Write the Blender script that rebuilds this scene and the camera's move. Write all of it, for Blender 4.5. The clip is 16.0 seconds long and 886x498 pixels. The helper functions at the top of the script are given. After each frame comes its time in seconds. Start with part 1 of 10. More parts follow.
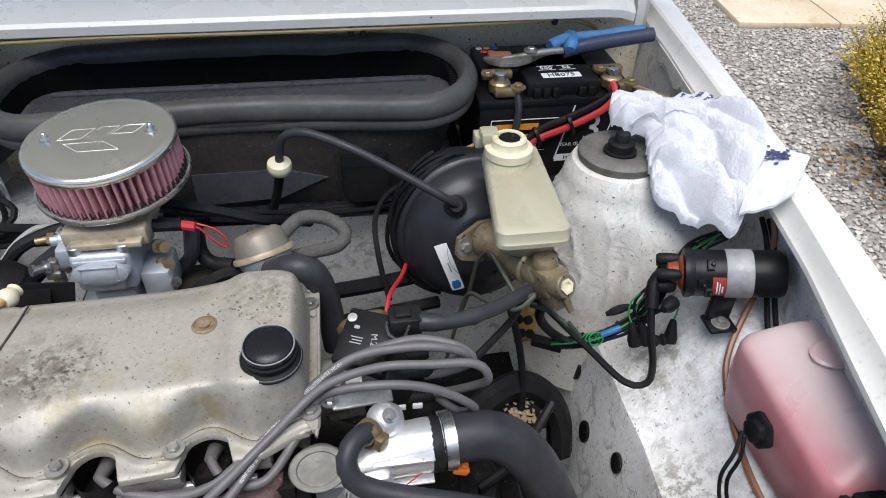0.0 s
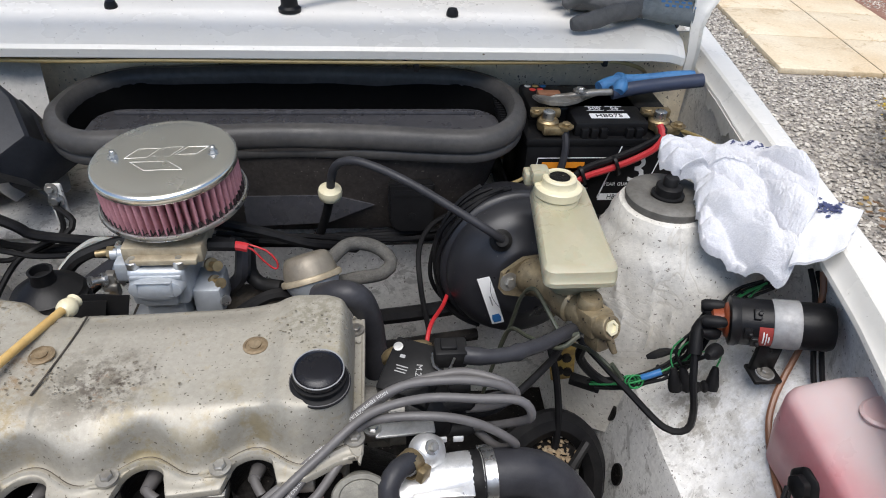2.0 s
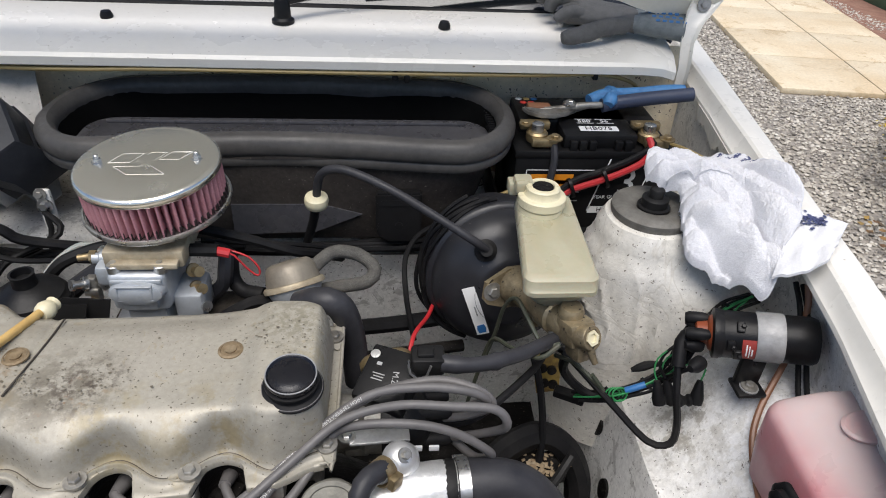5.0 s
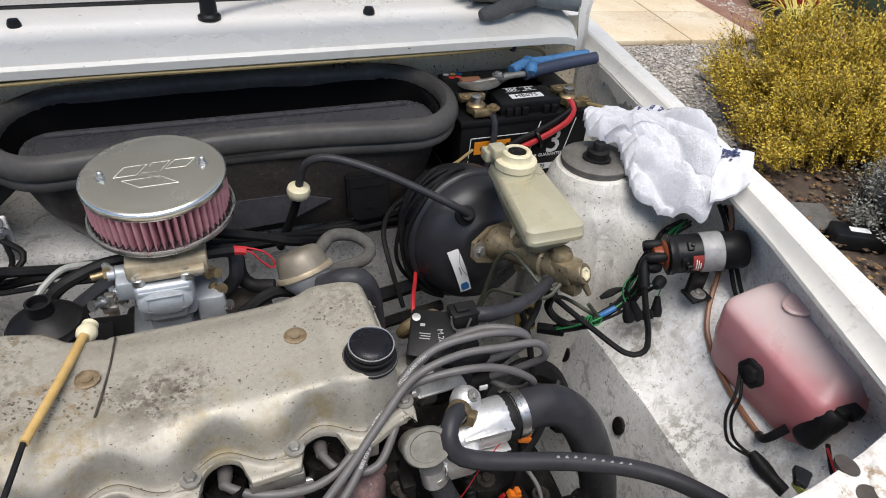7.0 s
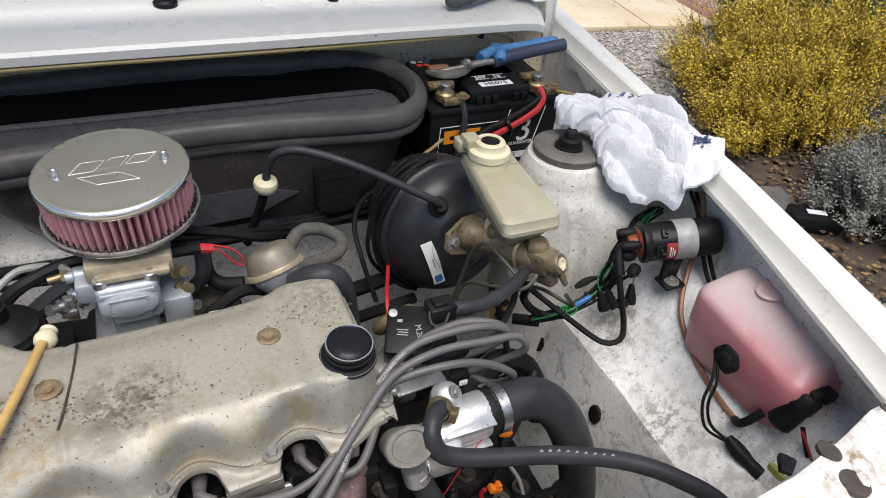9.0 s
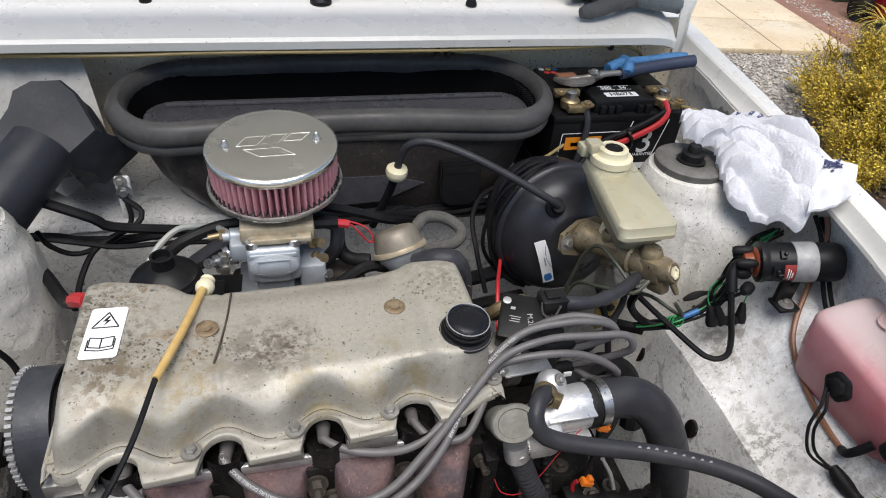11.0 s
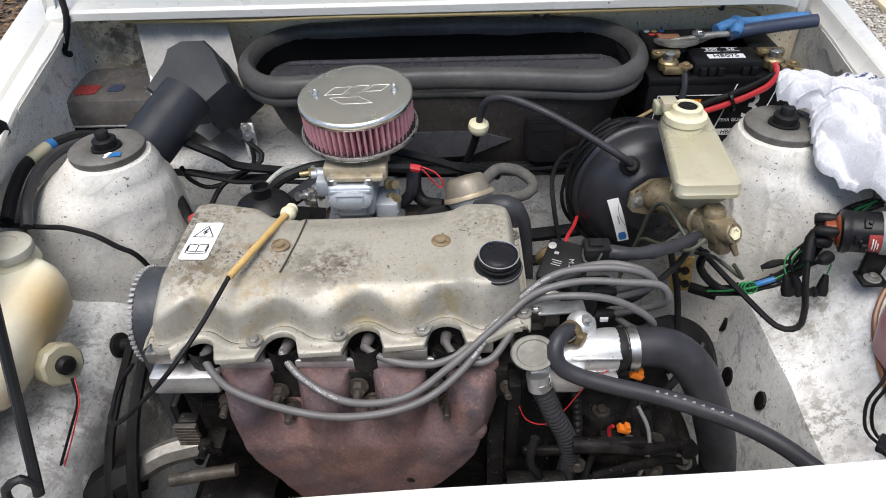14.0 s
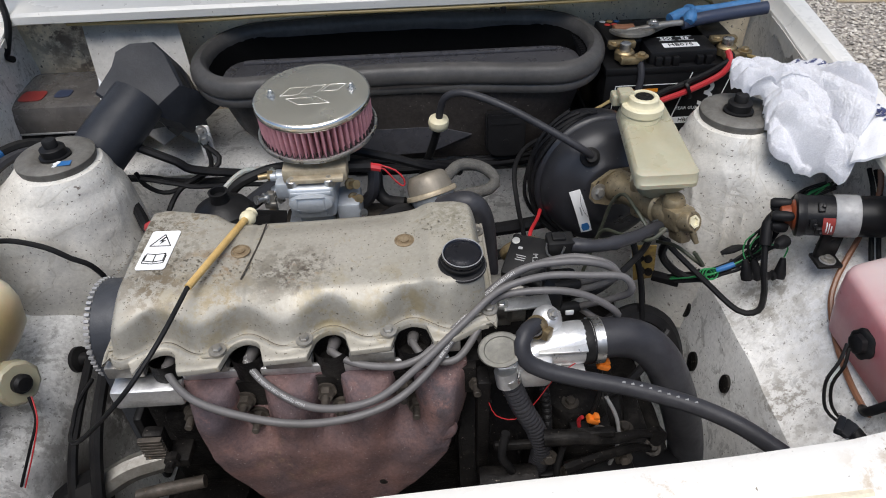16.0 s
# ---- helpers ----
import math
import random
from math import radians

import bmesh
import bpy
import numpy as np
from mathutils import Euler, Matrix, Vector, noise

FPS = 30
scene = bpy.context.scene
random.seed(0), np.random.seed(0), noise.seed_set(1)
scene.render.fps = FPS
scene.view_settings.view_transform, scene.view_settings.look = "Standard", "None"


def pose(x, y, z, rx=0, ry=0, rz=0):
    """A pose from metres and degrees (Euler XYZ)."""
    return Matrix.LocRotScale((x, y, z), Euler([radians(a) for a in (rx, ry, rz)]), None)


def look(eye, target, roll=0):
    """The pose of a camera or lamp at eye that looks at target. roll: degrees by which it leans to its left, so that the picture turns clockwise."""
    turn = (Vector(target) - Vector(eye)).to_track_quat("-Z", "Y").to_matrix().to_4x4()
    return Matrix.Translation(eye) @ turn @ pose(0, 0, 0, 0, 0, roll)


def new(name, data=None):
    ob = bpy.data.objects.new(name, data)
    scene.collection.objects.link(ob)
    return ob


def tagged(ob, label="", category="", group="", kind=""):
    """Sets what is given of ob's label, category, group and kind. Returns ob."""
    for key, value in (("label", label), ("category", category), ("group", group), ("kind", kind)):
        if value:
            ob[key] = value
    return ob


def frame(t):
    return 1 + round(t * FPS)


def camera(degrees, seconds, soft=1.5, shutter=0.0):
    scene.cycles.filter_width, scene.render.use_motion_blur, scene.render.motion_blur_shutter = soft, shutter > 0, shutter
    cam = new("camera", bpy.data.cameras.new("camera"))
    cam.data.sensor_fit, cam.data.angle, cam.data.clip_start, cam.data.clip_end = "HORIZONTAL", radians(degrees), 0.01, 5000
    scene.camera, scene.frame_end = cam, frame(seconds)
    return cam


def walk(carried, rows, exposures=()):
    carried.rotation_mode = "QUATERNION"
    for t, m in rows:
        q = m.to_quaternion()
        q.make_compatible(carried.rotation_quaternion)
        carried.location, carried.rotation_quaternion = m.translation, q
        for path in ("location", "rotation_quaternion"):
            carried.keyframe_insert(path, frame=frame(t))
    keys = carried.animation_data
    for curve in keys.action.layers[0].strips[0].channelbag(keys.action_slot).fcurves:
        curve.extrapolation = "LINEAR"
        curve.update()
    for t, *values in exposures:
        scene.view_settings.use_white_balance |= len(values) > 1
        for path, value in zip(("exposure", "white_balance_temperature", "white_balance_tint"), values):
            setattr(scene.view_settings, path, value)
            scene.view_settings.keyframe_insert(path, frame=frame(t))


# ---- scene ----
cam = camera(67.9, 16.0, 1.0)
PATH = [
    (0, (0.199, -0.686, 1.29), (0.453, 0.854, 0.04), 1.3),
    (0.5, (0.194, -0.678, 1.291), (0.435, 0.862, 0.037), 1.9),
    (1, (0.19, -0.684, 1.291), (0.419, 0.871, 0.054), 2.4),
    (1.5, (0.179, -0.688, 1.298), (0.38, 0.895, 0.093), 3.0),
    (2, (0.17, -0.686, 1.301), (0.356, 0.913, 0.114), 2.8),
    (2.5, (0.176, -0.681, 1.299), (0.359, 0.916, 0.109), 2.4),
    (3, (0.175, -0.678, 1.301), (0.37, 0.923, 0.118), 2.2),
    (5.3, (0.201, -0.697, 1.291), (0.356, 0.937, 0.148), 3.6),
    (5.5, (0.163, -0.699, 1.304), (0.328, 0.925, 0.149), 5.3),
    (5.7, (0.119, -0.701, 1.318), (0.31, 0.916, 0.156), 5.2),
    (6, (0.036, -0.726, 1.341), (0.308, 0.888, 0.192), 2.8),
    (6.3, (-0.059, -0.736, 1.316), (0.472, 0.805, 0.157), 4.9),
    (6.5, (-0.055, -0.75, 1.336), (0.488, 0.77, 0.155), 5.8),
    (7, (-0.024, -0.727, 1.33), (0.6, 0.756, 0.143), 4.5),
    (7.5, (-0.017, -0.71, 1.318), (0.697, 0.715, 0.109), 5.2),
    (8, (-0.026, -0.703, 1.317), (0.703, 0.701, 0.093), 6.3),
    (8.5, (-0.03, -0.705, 1.322), (0.7, 0.71, 0.111), 5.7),
    (9, (-0.032, -0.703, 1.323), (0.691, 0.717, 0.114), 5.8),
    (9.5, (-0.04, -0.708, 1.325), (0.65, 0.731, 0.12), 6.1),
    (10, (-0.065, -0.712, 1.329), (0.551, 0.764, 0.129), 6.3),
    (10.2, (-0.085, -0.717, 1.332), (0.469, 0.786, 0.134), 6.0),
    (12.3, (-0.031, -0.808, 1.33), (0.348, 0.728, 0.107), 5.5),
    (12.5, (0.009, -0.82, 1.321), (0.3, 0.726, 0.085), 5.0),
    (13, (0.061, -0.851, 1.344), (-0.152, 0.683, 0.078), -5.6),
    (13.2, (0.059, -0.858, 1.339), (-0.159, 0.706, 0.111), -5.2),
    (13.5, (0.053, -0.849, 1.34), (-0.052, 0.709, 0.09), -3.3),
    (14, (0.057, -0.852, 1.343), (0.014, 0.692, 0.072), -2.0),
    (14.5, (0.058, -0.841, 1.341), (0.044, 0.703, 0.07), -2.4),
    (15, (0.063, -0.837, 1.346), (0.095, 0.665, 0.025), -2.6),
    (15.5, (0.062, -0.841, 1.345), (0.112, 0.657, 0.021), -2.1),
    (16, (0.064, -0.842, 1.347), (0.115, 0.683, 0.054), -2.0),
]
walk(cam, [(t, look(eye, target, roll)) for t, eye, target, roll in PATH], [(0.0, 0.46, 6050, 11), (1.5, 0.46, 6150, 11), (2.6, 0.37, 6300, 11), (5.3, 0.33, 6400, 11), (7.0, 0.36, 6400, 11), (10.2, 0.36, 6350, 11), (12.5, 0.50, 6280, 11), (14.5, 0.60, 6280, 11), (15.3, 0.40, 6250, 11), (16.0, 0.28, 6250, 11)])

# ---- light ----
world = bpy.data.worlds.new("sky")
scene.world = world
world.use_nodes = True
_n, _l = world.node_tree.nodes, world.node_tree.links
_sky = _n.new("ShaderNodeTexSky")
_sky.sky_type = "NISHITA"
_sky.sun_disc = False
_sky.sun_elevation, _sky.sun_rotation = radians(70), radians(195)
_l.new(_sky.outputs[0], _n["Background"].inputs[0])
_n["Background"].inputs[1].default_value = 0.090
sun = new("sun", bpy.data.lights.new("sun", "SUN"))
sun.data.energy, sun.data.angle, sun.data.color = 3.2, radians(50), (1.0, 0.95, 0.88)
sun.matrix_world = look((-0.36, -1.35, 4.6), (0, 0, 0.8))

# ---- materials ----


def surf(name, col, rough=0.5, metal=0.0, second=None, scale=6.0, cover=0.5, sharp=0.15, grain=0.12, gscale=90.0,
         bump=0.15, bscale=200.0, coat=0.0, spots=None, sscale=60.0, scover=0.3, rvar=0.12, trans=0.0, sub=0.0,
         chips=None, cscale=30.0, ccover=0.25, specks=None, kscale=260.0, kcover=0.34, veins=None, vscale=9.0, vwidth=0.012, marks=()):
    """A procedural surface: base colour, a second colour in stains, fine grain, spots, bump."""
    m = bpy.data.materials.new(name)
    m.use_nodes = True
    n, l = m.node_tree.nodes, m.node_tree.links
    b = n["Principled BSDF"]
    tc = n.new("ShaderNodeTexCoord")

    def tex(sc, detail=5.0, rough_=0.6, dist=0.0):
        t = n.new("ShaderNodeTexNoise")
        t.inputs["Scale"].default_value, t.inputs["Detail"].default_value = sc, detail
        t.inputs["Roughness"].default_value, t.inputs["Distortion"].default_value = rough_, dist
        l.new(tc.outputs["Object"], t.inputs["Vector"])
        return t.outputs["Fac"]

    def ramp(src, lo, hi):
        r = n.new("ShaderNodeMapRange")
        r.inputs["From Min"].default_value, r.inputs["From Max"].default_value = lo, hi
        l.new(src, r.inputs["Value"])
        return r.outputs["Result"]

    def mix(f, a, c, mode="MIX"):
        x = n.new("ShaderNodeMix")
        x.data_type, x.blend_type = "RGBA", mode
        for sock, v in ((x.inputs["Factor"], f), (x.inputs["A"], a), (x.inputs["B"], c)):
            if isinstance(v, (float, int)):
                sock.default_value = v
            elif isinstance(v, tuple):
                sock.default_value = (*v, 1.0)
            else:
                l.new(v, sock)
        return x.outputs["Result"]

    out = col
    if second:
        out = mix(ramp(tex(scale, 8.0, 0.65, 0.3), 1 - cover - sharp, 1 - cover + sharp), out, second)
    if spots:
        out = mix(ramp(tex(sscale, 4.0, 0.7), 1 - scover, 1 - scover + 0.06), out, spots)
    if chips:
        out = mix(ramp(tex(cscale, 9.0, 0.75, 0.6), 1 - ccover, 1 - ccover + 0.04), out, chips)
    if specks:
        out = mix(ramp(tex(kscale, 2.0, 0.5), 1 - kcover, 1 - kcover + 0.03), out, specks)
    vein = None
    if veins:
        v1 = n.new("ShaderNodeMath")
        v1.operation = "SUBTRACT"
        l.new(tex(vscale, 3.0, 0.5, 2.2), v1.inputs[0])
        v1.inputs[1].default_value = 0.5
        v2 = n.new("ShaderNodeMath")
        v2.operation = "ABSOLUTE"
        l.new(v1.outputs[0], v2.inputs[0])
        vein = ramp(v2.outputs[0], vwidth, 0.0)
        out = mix(vein, out, veins)
    for at, rad, mcol, msc, mcov in marks:
        d = n.new("ShaderNodeVectorMath")
        d.operation = "DISTANCE"
        l.new(tc.outputs["Object"], d.inputs[0])
        d.inputs[1].default_value = at
        near = ramp(d.outputs["Value"], rad, 0.25 * rad)
        mm = n.new("ShaderNodeMath")
        mm.operation = "MULTIPLY"
        l.new(near, mm.inputs[0])
        l.new(ramp(tex(msc, 7.0, 0.72), 1 - mcov - 0.05, 1 - mcov + 0.05), mm.inputs[1])
        out = mix(mm.outputs[0], out, mcol)
    g = ramp(tex(gscale, 6.0, 0.7), 0.25, 0.75)
    gm = n.new("ShaderNodeMath")
    gm.operation = "MULTIPLY_ADD"
    l.new(g, gm.inputs[0])
    gm.inputs[1].default_value, gm.inputs[2].default_value = 2 * grain, 1 - grain
    out = mix(1.0, out, gm.outputs[0], "MULTIPLY")
    l.new(out, b.inputs["Base Color"])
    rr = n.new("ShaderNodeMapRange")
    l.new(tex(scale * 2.3, 5.0), rr.inputs["Value"])
    rr.inputs["From Min"].default_value, rr.inputs["From Max"].default_value = 0.3, 0.7
    rr.inputs["To Min"].default_value, rr.inputs["To Max"].default_value = max(rough - rvar, 0.03), min(rough + rvar, 1)
    l.new(rr.outputs[0], b.inputs["Roughness"])
    b.inputs["Metallic"].default_value = metal
    b.inputs["Coat Weight"].default_value = coat
    b.inputs["Coat Roughness"].default_value = 0.12
    if sub:
        b.inputs["Subsurface Weight"].default_value = sub
        b.inputs["Subsurface Radius"].default_value = (0.03, 0.015, 0.012)
        b.inputs["Subsurface Scale"].default_value = 0.5
    if trans:
        b.inputs["Transmission Weight"].default_value = trans
    bp = n.new("ShaderNodeBump")
    bp.inputs["Strength"].default_value, bp.inputs["Distance"].default_value = bump, 0.002
    hgt = tex(bscale, 5.0, 0.65)
    if vein is not None:
        va = n.new("ShaderNodeMath")
        va.operation = "MULTIPLY_ADD"
        l.new(vein, va.inputs[0])
        va.inputs[1].default_value = -0.2
        l.new(hgt, va.inputs[2])
        hgt = va.outputs[0]
    l.new(hgt, bp.inputs["Height"])
    l.new(bp.outputs[0], b.inputs["Normal"])
    return m


WHITE = surf("white_car_paint", (0.79, 0.765, 0.71), 0.27, second=(0.71, 0.675, 0.595), scale=2, cover=0.35, sharp=0.3, grain=0.03, bump=0.015, bscale=60, coat=0.12, rvar=0.03,
             spots=(0.50, 0.45, 0.37), sscale=90, scover=0.27, specks=(0.22, 0.18, 0.13), kscale=150, kcover=0.27,
             marks=(((0.478, -0.540, 0.84), 0.055, (0.40, 0.27, 0.15), 55, 0.45), ((0.44, -0.585, 0.835), 0.06, (0.50, 0.40, 0.28), 45, 0.42), ((0.25, -0.60, 0.835), 0.07, (0.46, 0.34, 0.20), 60, 0.40), ((0.56, -0.51, 0.84), 0.04, (0.40, 0.38, 0.36), 60, 0.45), ((0.74, 0.30, 0.87), 0.10, (0.62, 0.60, 0.55), 50, 0.42), ((0.66, -0.35, 0.85), 0.10, (0.60, 0.58, 0.53), 60, 0.40)))
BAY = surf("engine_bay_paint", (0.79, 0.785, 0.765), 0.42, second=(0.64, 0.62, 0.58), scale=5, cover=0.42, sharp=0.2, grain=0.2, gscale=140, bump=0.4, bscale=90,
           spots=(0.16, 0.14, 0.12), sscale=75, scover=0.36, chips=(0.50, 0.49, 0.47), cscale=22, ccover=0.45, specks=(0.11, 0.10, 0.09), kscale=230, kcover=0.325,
           # The near-black marks at x about -0.45 paint shade low on the left.
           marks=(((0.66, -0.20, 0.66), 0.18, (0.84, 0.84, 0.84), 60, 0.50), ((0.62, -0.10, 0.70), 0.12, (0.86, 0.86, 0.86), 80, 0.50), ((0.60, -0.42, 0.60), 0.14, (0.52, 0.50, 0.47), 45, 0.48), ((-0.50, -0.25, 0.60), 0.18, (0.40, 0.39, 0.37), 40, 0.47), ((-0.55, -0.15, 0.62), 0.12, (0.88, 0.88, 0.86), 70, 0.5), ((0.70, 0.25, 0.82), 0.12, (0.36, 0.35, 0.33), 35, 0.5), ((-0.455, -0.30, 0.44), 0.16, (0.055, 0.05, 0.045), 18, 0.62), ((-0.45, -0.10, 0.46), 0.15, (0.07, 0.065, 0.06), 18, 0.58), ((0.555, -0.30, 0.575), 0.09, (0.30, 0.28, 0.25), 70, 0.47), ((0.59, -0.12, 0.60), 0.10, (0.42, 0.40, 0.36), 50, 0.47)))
TOWER = surf("sealer_smeared_paint", (0.72, 0.70, 0.65), 0.45, second=(0.56, 0.525, 0.455), scale=6, cover=0.45, sharp=0.2, grain=0.16, gscale=150, bump=0.6, bscale=70,
             spots=(0.20, 0.17, 0.14), sscale=80, scover=0.36, chips=(0.58, 0.56, 0.51), cscale=30, ccover=0.38, specks=(0.14, 0.12, 0.10), kscale=240, kcover=0.32, veins=(0.60, 0.57, 0.51), vscale=6.0, vwidth=0.018)
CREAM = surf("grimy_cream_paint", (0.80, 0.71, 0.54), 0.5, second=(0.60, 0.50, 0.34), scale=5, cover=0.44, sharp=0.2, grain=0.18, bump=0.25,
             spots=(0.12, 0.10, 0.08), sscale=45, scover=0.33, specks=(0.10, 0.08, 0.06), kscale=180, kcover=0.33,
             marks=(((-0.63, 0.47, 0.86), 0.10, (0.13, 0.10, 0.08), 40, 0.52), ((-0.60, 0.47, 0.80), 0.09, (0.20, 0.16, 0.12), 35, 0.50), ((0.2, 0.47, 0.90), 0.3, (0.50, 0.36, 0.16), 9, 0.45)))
BLACK = surf("black_plastic", (0.006, 0.006, 0.007), 0.38, second=(0.018, 0.0175, 0.017), scale=8, cover=0.4, sharp=0.25, grain=0.2, bump=0.12)
DUSTY = surf("dusty_black_plastic", (0.030, 0.026, 0.0245), 0.40, second=(0.080, 0.069, 0.060), scale=7, cover=0.46, sharp=0.2, grain=0.35, gscale=160, bump=0.25, spots=(0.075, 0.066, 0.055), sscale=60, scover=0.335, chips=(0.055, 0.05, 0.045), cscale=30, ccover=0.40, specks=(0.16, 0.145, 0.12), kscale=200, kcover=0.30)
RUBBER = surf("black_rubber", (0.008, 0.008, 0.009), 0.5, second=(0.024, 0.023, 0.022), scale=12, cover=0.38, sharp=0.2, grain=0.2, bump=0.2)
RIMRUB = surf("greyed_rim_rubber", (0.062, 0.059, 0.057), 0.40, second=(0.10, 0.094, 0.087), scale=9, cover=0.42, sharp=0.2, grain=0.2, bump=0.2)
HOSE = surf("grey_black_hose", (0.026, 0.026, 0.030), 0.46, second=(0.052, 0.052, 0.057), scale=15, cover=0.4, sharp=0.25, grain=0.15, bump=0.15)
SILICONE = surf("grey_silicone", (0.135, 0.128, 0.126), 0.5, second=(0.085, 0.08, 0.077), scale=20, cover=0.4, sharp=0.2, grain=0.08, bump=0.06)
COVER = surf("aged_pressed_steel", (0.395, 0.37, 0.315), 0.55, 0.30, second=(0.36, 0.335, 0.275), scale=6, cover=0.46, sharp=0.22, grain=0.14, gscale=150, bump=0.10,
             spots=(0.18, 0.15, 0.10), sscale=120, scover=0.29, chips=(0.37, 0.33, 0.25), cscale=45, ccover=0.41, specks=(0.10, 0.085, 0.06), kscale=330, kcover=0.325,
             marks=(((-0.115, -0.225, 0.80), 0.075, (0.21, 0.19, 0.15), 34, 0.50), ((-0.10, -0.222, 0.80), 0.055, (0.12, 0.10, 0.08), 85, 0.46), ((-0.10, -0.236, 0.80), 0.045, (0.30, 0.17, 0.09), 60, 0.36),
                    ((-0.285, -0.19, 0.80), 0.085, (0.17, 0.15, 0.11), 90, 0.47), ((-0.265, -0.242, 0.80), 0.060, (0.17, 0.135, 0.09), 75, 0.49), ((-0.205, -0.215, 0.80), 0.055, (0.27, 0.19, 0.11), 55, 0.46), ((-0.30, -0.13, 0.80), 0.055, (0.13, 0.11, 0.08), 120, 0.48), ((-0.19, -0.255, 0.79), 0.05, (0.30, 0.24, 0.14), 40, 0.48), ((-0.25, -0.11, 0.80), 0.06, (0.24, 0.19, 0.12), 60, 0.45), ((0.10, -0.14, 0.80), 0.06, (0.27, 0.25, 0.19), 110, 0.5),
                    ((-0.06, -0.255, 0.765), 0.06, (0.33, 0.28, 0.17), 30, 0.46), ((0.03, -0.262, 0.765), 0.07, (0.32, 0.27, 0.17), 30, 0.46), ((-0.22, -0.262, 0.765), 0.07, (0.36, 0.30, 0.18), 30, 0.46), ((0.12, -0.20, 0.78), 0.05, (0.30, 0.26, 0.16), 40, 0.46)))
BLOT = surf("brown_oil_film", (0.24, 0.21, 0.155), 0.4, 0.4, second=(0.15, 0.13, 0.10), scale=60, cover=0.5, sharp=0.2, grain=0.2, bump=0.1)
DUCT = surf("weathered_duct_plastic", (0.021, 0.023, 0.028), 0.42, second=(0.044, 0.046, 0.053), scale=7, cover=0.45, sharp=0.25, grain=0.15, bump=0.15)
ALU = surf("cast_aluminium", (0.66, 0.66, 0.66), 0.42, 0.85, second=(0.40, 0.39, 0.36), scale=18, cover=0.35, sharp=0.2, grain=0.15, gscale=200, bump=0.25, bscale=260)
DIRTYALU = surf("dirty_aluminium", (0.38, 0.37, 0.34), 0.45, 0.7, second=(0.13, 0.11, 0.09), scale=22, cover=0.45, sharp=0.2, grain=0.2, bump=0.3)
CARB = surf("pale_cast_zinc", (0.47, 0.50, 0.53), 0.46, 0.45, second=(0.36, 0.37, 0.37), scale=30, cover=0.35, sharp=0.2, grain=0.1, bump=0.15)
CHROME = surf("brushed_steel_lid", (0.95, 0.92, 0.85), 0.26, 1.0, second=(0.84, 0.81, 0.75), scale=5, cover=0.35, sharp=0.3, grain=0.02, bump=0.01, rvar=0.03)
STEEL = surf("zinc_plated_steel", (0.55, 0.55, 0.54), 0.32, 0.95, second=(0.35, 0.33, 0.30), scale=40, cover=0.35, grain=0.1, bump=0.1)
BRASS = surf("tarnished_brass", (0.44, 0.34, 0.19), 0.45, 0.8, second=(0.22, 0.165, 0.09), scale=60, cover=0.45, grain=0.15, bump=0.15)
GOLDZINC = surf("yellow_passivated_casting", (0.50, 0.43, 0.31), 0.5, 0.35, second=(0.27, 0.21, 0.13), scale=22, cover=0.42, grain=0.15, bump=0.3)
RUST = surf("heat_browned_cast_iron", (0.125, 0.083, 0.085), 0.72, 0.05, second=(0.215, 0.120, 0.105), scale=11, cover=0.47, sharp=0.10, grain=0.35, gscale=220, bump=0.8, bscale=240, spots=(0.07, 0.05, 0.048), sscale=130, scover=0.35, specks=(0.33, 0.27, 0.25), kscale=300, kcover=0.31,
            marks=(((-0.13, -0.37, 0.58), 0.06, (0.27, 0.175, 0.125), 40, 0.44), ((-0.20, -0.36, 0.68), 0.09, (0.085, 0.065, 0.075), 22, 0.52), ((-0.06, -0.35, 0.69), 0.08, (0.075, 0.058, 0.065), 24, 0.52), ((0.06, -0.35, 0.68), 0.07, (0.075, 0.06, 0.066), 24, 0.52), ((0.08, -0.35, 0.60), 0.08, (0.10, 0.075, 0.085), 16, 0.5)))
GRIMY = surf("oil_caked_casting", (0.10, 0.085, 0.07), 0.5, 0.3, second=(0.028, 0.024, 0.02), scale=26, cover=0.48, sharp=0.15, grain=0.3, bump=0.5, spots=(0.22, 0.15, 0.09), sscale=50, scover=0.34)
IRON = surf("oily_cast_iron", (0.010, 0.0092, 0.009), 0.45, 0.2, second=(0.036, 0.033, 0.030), scale=18, cover=0.40, sharp=0.1, grain=0.4, gscale=200, bump=0.7, bscale=120, specks=(0.15, 0.13, 0.11), kscale=240, kcover=0.30)
TANK = surf("yellowed_white_plastic", (0.40, 0.375, 0.27), 0.34, second=(0.36, 0.325, 0.205), scale=9, cover=0.4, grain=0.05, bump=0.06, sub=0.25)
EXPAN = surf("stained_expansion_plastic", (0.88, 0.85, 0.72), 0.36, second=(0.80, 0.70, 0.46), scale=6, cover=0.40, sharp=0.25, grain=0.05, bump=0.06, sub=0.2,
             marks=(((-0.505, -0.20, 0.70), 0.085, (0.74, 0.54, 0.25), 9, 0.60), ((-0.57, -0.33, 0.66), 0.10, (0.70, 0.52, 0.26), 10, 0.56)))
CAPCREAM = surf("cream_plastic", (0.70, 0.64, 0.44), 0.35, second=(0.56, 0.48, 0.30), scale=25, cover=0.35, grain=0.06, bump=0.05)


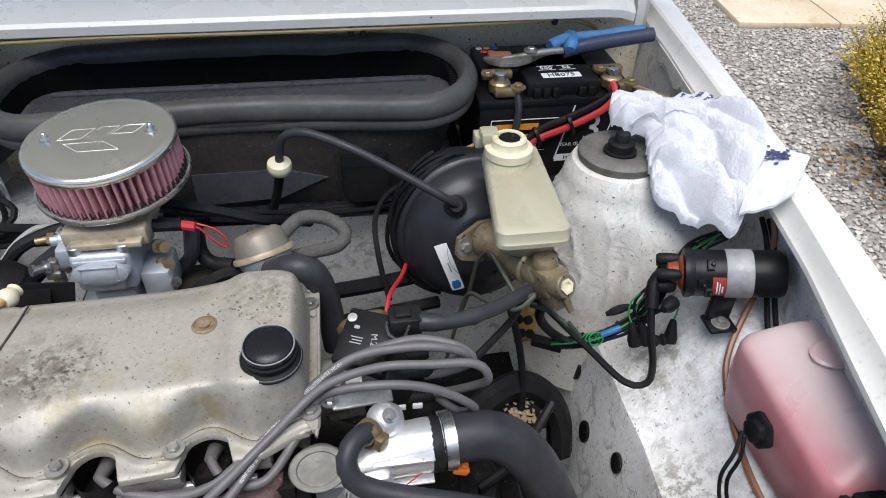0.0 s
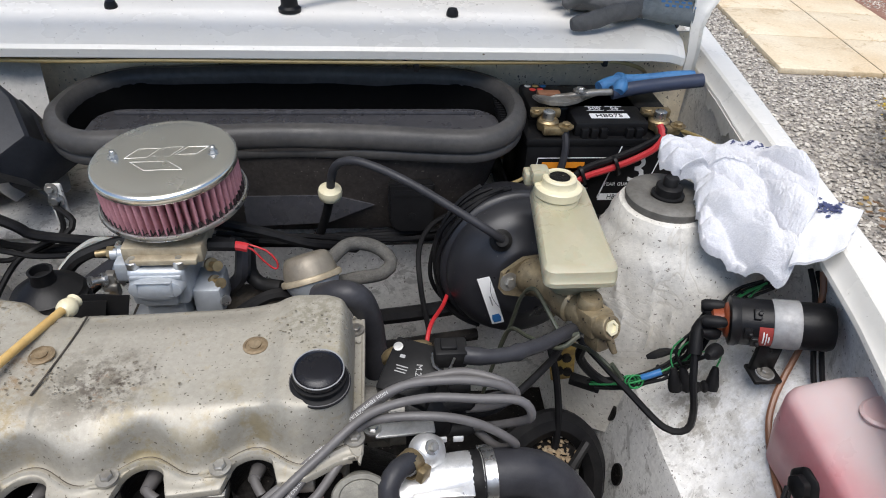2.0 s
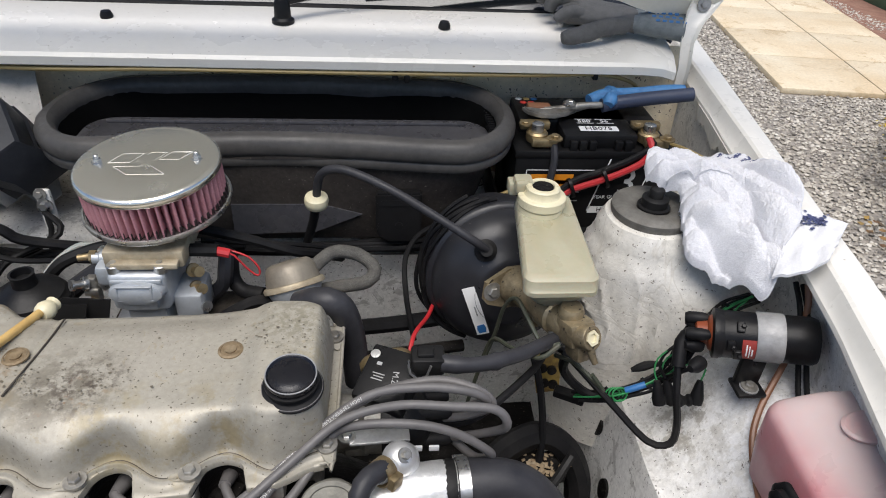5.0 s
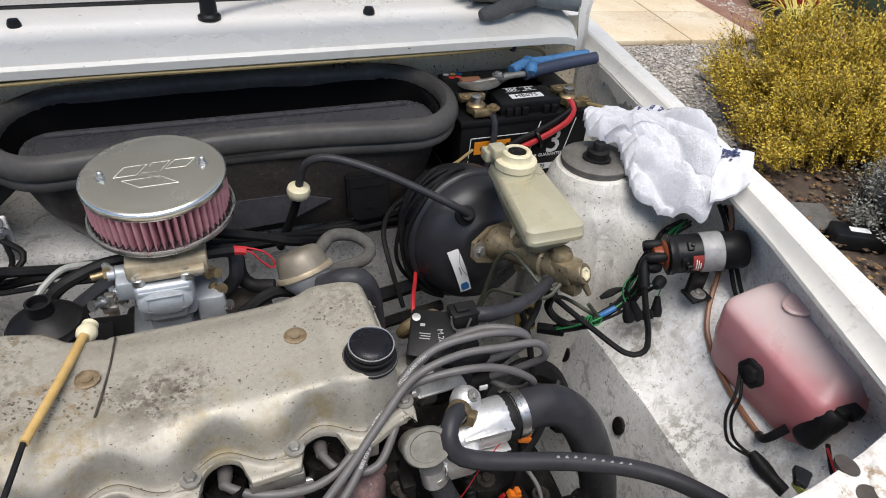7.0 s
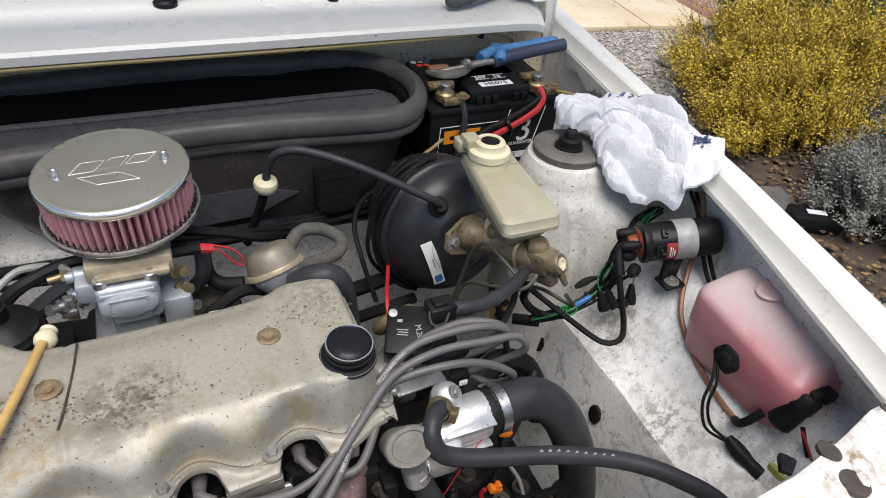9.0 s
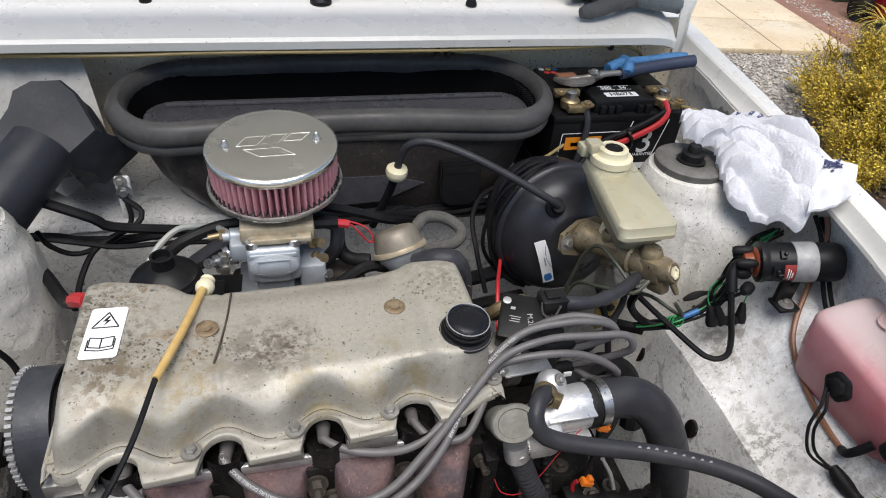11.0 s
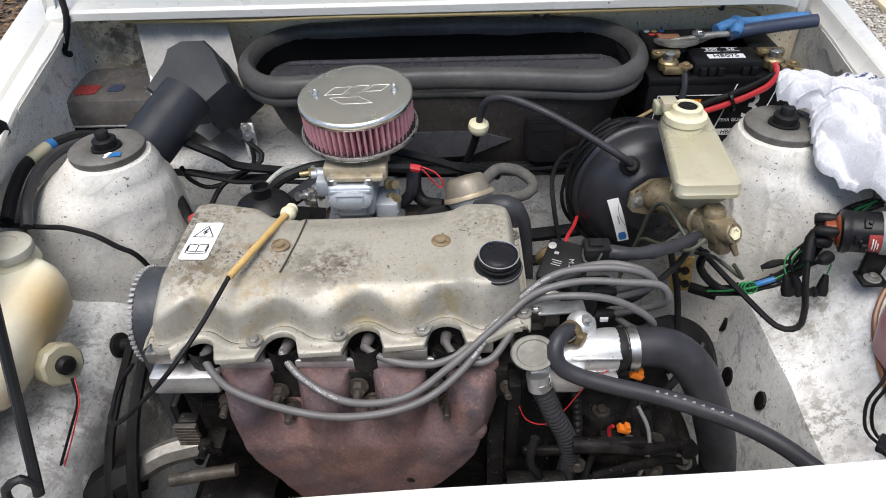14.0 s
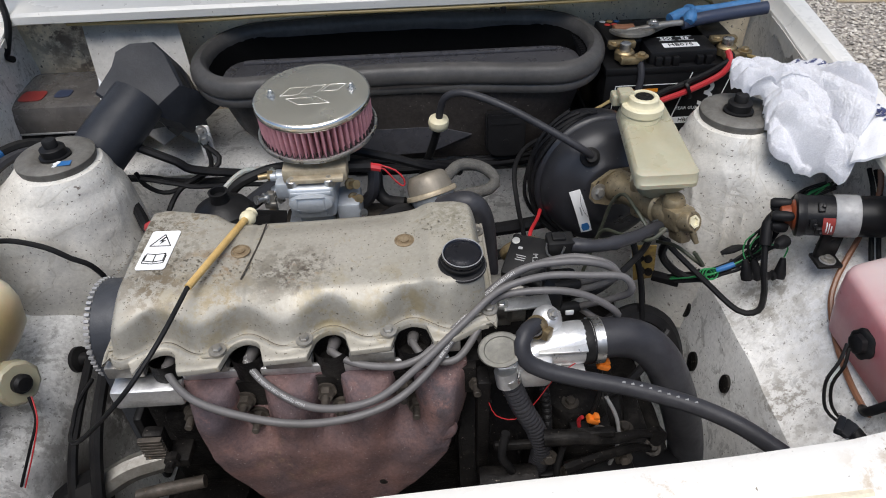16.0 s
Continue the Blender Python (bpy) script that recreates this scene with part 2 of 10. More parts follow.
PINK = surf("pink_washer_fluid_plastic", (0.62, 0.20, 0.23), 0.33, second=(0.66, 0.33, 0.33), scale=5, cover=0.42, sharp=0.3, grain=0.05, bump=0.05, sub=0.3)
FROST = surf("frosted_empty_plastic", (0.66, 0.50, 0.48), 0.36, second=(0.60, 0.38, 0.38), scale=8, cover=0.4, sharp=0.3, grain=0.05, bump=0.05, sub=0.3)


def fluid(name, fluid_col, dry_col, level, soft):
    """Plastic with fluid standing inside, paler above its level."""
    m = surf(name, fluid_col, 0.34, second=tuple(0.55 * c + 0.30 for c in fluid_col), scale=5, cover=0.36, sharp=0.3, grain=0.05, bump=0.06, sub=0.25)
    n, l = m.node_tree.nodes, m.node_tree.links
    base = n["Principled BSDF"].inputs["Base Color"]
    old = base.links[0].from_socket
    tc, sp, nz, ad, mr, mx = (n.new("ShaderNode" + k) for k in ("TexCoord", "SeparateXYZ", "TexNoise", "Math", "MapRange", "Mix"))
    l.new(tc.outputs["Object"], sp.inputs[0])
    l.new(tc.outputs["Object"], nz.inputs["Vector"])
    nz.inputs["Scale"].default_value = 16
    ad.operation = "MULTIPLY_ADD"
    l.new(nz.outputs["Fac"], ad.inputs[0])
    ad.inputs[1].default_value = 0.03
    l.new(sp.outputs["Z"], ad.inputs[2])
    l.new(ad.outputs[0], mr.inputs["Value"])
    mr.interpolation_type = "SMOOTHSTEP"
    mr.inputs["From Min"].default_value, mr.inputs["From Max"].default_value = level + 0.015 - soft, level + 0.015 + soft
    mx.data_type = "RGBA"
    l.new(mr.outputs[0], mx.inputs["Factor"])
    l.new(old, mx.inputs["A"])
    mx.inputs["B"].default_value = (*dry_col, 1)
    l.new(mx.outputs["Result"], base)
    return m


BOTTLE = fluid("pink_washer_bottle", (0.50, 0.13, 0.15), (0.58, 0.46, 0.45), 0.748, 0.020)
PLEAT = surf("pink_oiled_gauze", (0.52, 0.25, 0.28), 0.75, second=(0.38, 0.15, 0.18), scale=18, cover=0.4, grain=0.25, gscale=600, bump=0.5, bscale=900)
PLEATTIP = surf("dark_pleat_tip", (0.022, 0.012, 0.013), 0.6)
TERRY = surf("white_terry_cloth", (0.66, 0.66, 0.69), 0.95, second=(0.54, 0.54, 0.59), scale=30, cover=0.36, sharp=0.12, grain=0.14, gscale=500, bump=0.6, bscale=520)
NAVY = surf("navy_stripe_cloth", (0.06, 0.07, 0.16), 0.9, grain=0.2, bump=0.9, bscale=420)
BLUEGRIP = surf("blue_rubber_grip", (0.06, 0.20, 0.42), 0.6, second=(0.03, 0.10, 0.24), scale=60, cover=0.4, bump=0.2)
GREYGRIP = surf("dark_blue_grip", (0.035, 0.045, 0.08), 0.5, bump=0.2)
REDWIRE = surf("red_insulation", (0.46, 0.025, 0.03), 0.4, bump=0.05)
GREENWIRE = surf("green_insulation", (0.03, 0.22, 0.07), 0.4, bump=0.05)
BLUEWIRE = surf("blue_insulation", (0.03, 0.14, 0.36), 0.4, bump=0.05)
ORANGE = surf("orange_plastic", (0.85, 0.22, 0.02), 0.4, bump=0.05)
YELLOW = surf("amber_dipstick_handle", (0.62, 0.42, 0.16), 0.4, second=(0.50, 0.30, 0.09), scale=25, cover=0.4, bump=0.08)
BROWNTUBE = surf("brown_plastic_pipe", (0.24, 0.11, 0.06), 0.4, bump=0.05)
YELLOWCABLE = surf("yellowed_cable", (0.32, 0.24, 0.10), 0.5, bump=0.1)
BRAID = surf("braided_grey_hose", (0.13, 0.125, 0.11), 0.8, second=(0.08, 0.075, 0.068), scale=60, cover=0.5, grain=0.35, gscale=500, bump=0.9, bscale=600)
PAPER = surf("white_label", (0.80, 0.80, 0.79), 0.5, grain=0.03, bump=0.02)
INK = surf("black_print", (0.012, 0.012, 0.012), 0.5, grain=0.03, bump=0.02)
REDINK = surf("red_print", (0.55, 0.05, 0.04), 0.5, grain=0.03, bump=0.02)
ORANGEINK = surf("orange_print", (0.80, 0.28, 0.02), 0.45, grain=0.03, bump=0.02)
GREYBAND = surf("worn_grey_band", (0.34, 0.34, 0.34), 0.5, 0.25, second=(0.22, 0.22, 0.22), scale=40, cover=0.4, bump=0.2)
MOUNT = surf("weathered_grey_steel", (0.165, 0.158, 0.142), 0.6, 0.2, second=(0.105, 0.096, 0.082), scale=22, cover=0.44, grain=0.25, bump=0.3, spots=(0.26, 0.245, 0.215), sscale=60, scover=0.34)
SEALER = surf("brushed_seam_sealer", (0.66, 0.64, 0.59), 0.6, second=(0.46, 0.42, 0.36), scale=15, cover=0.4, bump=0.4)
SMOKED = surf("smoked_clear_lid", (0.085, 0.078, 0.072), 0.25, second=(0.13, 0.12, 0.11), scale=14, cover=0.45, grain=0.2, bump=0.1, trans=0.0, coat=0.3)
GLASSY = surf("dark_windscreen", (0.01, 0.012, 0.015), 0.06, coat=0.5, grain=0.02, bump=0.0)
GLOVE = surf("grey_glove_knit", (0.10, 0.10, 0.10), 0.85, second=(0.06, 0.06, 0.06), scale=40, cover=0.4, bump=0.8, bscale=500)
CLEARHOSE = surf("cloudy_clear_hose", (0.36, 0.37, 0.34), 0.3, bump=0.05, sub=0.2)

for dull, gloss in ((BLACK, 0.22), (DUSTY, 0.28), (RUBBER, 0.16), (RIMRUB, 0.3), (HOSE, 0.3), (IRON, 0.12), (DUCT, 0.22)):
    dull.node_tree.nodes["Principled BSDF"].inputs["Specular IOR Level"].default_value = gloss

# ---- helpers for shapes ----


def thing(name, label, category, at=(0, 0, 0), group="", kind=""):
    ob = new(name)
    ob.location = at
    ob.empty_display_size = 0.02
    return tagged(ob, label, category, group, kind)


def part(name, bm, material, parent=None, label="", smooth=40):
    """A bmesh in world places becomes one mesh object, under a thing or a part."""
    bmesh.ops.recalc_face_normals(bm, faces=bm.faces)
    me = bpy.data.meshes.new(name)
    bm.to_mesh(me)
    bm.free()
    if material:
        me.materials.append(material)
    if smooth:
        me.polygons.foreach_set("use_smooth", [True] * len(me.polygons))
        me.set_sharp_from_angle(angle=radians(smooth))
    ob = new(name, me)
    if parent:
        put_under(ob, parent)
    if label:
        ob["label"] = label
    return ob


def put_under(ob, parent):
    ob.parent = parent
    m = Matrix.Translation(parent.location) if parent.parent is None and parent.type == "EMPTY" else Matrix.Identity(4)
    ob.matrix_parent_inverse = m.inverted()


def box(bm, lo, hi, bevel=0.0, m=None, seg=2):
    r = bmesh.ops.create_cube(bm, size=1.0)
    c, s = [(a + b) / 2 for a, b in zip(lo, hi)], [b - a for a, b in zip(lo, hi)]
    bmesh.ops.scale(bm, vec=s, verts=r["verts"])
    bmesh.ops.translate(bm, vec=c, verts=r["verts"])
    vs = r["verts"]
    if bevel:
        es = list({e for v in vs for e in v.link_edges})
        o = bmesh.ops.bevel(bm, geom=es, offset=bevel, segments=seg, profile=0.5, affect="EDGES")
        vs = list({v for f in o["faces"] for v in f.verts} | {v for v in vs if v.is_valid})
    if m:
        bmesh.ops.transform(bm, matrix=m, verts=vs)
    return bm


def axis_matrix(at, direction, spin=0.0):
    d = Vector(direction).normalized()
    return Matrix.Translation(at) @ d.to_track_quat("Z", "Y").to_matrix().to_4x4() @ Matrix.Rotation(radians(spin), 4, "Z")


def lathe(bm, profile, m=None, n=32, sx=1.0, sy=1.0, shape=None, caps=True):
    """Turns (radius, height) pairs round z, then places by m."""
    m = m or Matrix.Identity(4)
    rings = []
    for r, z in profile:
        ring = []
        for k in range(n):
            a = 2 * math.pi * k / n
            q = r * (shape(a, z) if shape else 1.0)
            ring.append(bm.verts.new(m @ Vector((q * math.cos(a) * sx, q * math.sin(a) * sy, z))))
        rings.append(ring)
    for a, b in zip(rings, rings[1:]):
        for k in range(n):
            bm.faces.new((a[k], a[(k + 1) % n], b[(k + 1) % n], b[k]))
    if caps:
        bm.faces.new(rings[0][::-1])
        bm.faces.new(rings[-1])
    return bm


def loft(bm, rings, closed=True, caps=True):
    """Skins rings of equally many points."""
    vs = [[bm.verts.new(p) for p in ring] for ring in rings]
    n = len(vs[0])
    for a, b in zip(vs, vs[1:]):
        for k in range(n if closed else n - 1):
            bm.faces.new((a[k], a[(k + 1) % n], b[(k + 1) % n], b[k]))
    if caps and closed:
        bm.faces.new(vs[0][::-1])
        bm.faces.new(vs[-1])
    return vs


def curve_points(pts, step=0.008):
    """A smooth line through the points (centripetal by chord)."""
    p = [Vector(q) for q in pts]
    if len(p) == 2:
        k = max(2, int((p[1] - p[0]).length / step))
        return [p[0].lerp(p[1], i / k) for i in range(k + 1)]
    p = [2 * p[0] - p[1]] + p + [2 * p[-1] - p[-2]]
    out = []
    for i in range(1, len(p) - 2):
        a, b, c, d = p[i - 1 : i + 3]
        k = max(2, int((c - b).length / step))
        for j in range(k):
            t = j / k
            out.append(0.5 * ((2 * b) + (c - a) * t + (2 * a - 5 * b + 4 * c - d) * t * t + (3 * b - a - 3 * c + d) * t ** 3))
    out.append(p[-2])
    return out


def tube(bm, pts, r, n=10, step=0.008, radius=None, caps=True):
    """A hose or cable along a smooth line. radius(t) scales r along it."""
    line = curve_points(pts, step)
    up = Vector((0.13, 0.21, 0.97)).normalized()
    rings, prev = [], None
    for i, q in enumerate(line):
        d = (line[min(i + 1, len(line) - 1)] - line[max(i - 1, 0)]).normalized()
        if prev is None:
            s = d.cross(up).normalized()
            if s.length < 0.1:
                s = d.cross(Vector((1, 0, 0))).normalized()
        else:
            s = (prev - d * prev.dot(d)).normalized()
        prev = s
        w = d.cross(s)
        k = r * (radius(i / max(1, len(line) - 1)) if radius else 1.0)
        rings.append([q + (s * math.cos(a) + w * math.sin(a)) * k for a in (2 * math.pi * j / n for j in range(n))])
    loft(bm, rings, caps=caps)
    return bm


def sheet(bm, grid, thick=0.0, away=(0, 0, -1)):
    """A skin over rows of points, with a thickness pushed along away."""
    vs = [[bm.verts.new(p) for p in row] for row in grid]
    fs = []
    for a, b in zip(vs, vs[1:]):
        for k in range(len(a) - 1):
            fs.append(bm.faces.new((a[k], a[k + 1], b[k + 1], b[k])))
    if thick:
        r = bmesh.ops.extrude_face_region(bm, geom=fs)
        bmesh.ops.translate(bm, vec=Vector(away) * thick, verts=[v for v in r["geom"] if isinstance(v, bmesh.types.BMVert)])
    return bm


def B():
    return bmesh.new()



def write(text, size, m, material, parent, name="lettering", depth=0.0004):
    """Words in the built-in font, as a mesh on the plane of m (x along, y up, z out)."""
    c = bpy.data.curves.new(name, "FONT")
    c.body, c.size, c.align_x, c.align_y, c.extrude = text, size, "CENTER", "CENTER", depth
    c.resolution_u = 2
    tmp = bpy.data.objects.new(name, c)
    scene.collection.objects.link(tmp)
    bpy.context.view_layer.update()
    me = bpy.data.meshes.new_from_object(tmp.evaluated_get(bpy.context.evaluated_depsgraph_get()))
    bpy.data.objects.remove(tmp)
    me.transform(m)
    me.materials.clear()
    me.materials.append(material)
    ob = new(name, me)
    put_under(ob, parent)
    return ob


def write_along(text, size, pts, at, radius, material, parent, out=(0, -0.55, 0.83)):
    """Words bent along a cable: at is the place of their middle, in metres from its start."""
    ob = write(text, size, Matrix.Identity(4), material, parent, "lead_lettering", 0.0001)
    line = curve_points(pts, 0.003)
    acc = [0.0]
    for p, q in zip(line, line[1:]):
        acc.append(acc[-1] + (q - p).length)
    xs = [v.co.x for v in ob.data.vertices]
    for v in ob.data.vertices:
        s = max(0.001, min(acc[-1] - 0.001, at + v.co.x))
        k = next(i for i in range(len(acc) - 1) if acc[i + 1] >= s)
        f_ = (s - acc[k]) / (acc[k + 1] - acc[k])
        p = line[k].lerp(line[k + 1], f_)
        d = (line[k + 1] - line[k]).normalized()
        n = Vector(out)
        n = (n - d * n.dot(d)).normalized()
        up = n.cross(d)
        a = v.co.y / radius
        v.co = p + (n * math.cos(a) + up * math.sin(a)) * (radius + 0.00025 + v.co.z)
    return ob


def plane_matrix(at, right, up):
    x, y = Vector(right).normalized(), Vector(up)
    y = (y - x * y.dot(x)).normalized()
    m = Matrix((x, y, x.cross(y))).transposed().to_4x4()
    return Matrix.Translation(at) @ m


def plate(bm, outline, thick, m):
    """A flat piece with the outline (x, y), thick along z of m."""
    lo = [bm.verts.new(m @ Vector((x, y, 0))) for x, y in outline]
    hi = [bm.verts.new(m @ Vector((x, y, thick))) for x, y in outline]
    n = len(lo)
    bm.faces.new(lo[::-1]), bm.faces.new(hi)
    for k in range(n):
        bm.faces.new((lo[k], lo[(k + 1) % n], hi[(k + 1) % n], hi[k]))
    return bm


def rounded(w, h, r, n=4):
    out = []
    for cx, cy, a0 in ((w / 2 - r, h / 2 - r, 0), (-w / 2 + r, h / 2 - r, 90), (-w / 2 + r, -h / 2 + r, 180), (w / 2 - r, -h / 2 + r, 270)):
        for k in range(n + 1):
            a = radians(a0 + 90 * k / n)
            out.append((cx + r * math.cos(a), cy + r * math.sin(a)))
    return out


def ring_clamp(parent, at, direction, r, w=0.010, name="hose_clamp"):
    b = B()
    m = axis_matrix(at, direction)
    lathe(b, [(r, -w / 2), (r + 0.0015, -w / 2), (r + 0.0015, w / 2), (r, w / 2)], m, 28, caps=False)
    box(b, (r, -0.008, -w / 2 - 0.001), (r + 0.008, 0.006, w / 2 + 0.001), 0.0015, m)
    return part(name, b, STEEL, parent, "slotted steel band")


def bolt(parent, at, direction, r=0.006, h=0.006, mat=None, washer=True, name="bolt"):
    b = B()
    m = axis_matrix(at, direction)
    if washer:
        lathe(b, [(r * 1.7, -0.001), (r * 1.7, 0.0014)], m, 20)
    lathe(b, [(r, 0.0), (r, h * 0.8), (r * 0.8, h)], m, 6)
    return part(name, b, mat or STEEL, parent, smooth=25)


def cable(name, label, pts, r, mat, category="cable", n=8, radius=None, at=None):
    """A loose hose or cable as a thing of its own."""
    t = thing(name, label, category, at or pts[len(pts) // 2])
    b = B()
    tube(b, pts, r, n, radius=radius)
    part("hose" if r > 0.006 else "sheath", b, mat, t)
    return t


def smooth01(x, a, b):
    t = max(0.0, min(1.0, (x - a) / (b - a)))
    return t * t * (3 - 2 * t)


def interp(x, xs, ys):
    return float(np.interp(x, xs, ys))


# ---- the car's body round the engine bay ----
car = thing("car", "old white hatchback standing on gravel with its bonnet propped open", "car", (0, 0, 0))


def rail_in(y, side=1):
    """Inner edge of the wing's top, by y."""
    if side < 0:
        return interp(y, (-0.55, -0.28, -0.08, 0.1, 0.3, 0.46), (0.50, 0.545, 0.60, 0.645, 0.675, 0.702))
    return interp(y, (-0.55, -0.33, -0.2, -0.01, 0.196, 0.32, 0.46, 0.62), (0.60, 0.652, 0.683, 0.713, 0.733, 0.748, 0.760, 0.772))


def wall_in(y, side=1):
    """The inner wing's upright below the rail, by y."""
    if side < 0:
        return interp(y, (-0.55, -0.42, -0.30, -0.08, 0.1, 0.3, 0.46), (0.60, 0.665, 0.695, 0.69, 0.67, 0.685, 0.705))
    return interp(y, (-0.52, -0.49, -0.42, -0.29, -0.123, 0.06, 0.27, 0.46), (0.56, 0.60, 0.625, 0.68, 0.722, 0.728, 0.738, 0.745))


def crown_in(y):
    return interp(y, (-0.75, -0.316, -0.15, 0.018, 0.2, 0.42, 0.62), (0.58, 0.672, 0.704, 0.731, 0.750, 0.770, 0.788))


def rail_z(y, side=-1):
    if side > 0:
        return 0.866 + 0.05 * y
    return interp(y, (-0.6, -0.3, 0.0, 0.3, 0.6), (0.835, 0.842, 0.86, 0.88, 0.905))


def rail_out(y, side=1):
    if side < 0:
        return interp(y, (-0.75, -0.3, -0.05, 0.1, 0.19, 0.33, 0.62), (0.64, 0.668, 0.703, 0.738, 0.762, 0.788, 0.836))
    return interp(y, (-0.8, -0.40, -0.14, 0.12, 0.51, 0.62), (0.62, 0.712, 0.752, 0.780, 0.825, 0.838))


def wiggle(x, y, z, s=9.0, a=0.002):
    return a * noise.noise(Vector((x * s, y * s, z * s)))


for side in (1, -1):
    ys = [(-0.545 + 1.03 * k / 44) for k in range(45)]
    # apron: chassis leg, sloped shelf and upright to the rail
    b = B()
    grid = []
    for y in ys:
        bow = 0.012 * smooth01(-y, 0.1, 0.5)
        prof = [(0.50, 0.18), (0.53, 0.40), (0.546 - bow, 0.542), (0.550 - bow, 0.552), (0.558 - bow, 0.556), (0.588 - bow, 0.582), (0.600, 0.594), (0.618, 0.624),
                (0.640, 0.655), (0.680, 0.692), (wall_in(y, side) + 0.012 if y > -0.3 else 0.705, 0.70), (max(wall_in(y, side) + 0.014, 0.69), 0.735)]
        prof += [(rail_in(y, side) + 0.010, rail_z(y) - 0.03), (rail_in(y, side) + 0.001, rail_z(y) - 0.001)] if side < 0 else [(0.35 * wall_in(y) + 0.65 * rail_in(y) + 0.012, 0.81), (rail_in(y) + 0.006, rail_z(y, 1) - 0.034), (rail_in(y) + 0.001, rail_z(y, 1) - 0.0265)]
        if side < 0:
            wl = wall_in(y, side)
            prof = [(0.435, 0.18), (0.465, 0.40), (0.480 - bow, 0.535), (0.491 - bow, 0.556), (0.515 - bow, 0.578), (0.530, 0.586), (0.547, 0.590), (0.575, 0.593), (0.62, 0.598), (wl - 0.006, 0.606), (wl, 0.68), (0.5 * (wl + rail_in(y, side)), 0.78)] + prof[-2:]
        grid.append([(side * (x + wiggle(x * side, y, z, 14, 0.003)), y, z + wiggle(x, y, z, 11, 0.003)) for x, z in prof])
    sheet(b, grid, 0.0015, (side, 0, -0.3))
    part("inner_wing", b, BAY, car, "scuffed white inner wing with grease marks and shade painted low left", smooth=27)
    # the wing's top rail, crowned, with a folded gutter lip
    b = B()
    ys2 = [(-0.74 + 1.36 * k / 54) for k in range(55)]
    grid = []
    for y in ys2:
        i, o, z = (rail_in(max(y, -0.5), side) if y > -0.5 or side < 0 else 0.56), rail_out(y, side), rail_z(y)
        w = o - i
        row = [(i, z - 0.006), (i + 0.002, z), (i + 0.3 * w, z + 0.002), (i + 0.36 * w, z + 0.007), (i + 0.75 * w, z + 0.010), (o - 0.008, z + 0.008), (o, z - 0.004), (o + 0.012, z - 0.05), (o + 0.03, z - 0.16), (o + 0.035, z - 0.34), (o + 0.02, z - 0.48)]
        if side > 0:
            c, z = crown_in(y), rail_z(y, 1)
            i = rail_in(y)
            row = [(i, z - 0.031), (i + 0.001, z - 0.026), (i + 0.35 * (c - i), z - 0.022), (c - 0.004, z - 0.012), (c, z - 0.003), (c + 0.004, z), (0.5 * (c + o), z + 0.002), (o - 0.006, z), (o, z - 0.006), (o + 0.022, z - 0.035), (o + 0.055, z - 0.10), (o + 0.075, z - 0.20), (o + 0.08, z - 0.34), (o + 0.06, z - 0.48)]
        grid.append([(side * x, y, zz) for x, zz in row])
    sheet(b, grid, 0.0012, (0, 0, -1))
    part("wing", b, WHITE, car, "white front wing with a flat folded rail", smooth=18)
    # torn edge of the rail's paint over the bare upright
    b = B()
    rows = []
    for k in range(131):
        y = 0.10 + 0.27 * k / 130
        deep = 0.012 + (0.022 if side > 0 else 0.010) * (0.5 + noise.noise(Vector((y * 16, side, 3)))) * smooth01(y, 0.10, 0.14) + 0.009 * noise.noise(Vector((y * 75, side, 9))) + 0.004 * noise.noise(Vector((y * 240, side, 5)))
        top = rail_z(y) - 0.002 if side < 0 else rail_z(y, 1) - 0.028
        deep = max(0.003, deep)
        rows.append([(side * (rail_in(y, side) - 0.0035 + 0.004 * min(1.0, q * deep / 0.03) + 0.0008 * noise.noise(Vector((y * 90, q * 3, side)))), y, top - deep * q) for q in (0.0, 0.35, 0.7, 1.0)])
    sheet(b, rows, 0.0012, (side, 0, 0))
    part("paint_edge", b, WHITE, car, "torn edge of peeling white paint")

# holes in the right chassis leg
for y, z, w in ((-0.014, 0.470, 0.014), (-0.096, 0.417, 0.015), (-0.194, 0.477, 0.013)):
    b = B()
    lathe(b, [(w, 0), (w, 0.004), (w * 0.9, 0.0045)], axis_matrix((0.5395 - 0.10 * (0.50 - z), y, z), (-1, 0, 0.1)), 20, sx=1.0, sy=1.35)
    part("leg_hole", b, IRON, car, "round dark hole in the panel")
for y, z, w in ((-0.27, 0.52, 0.010), (-0.1, 0.52, 0.008), (-0.33, 0.46, 0.02)):
    b = B()
    lathe(b, [(w, 0), (w, 0.004), (w * 0.9, 0.0045)], axis_matrix((-0.482, y, z), (1, 0, 0.3)), 20)
    part("leg_hole", b, IRON, car)

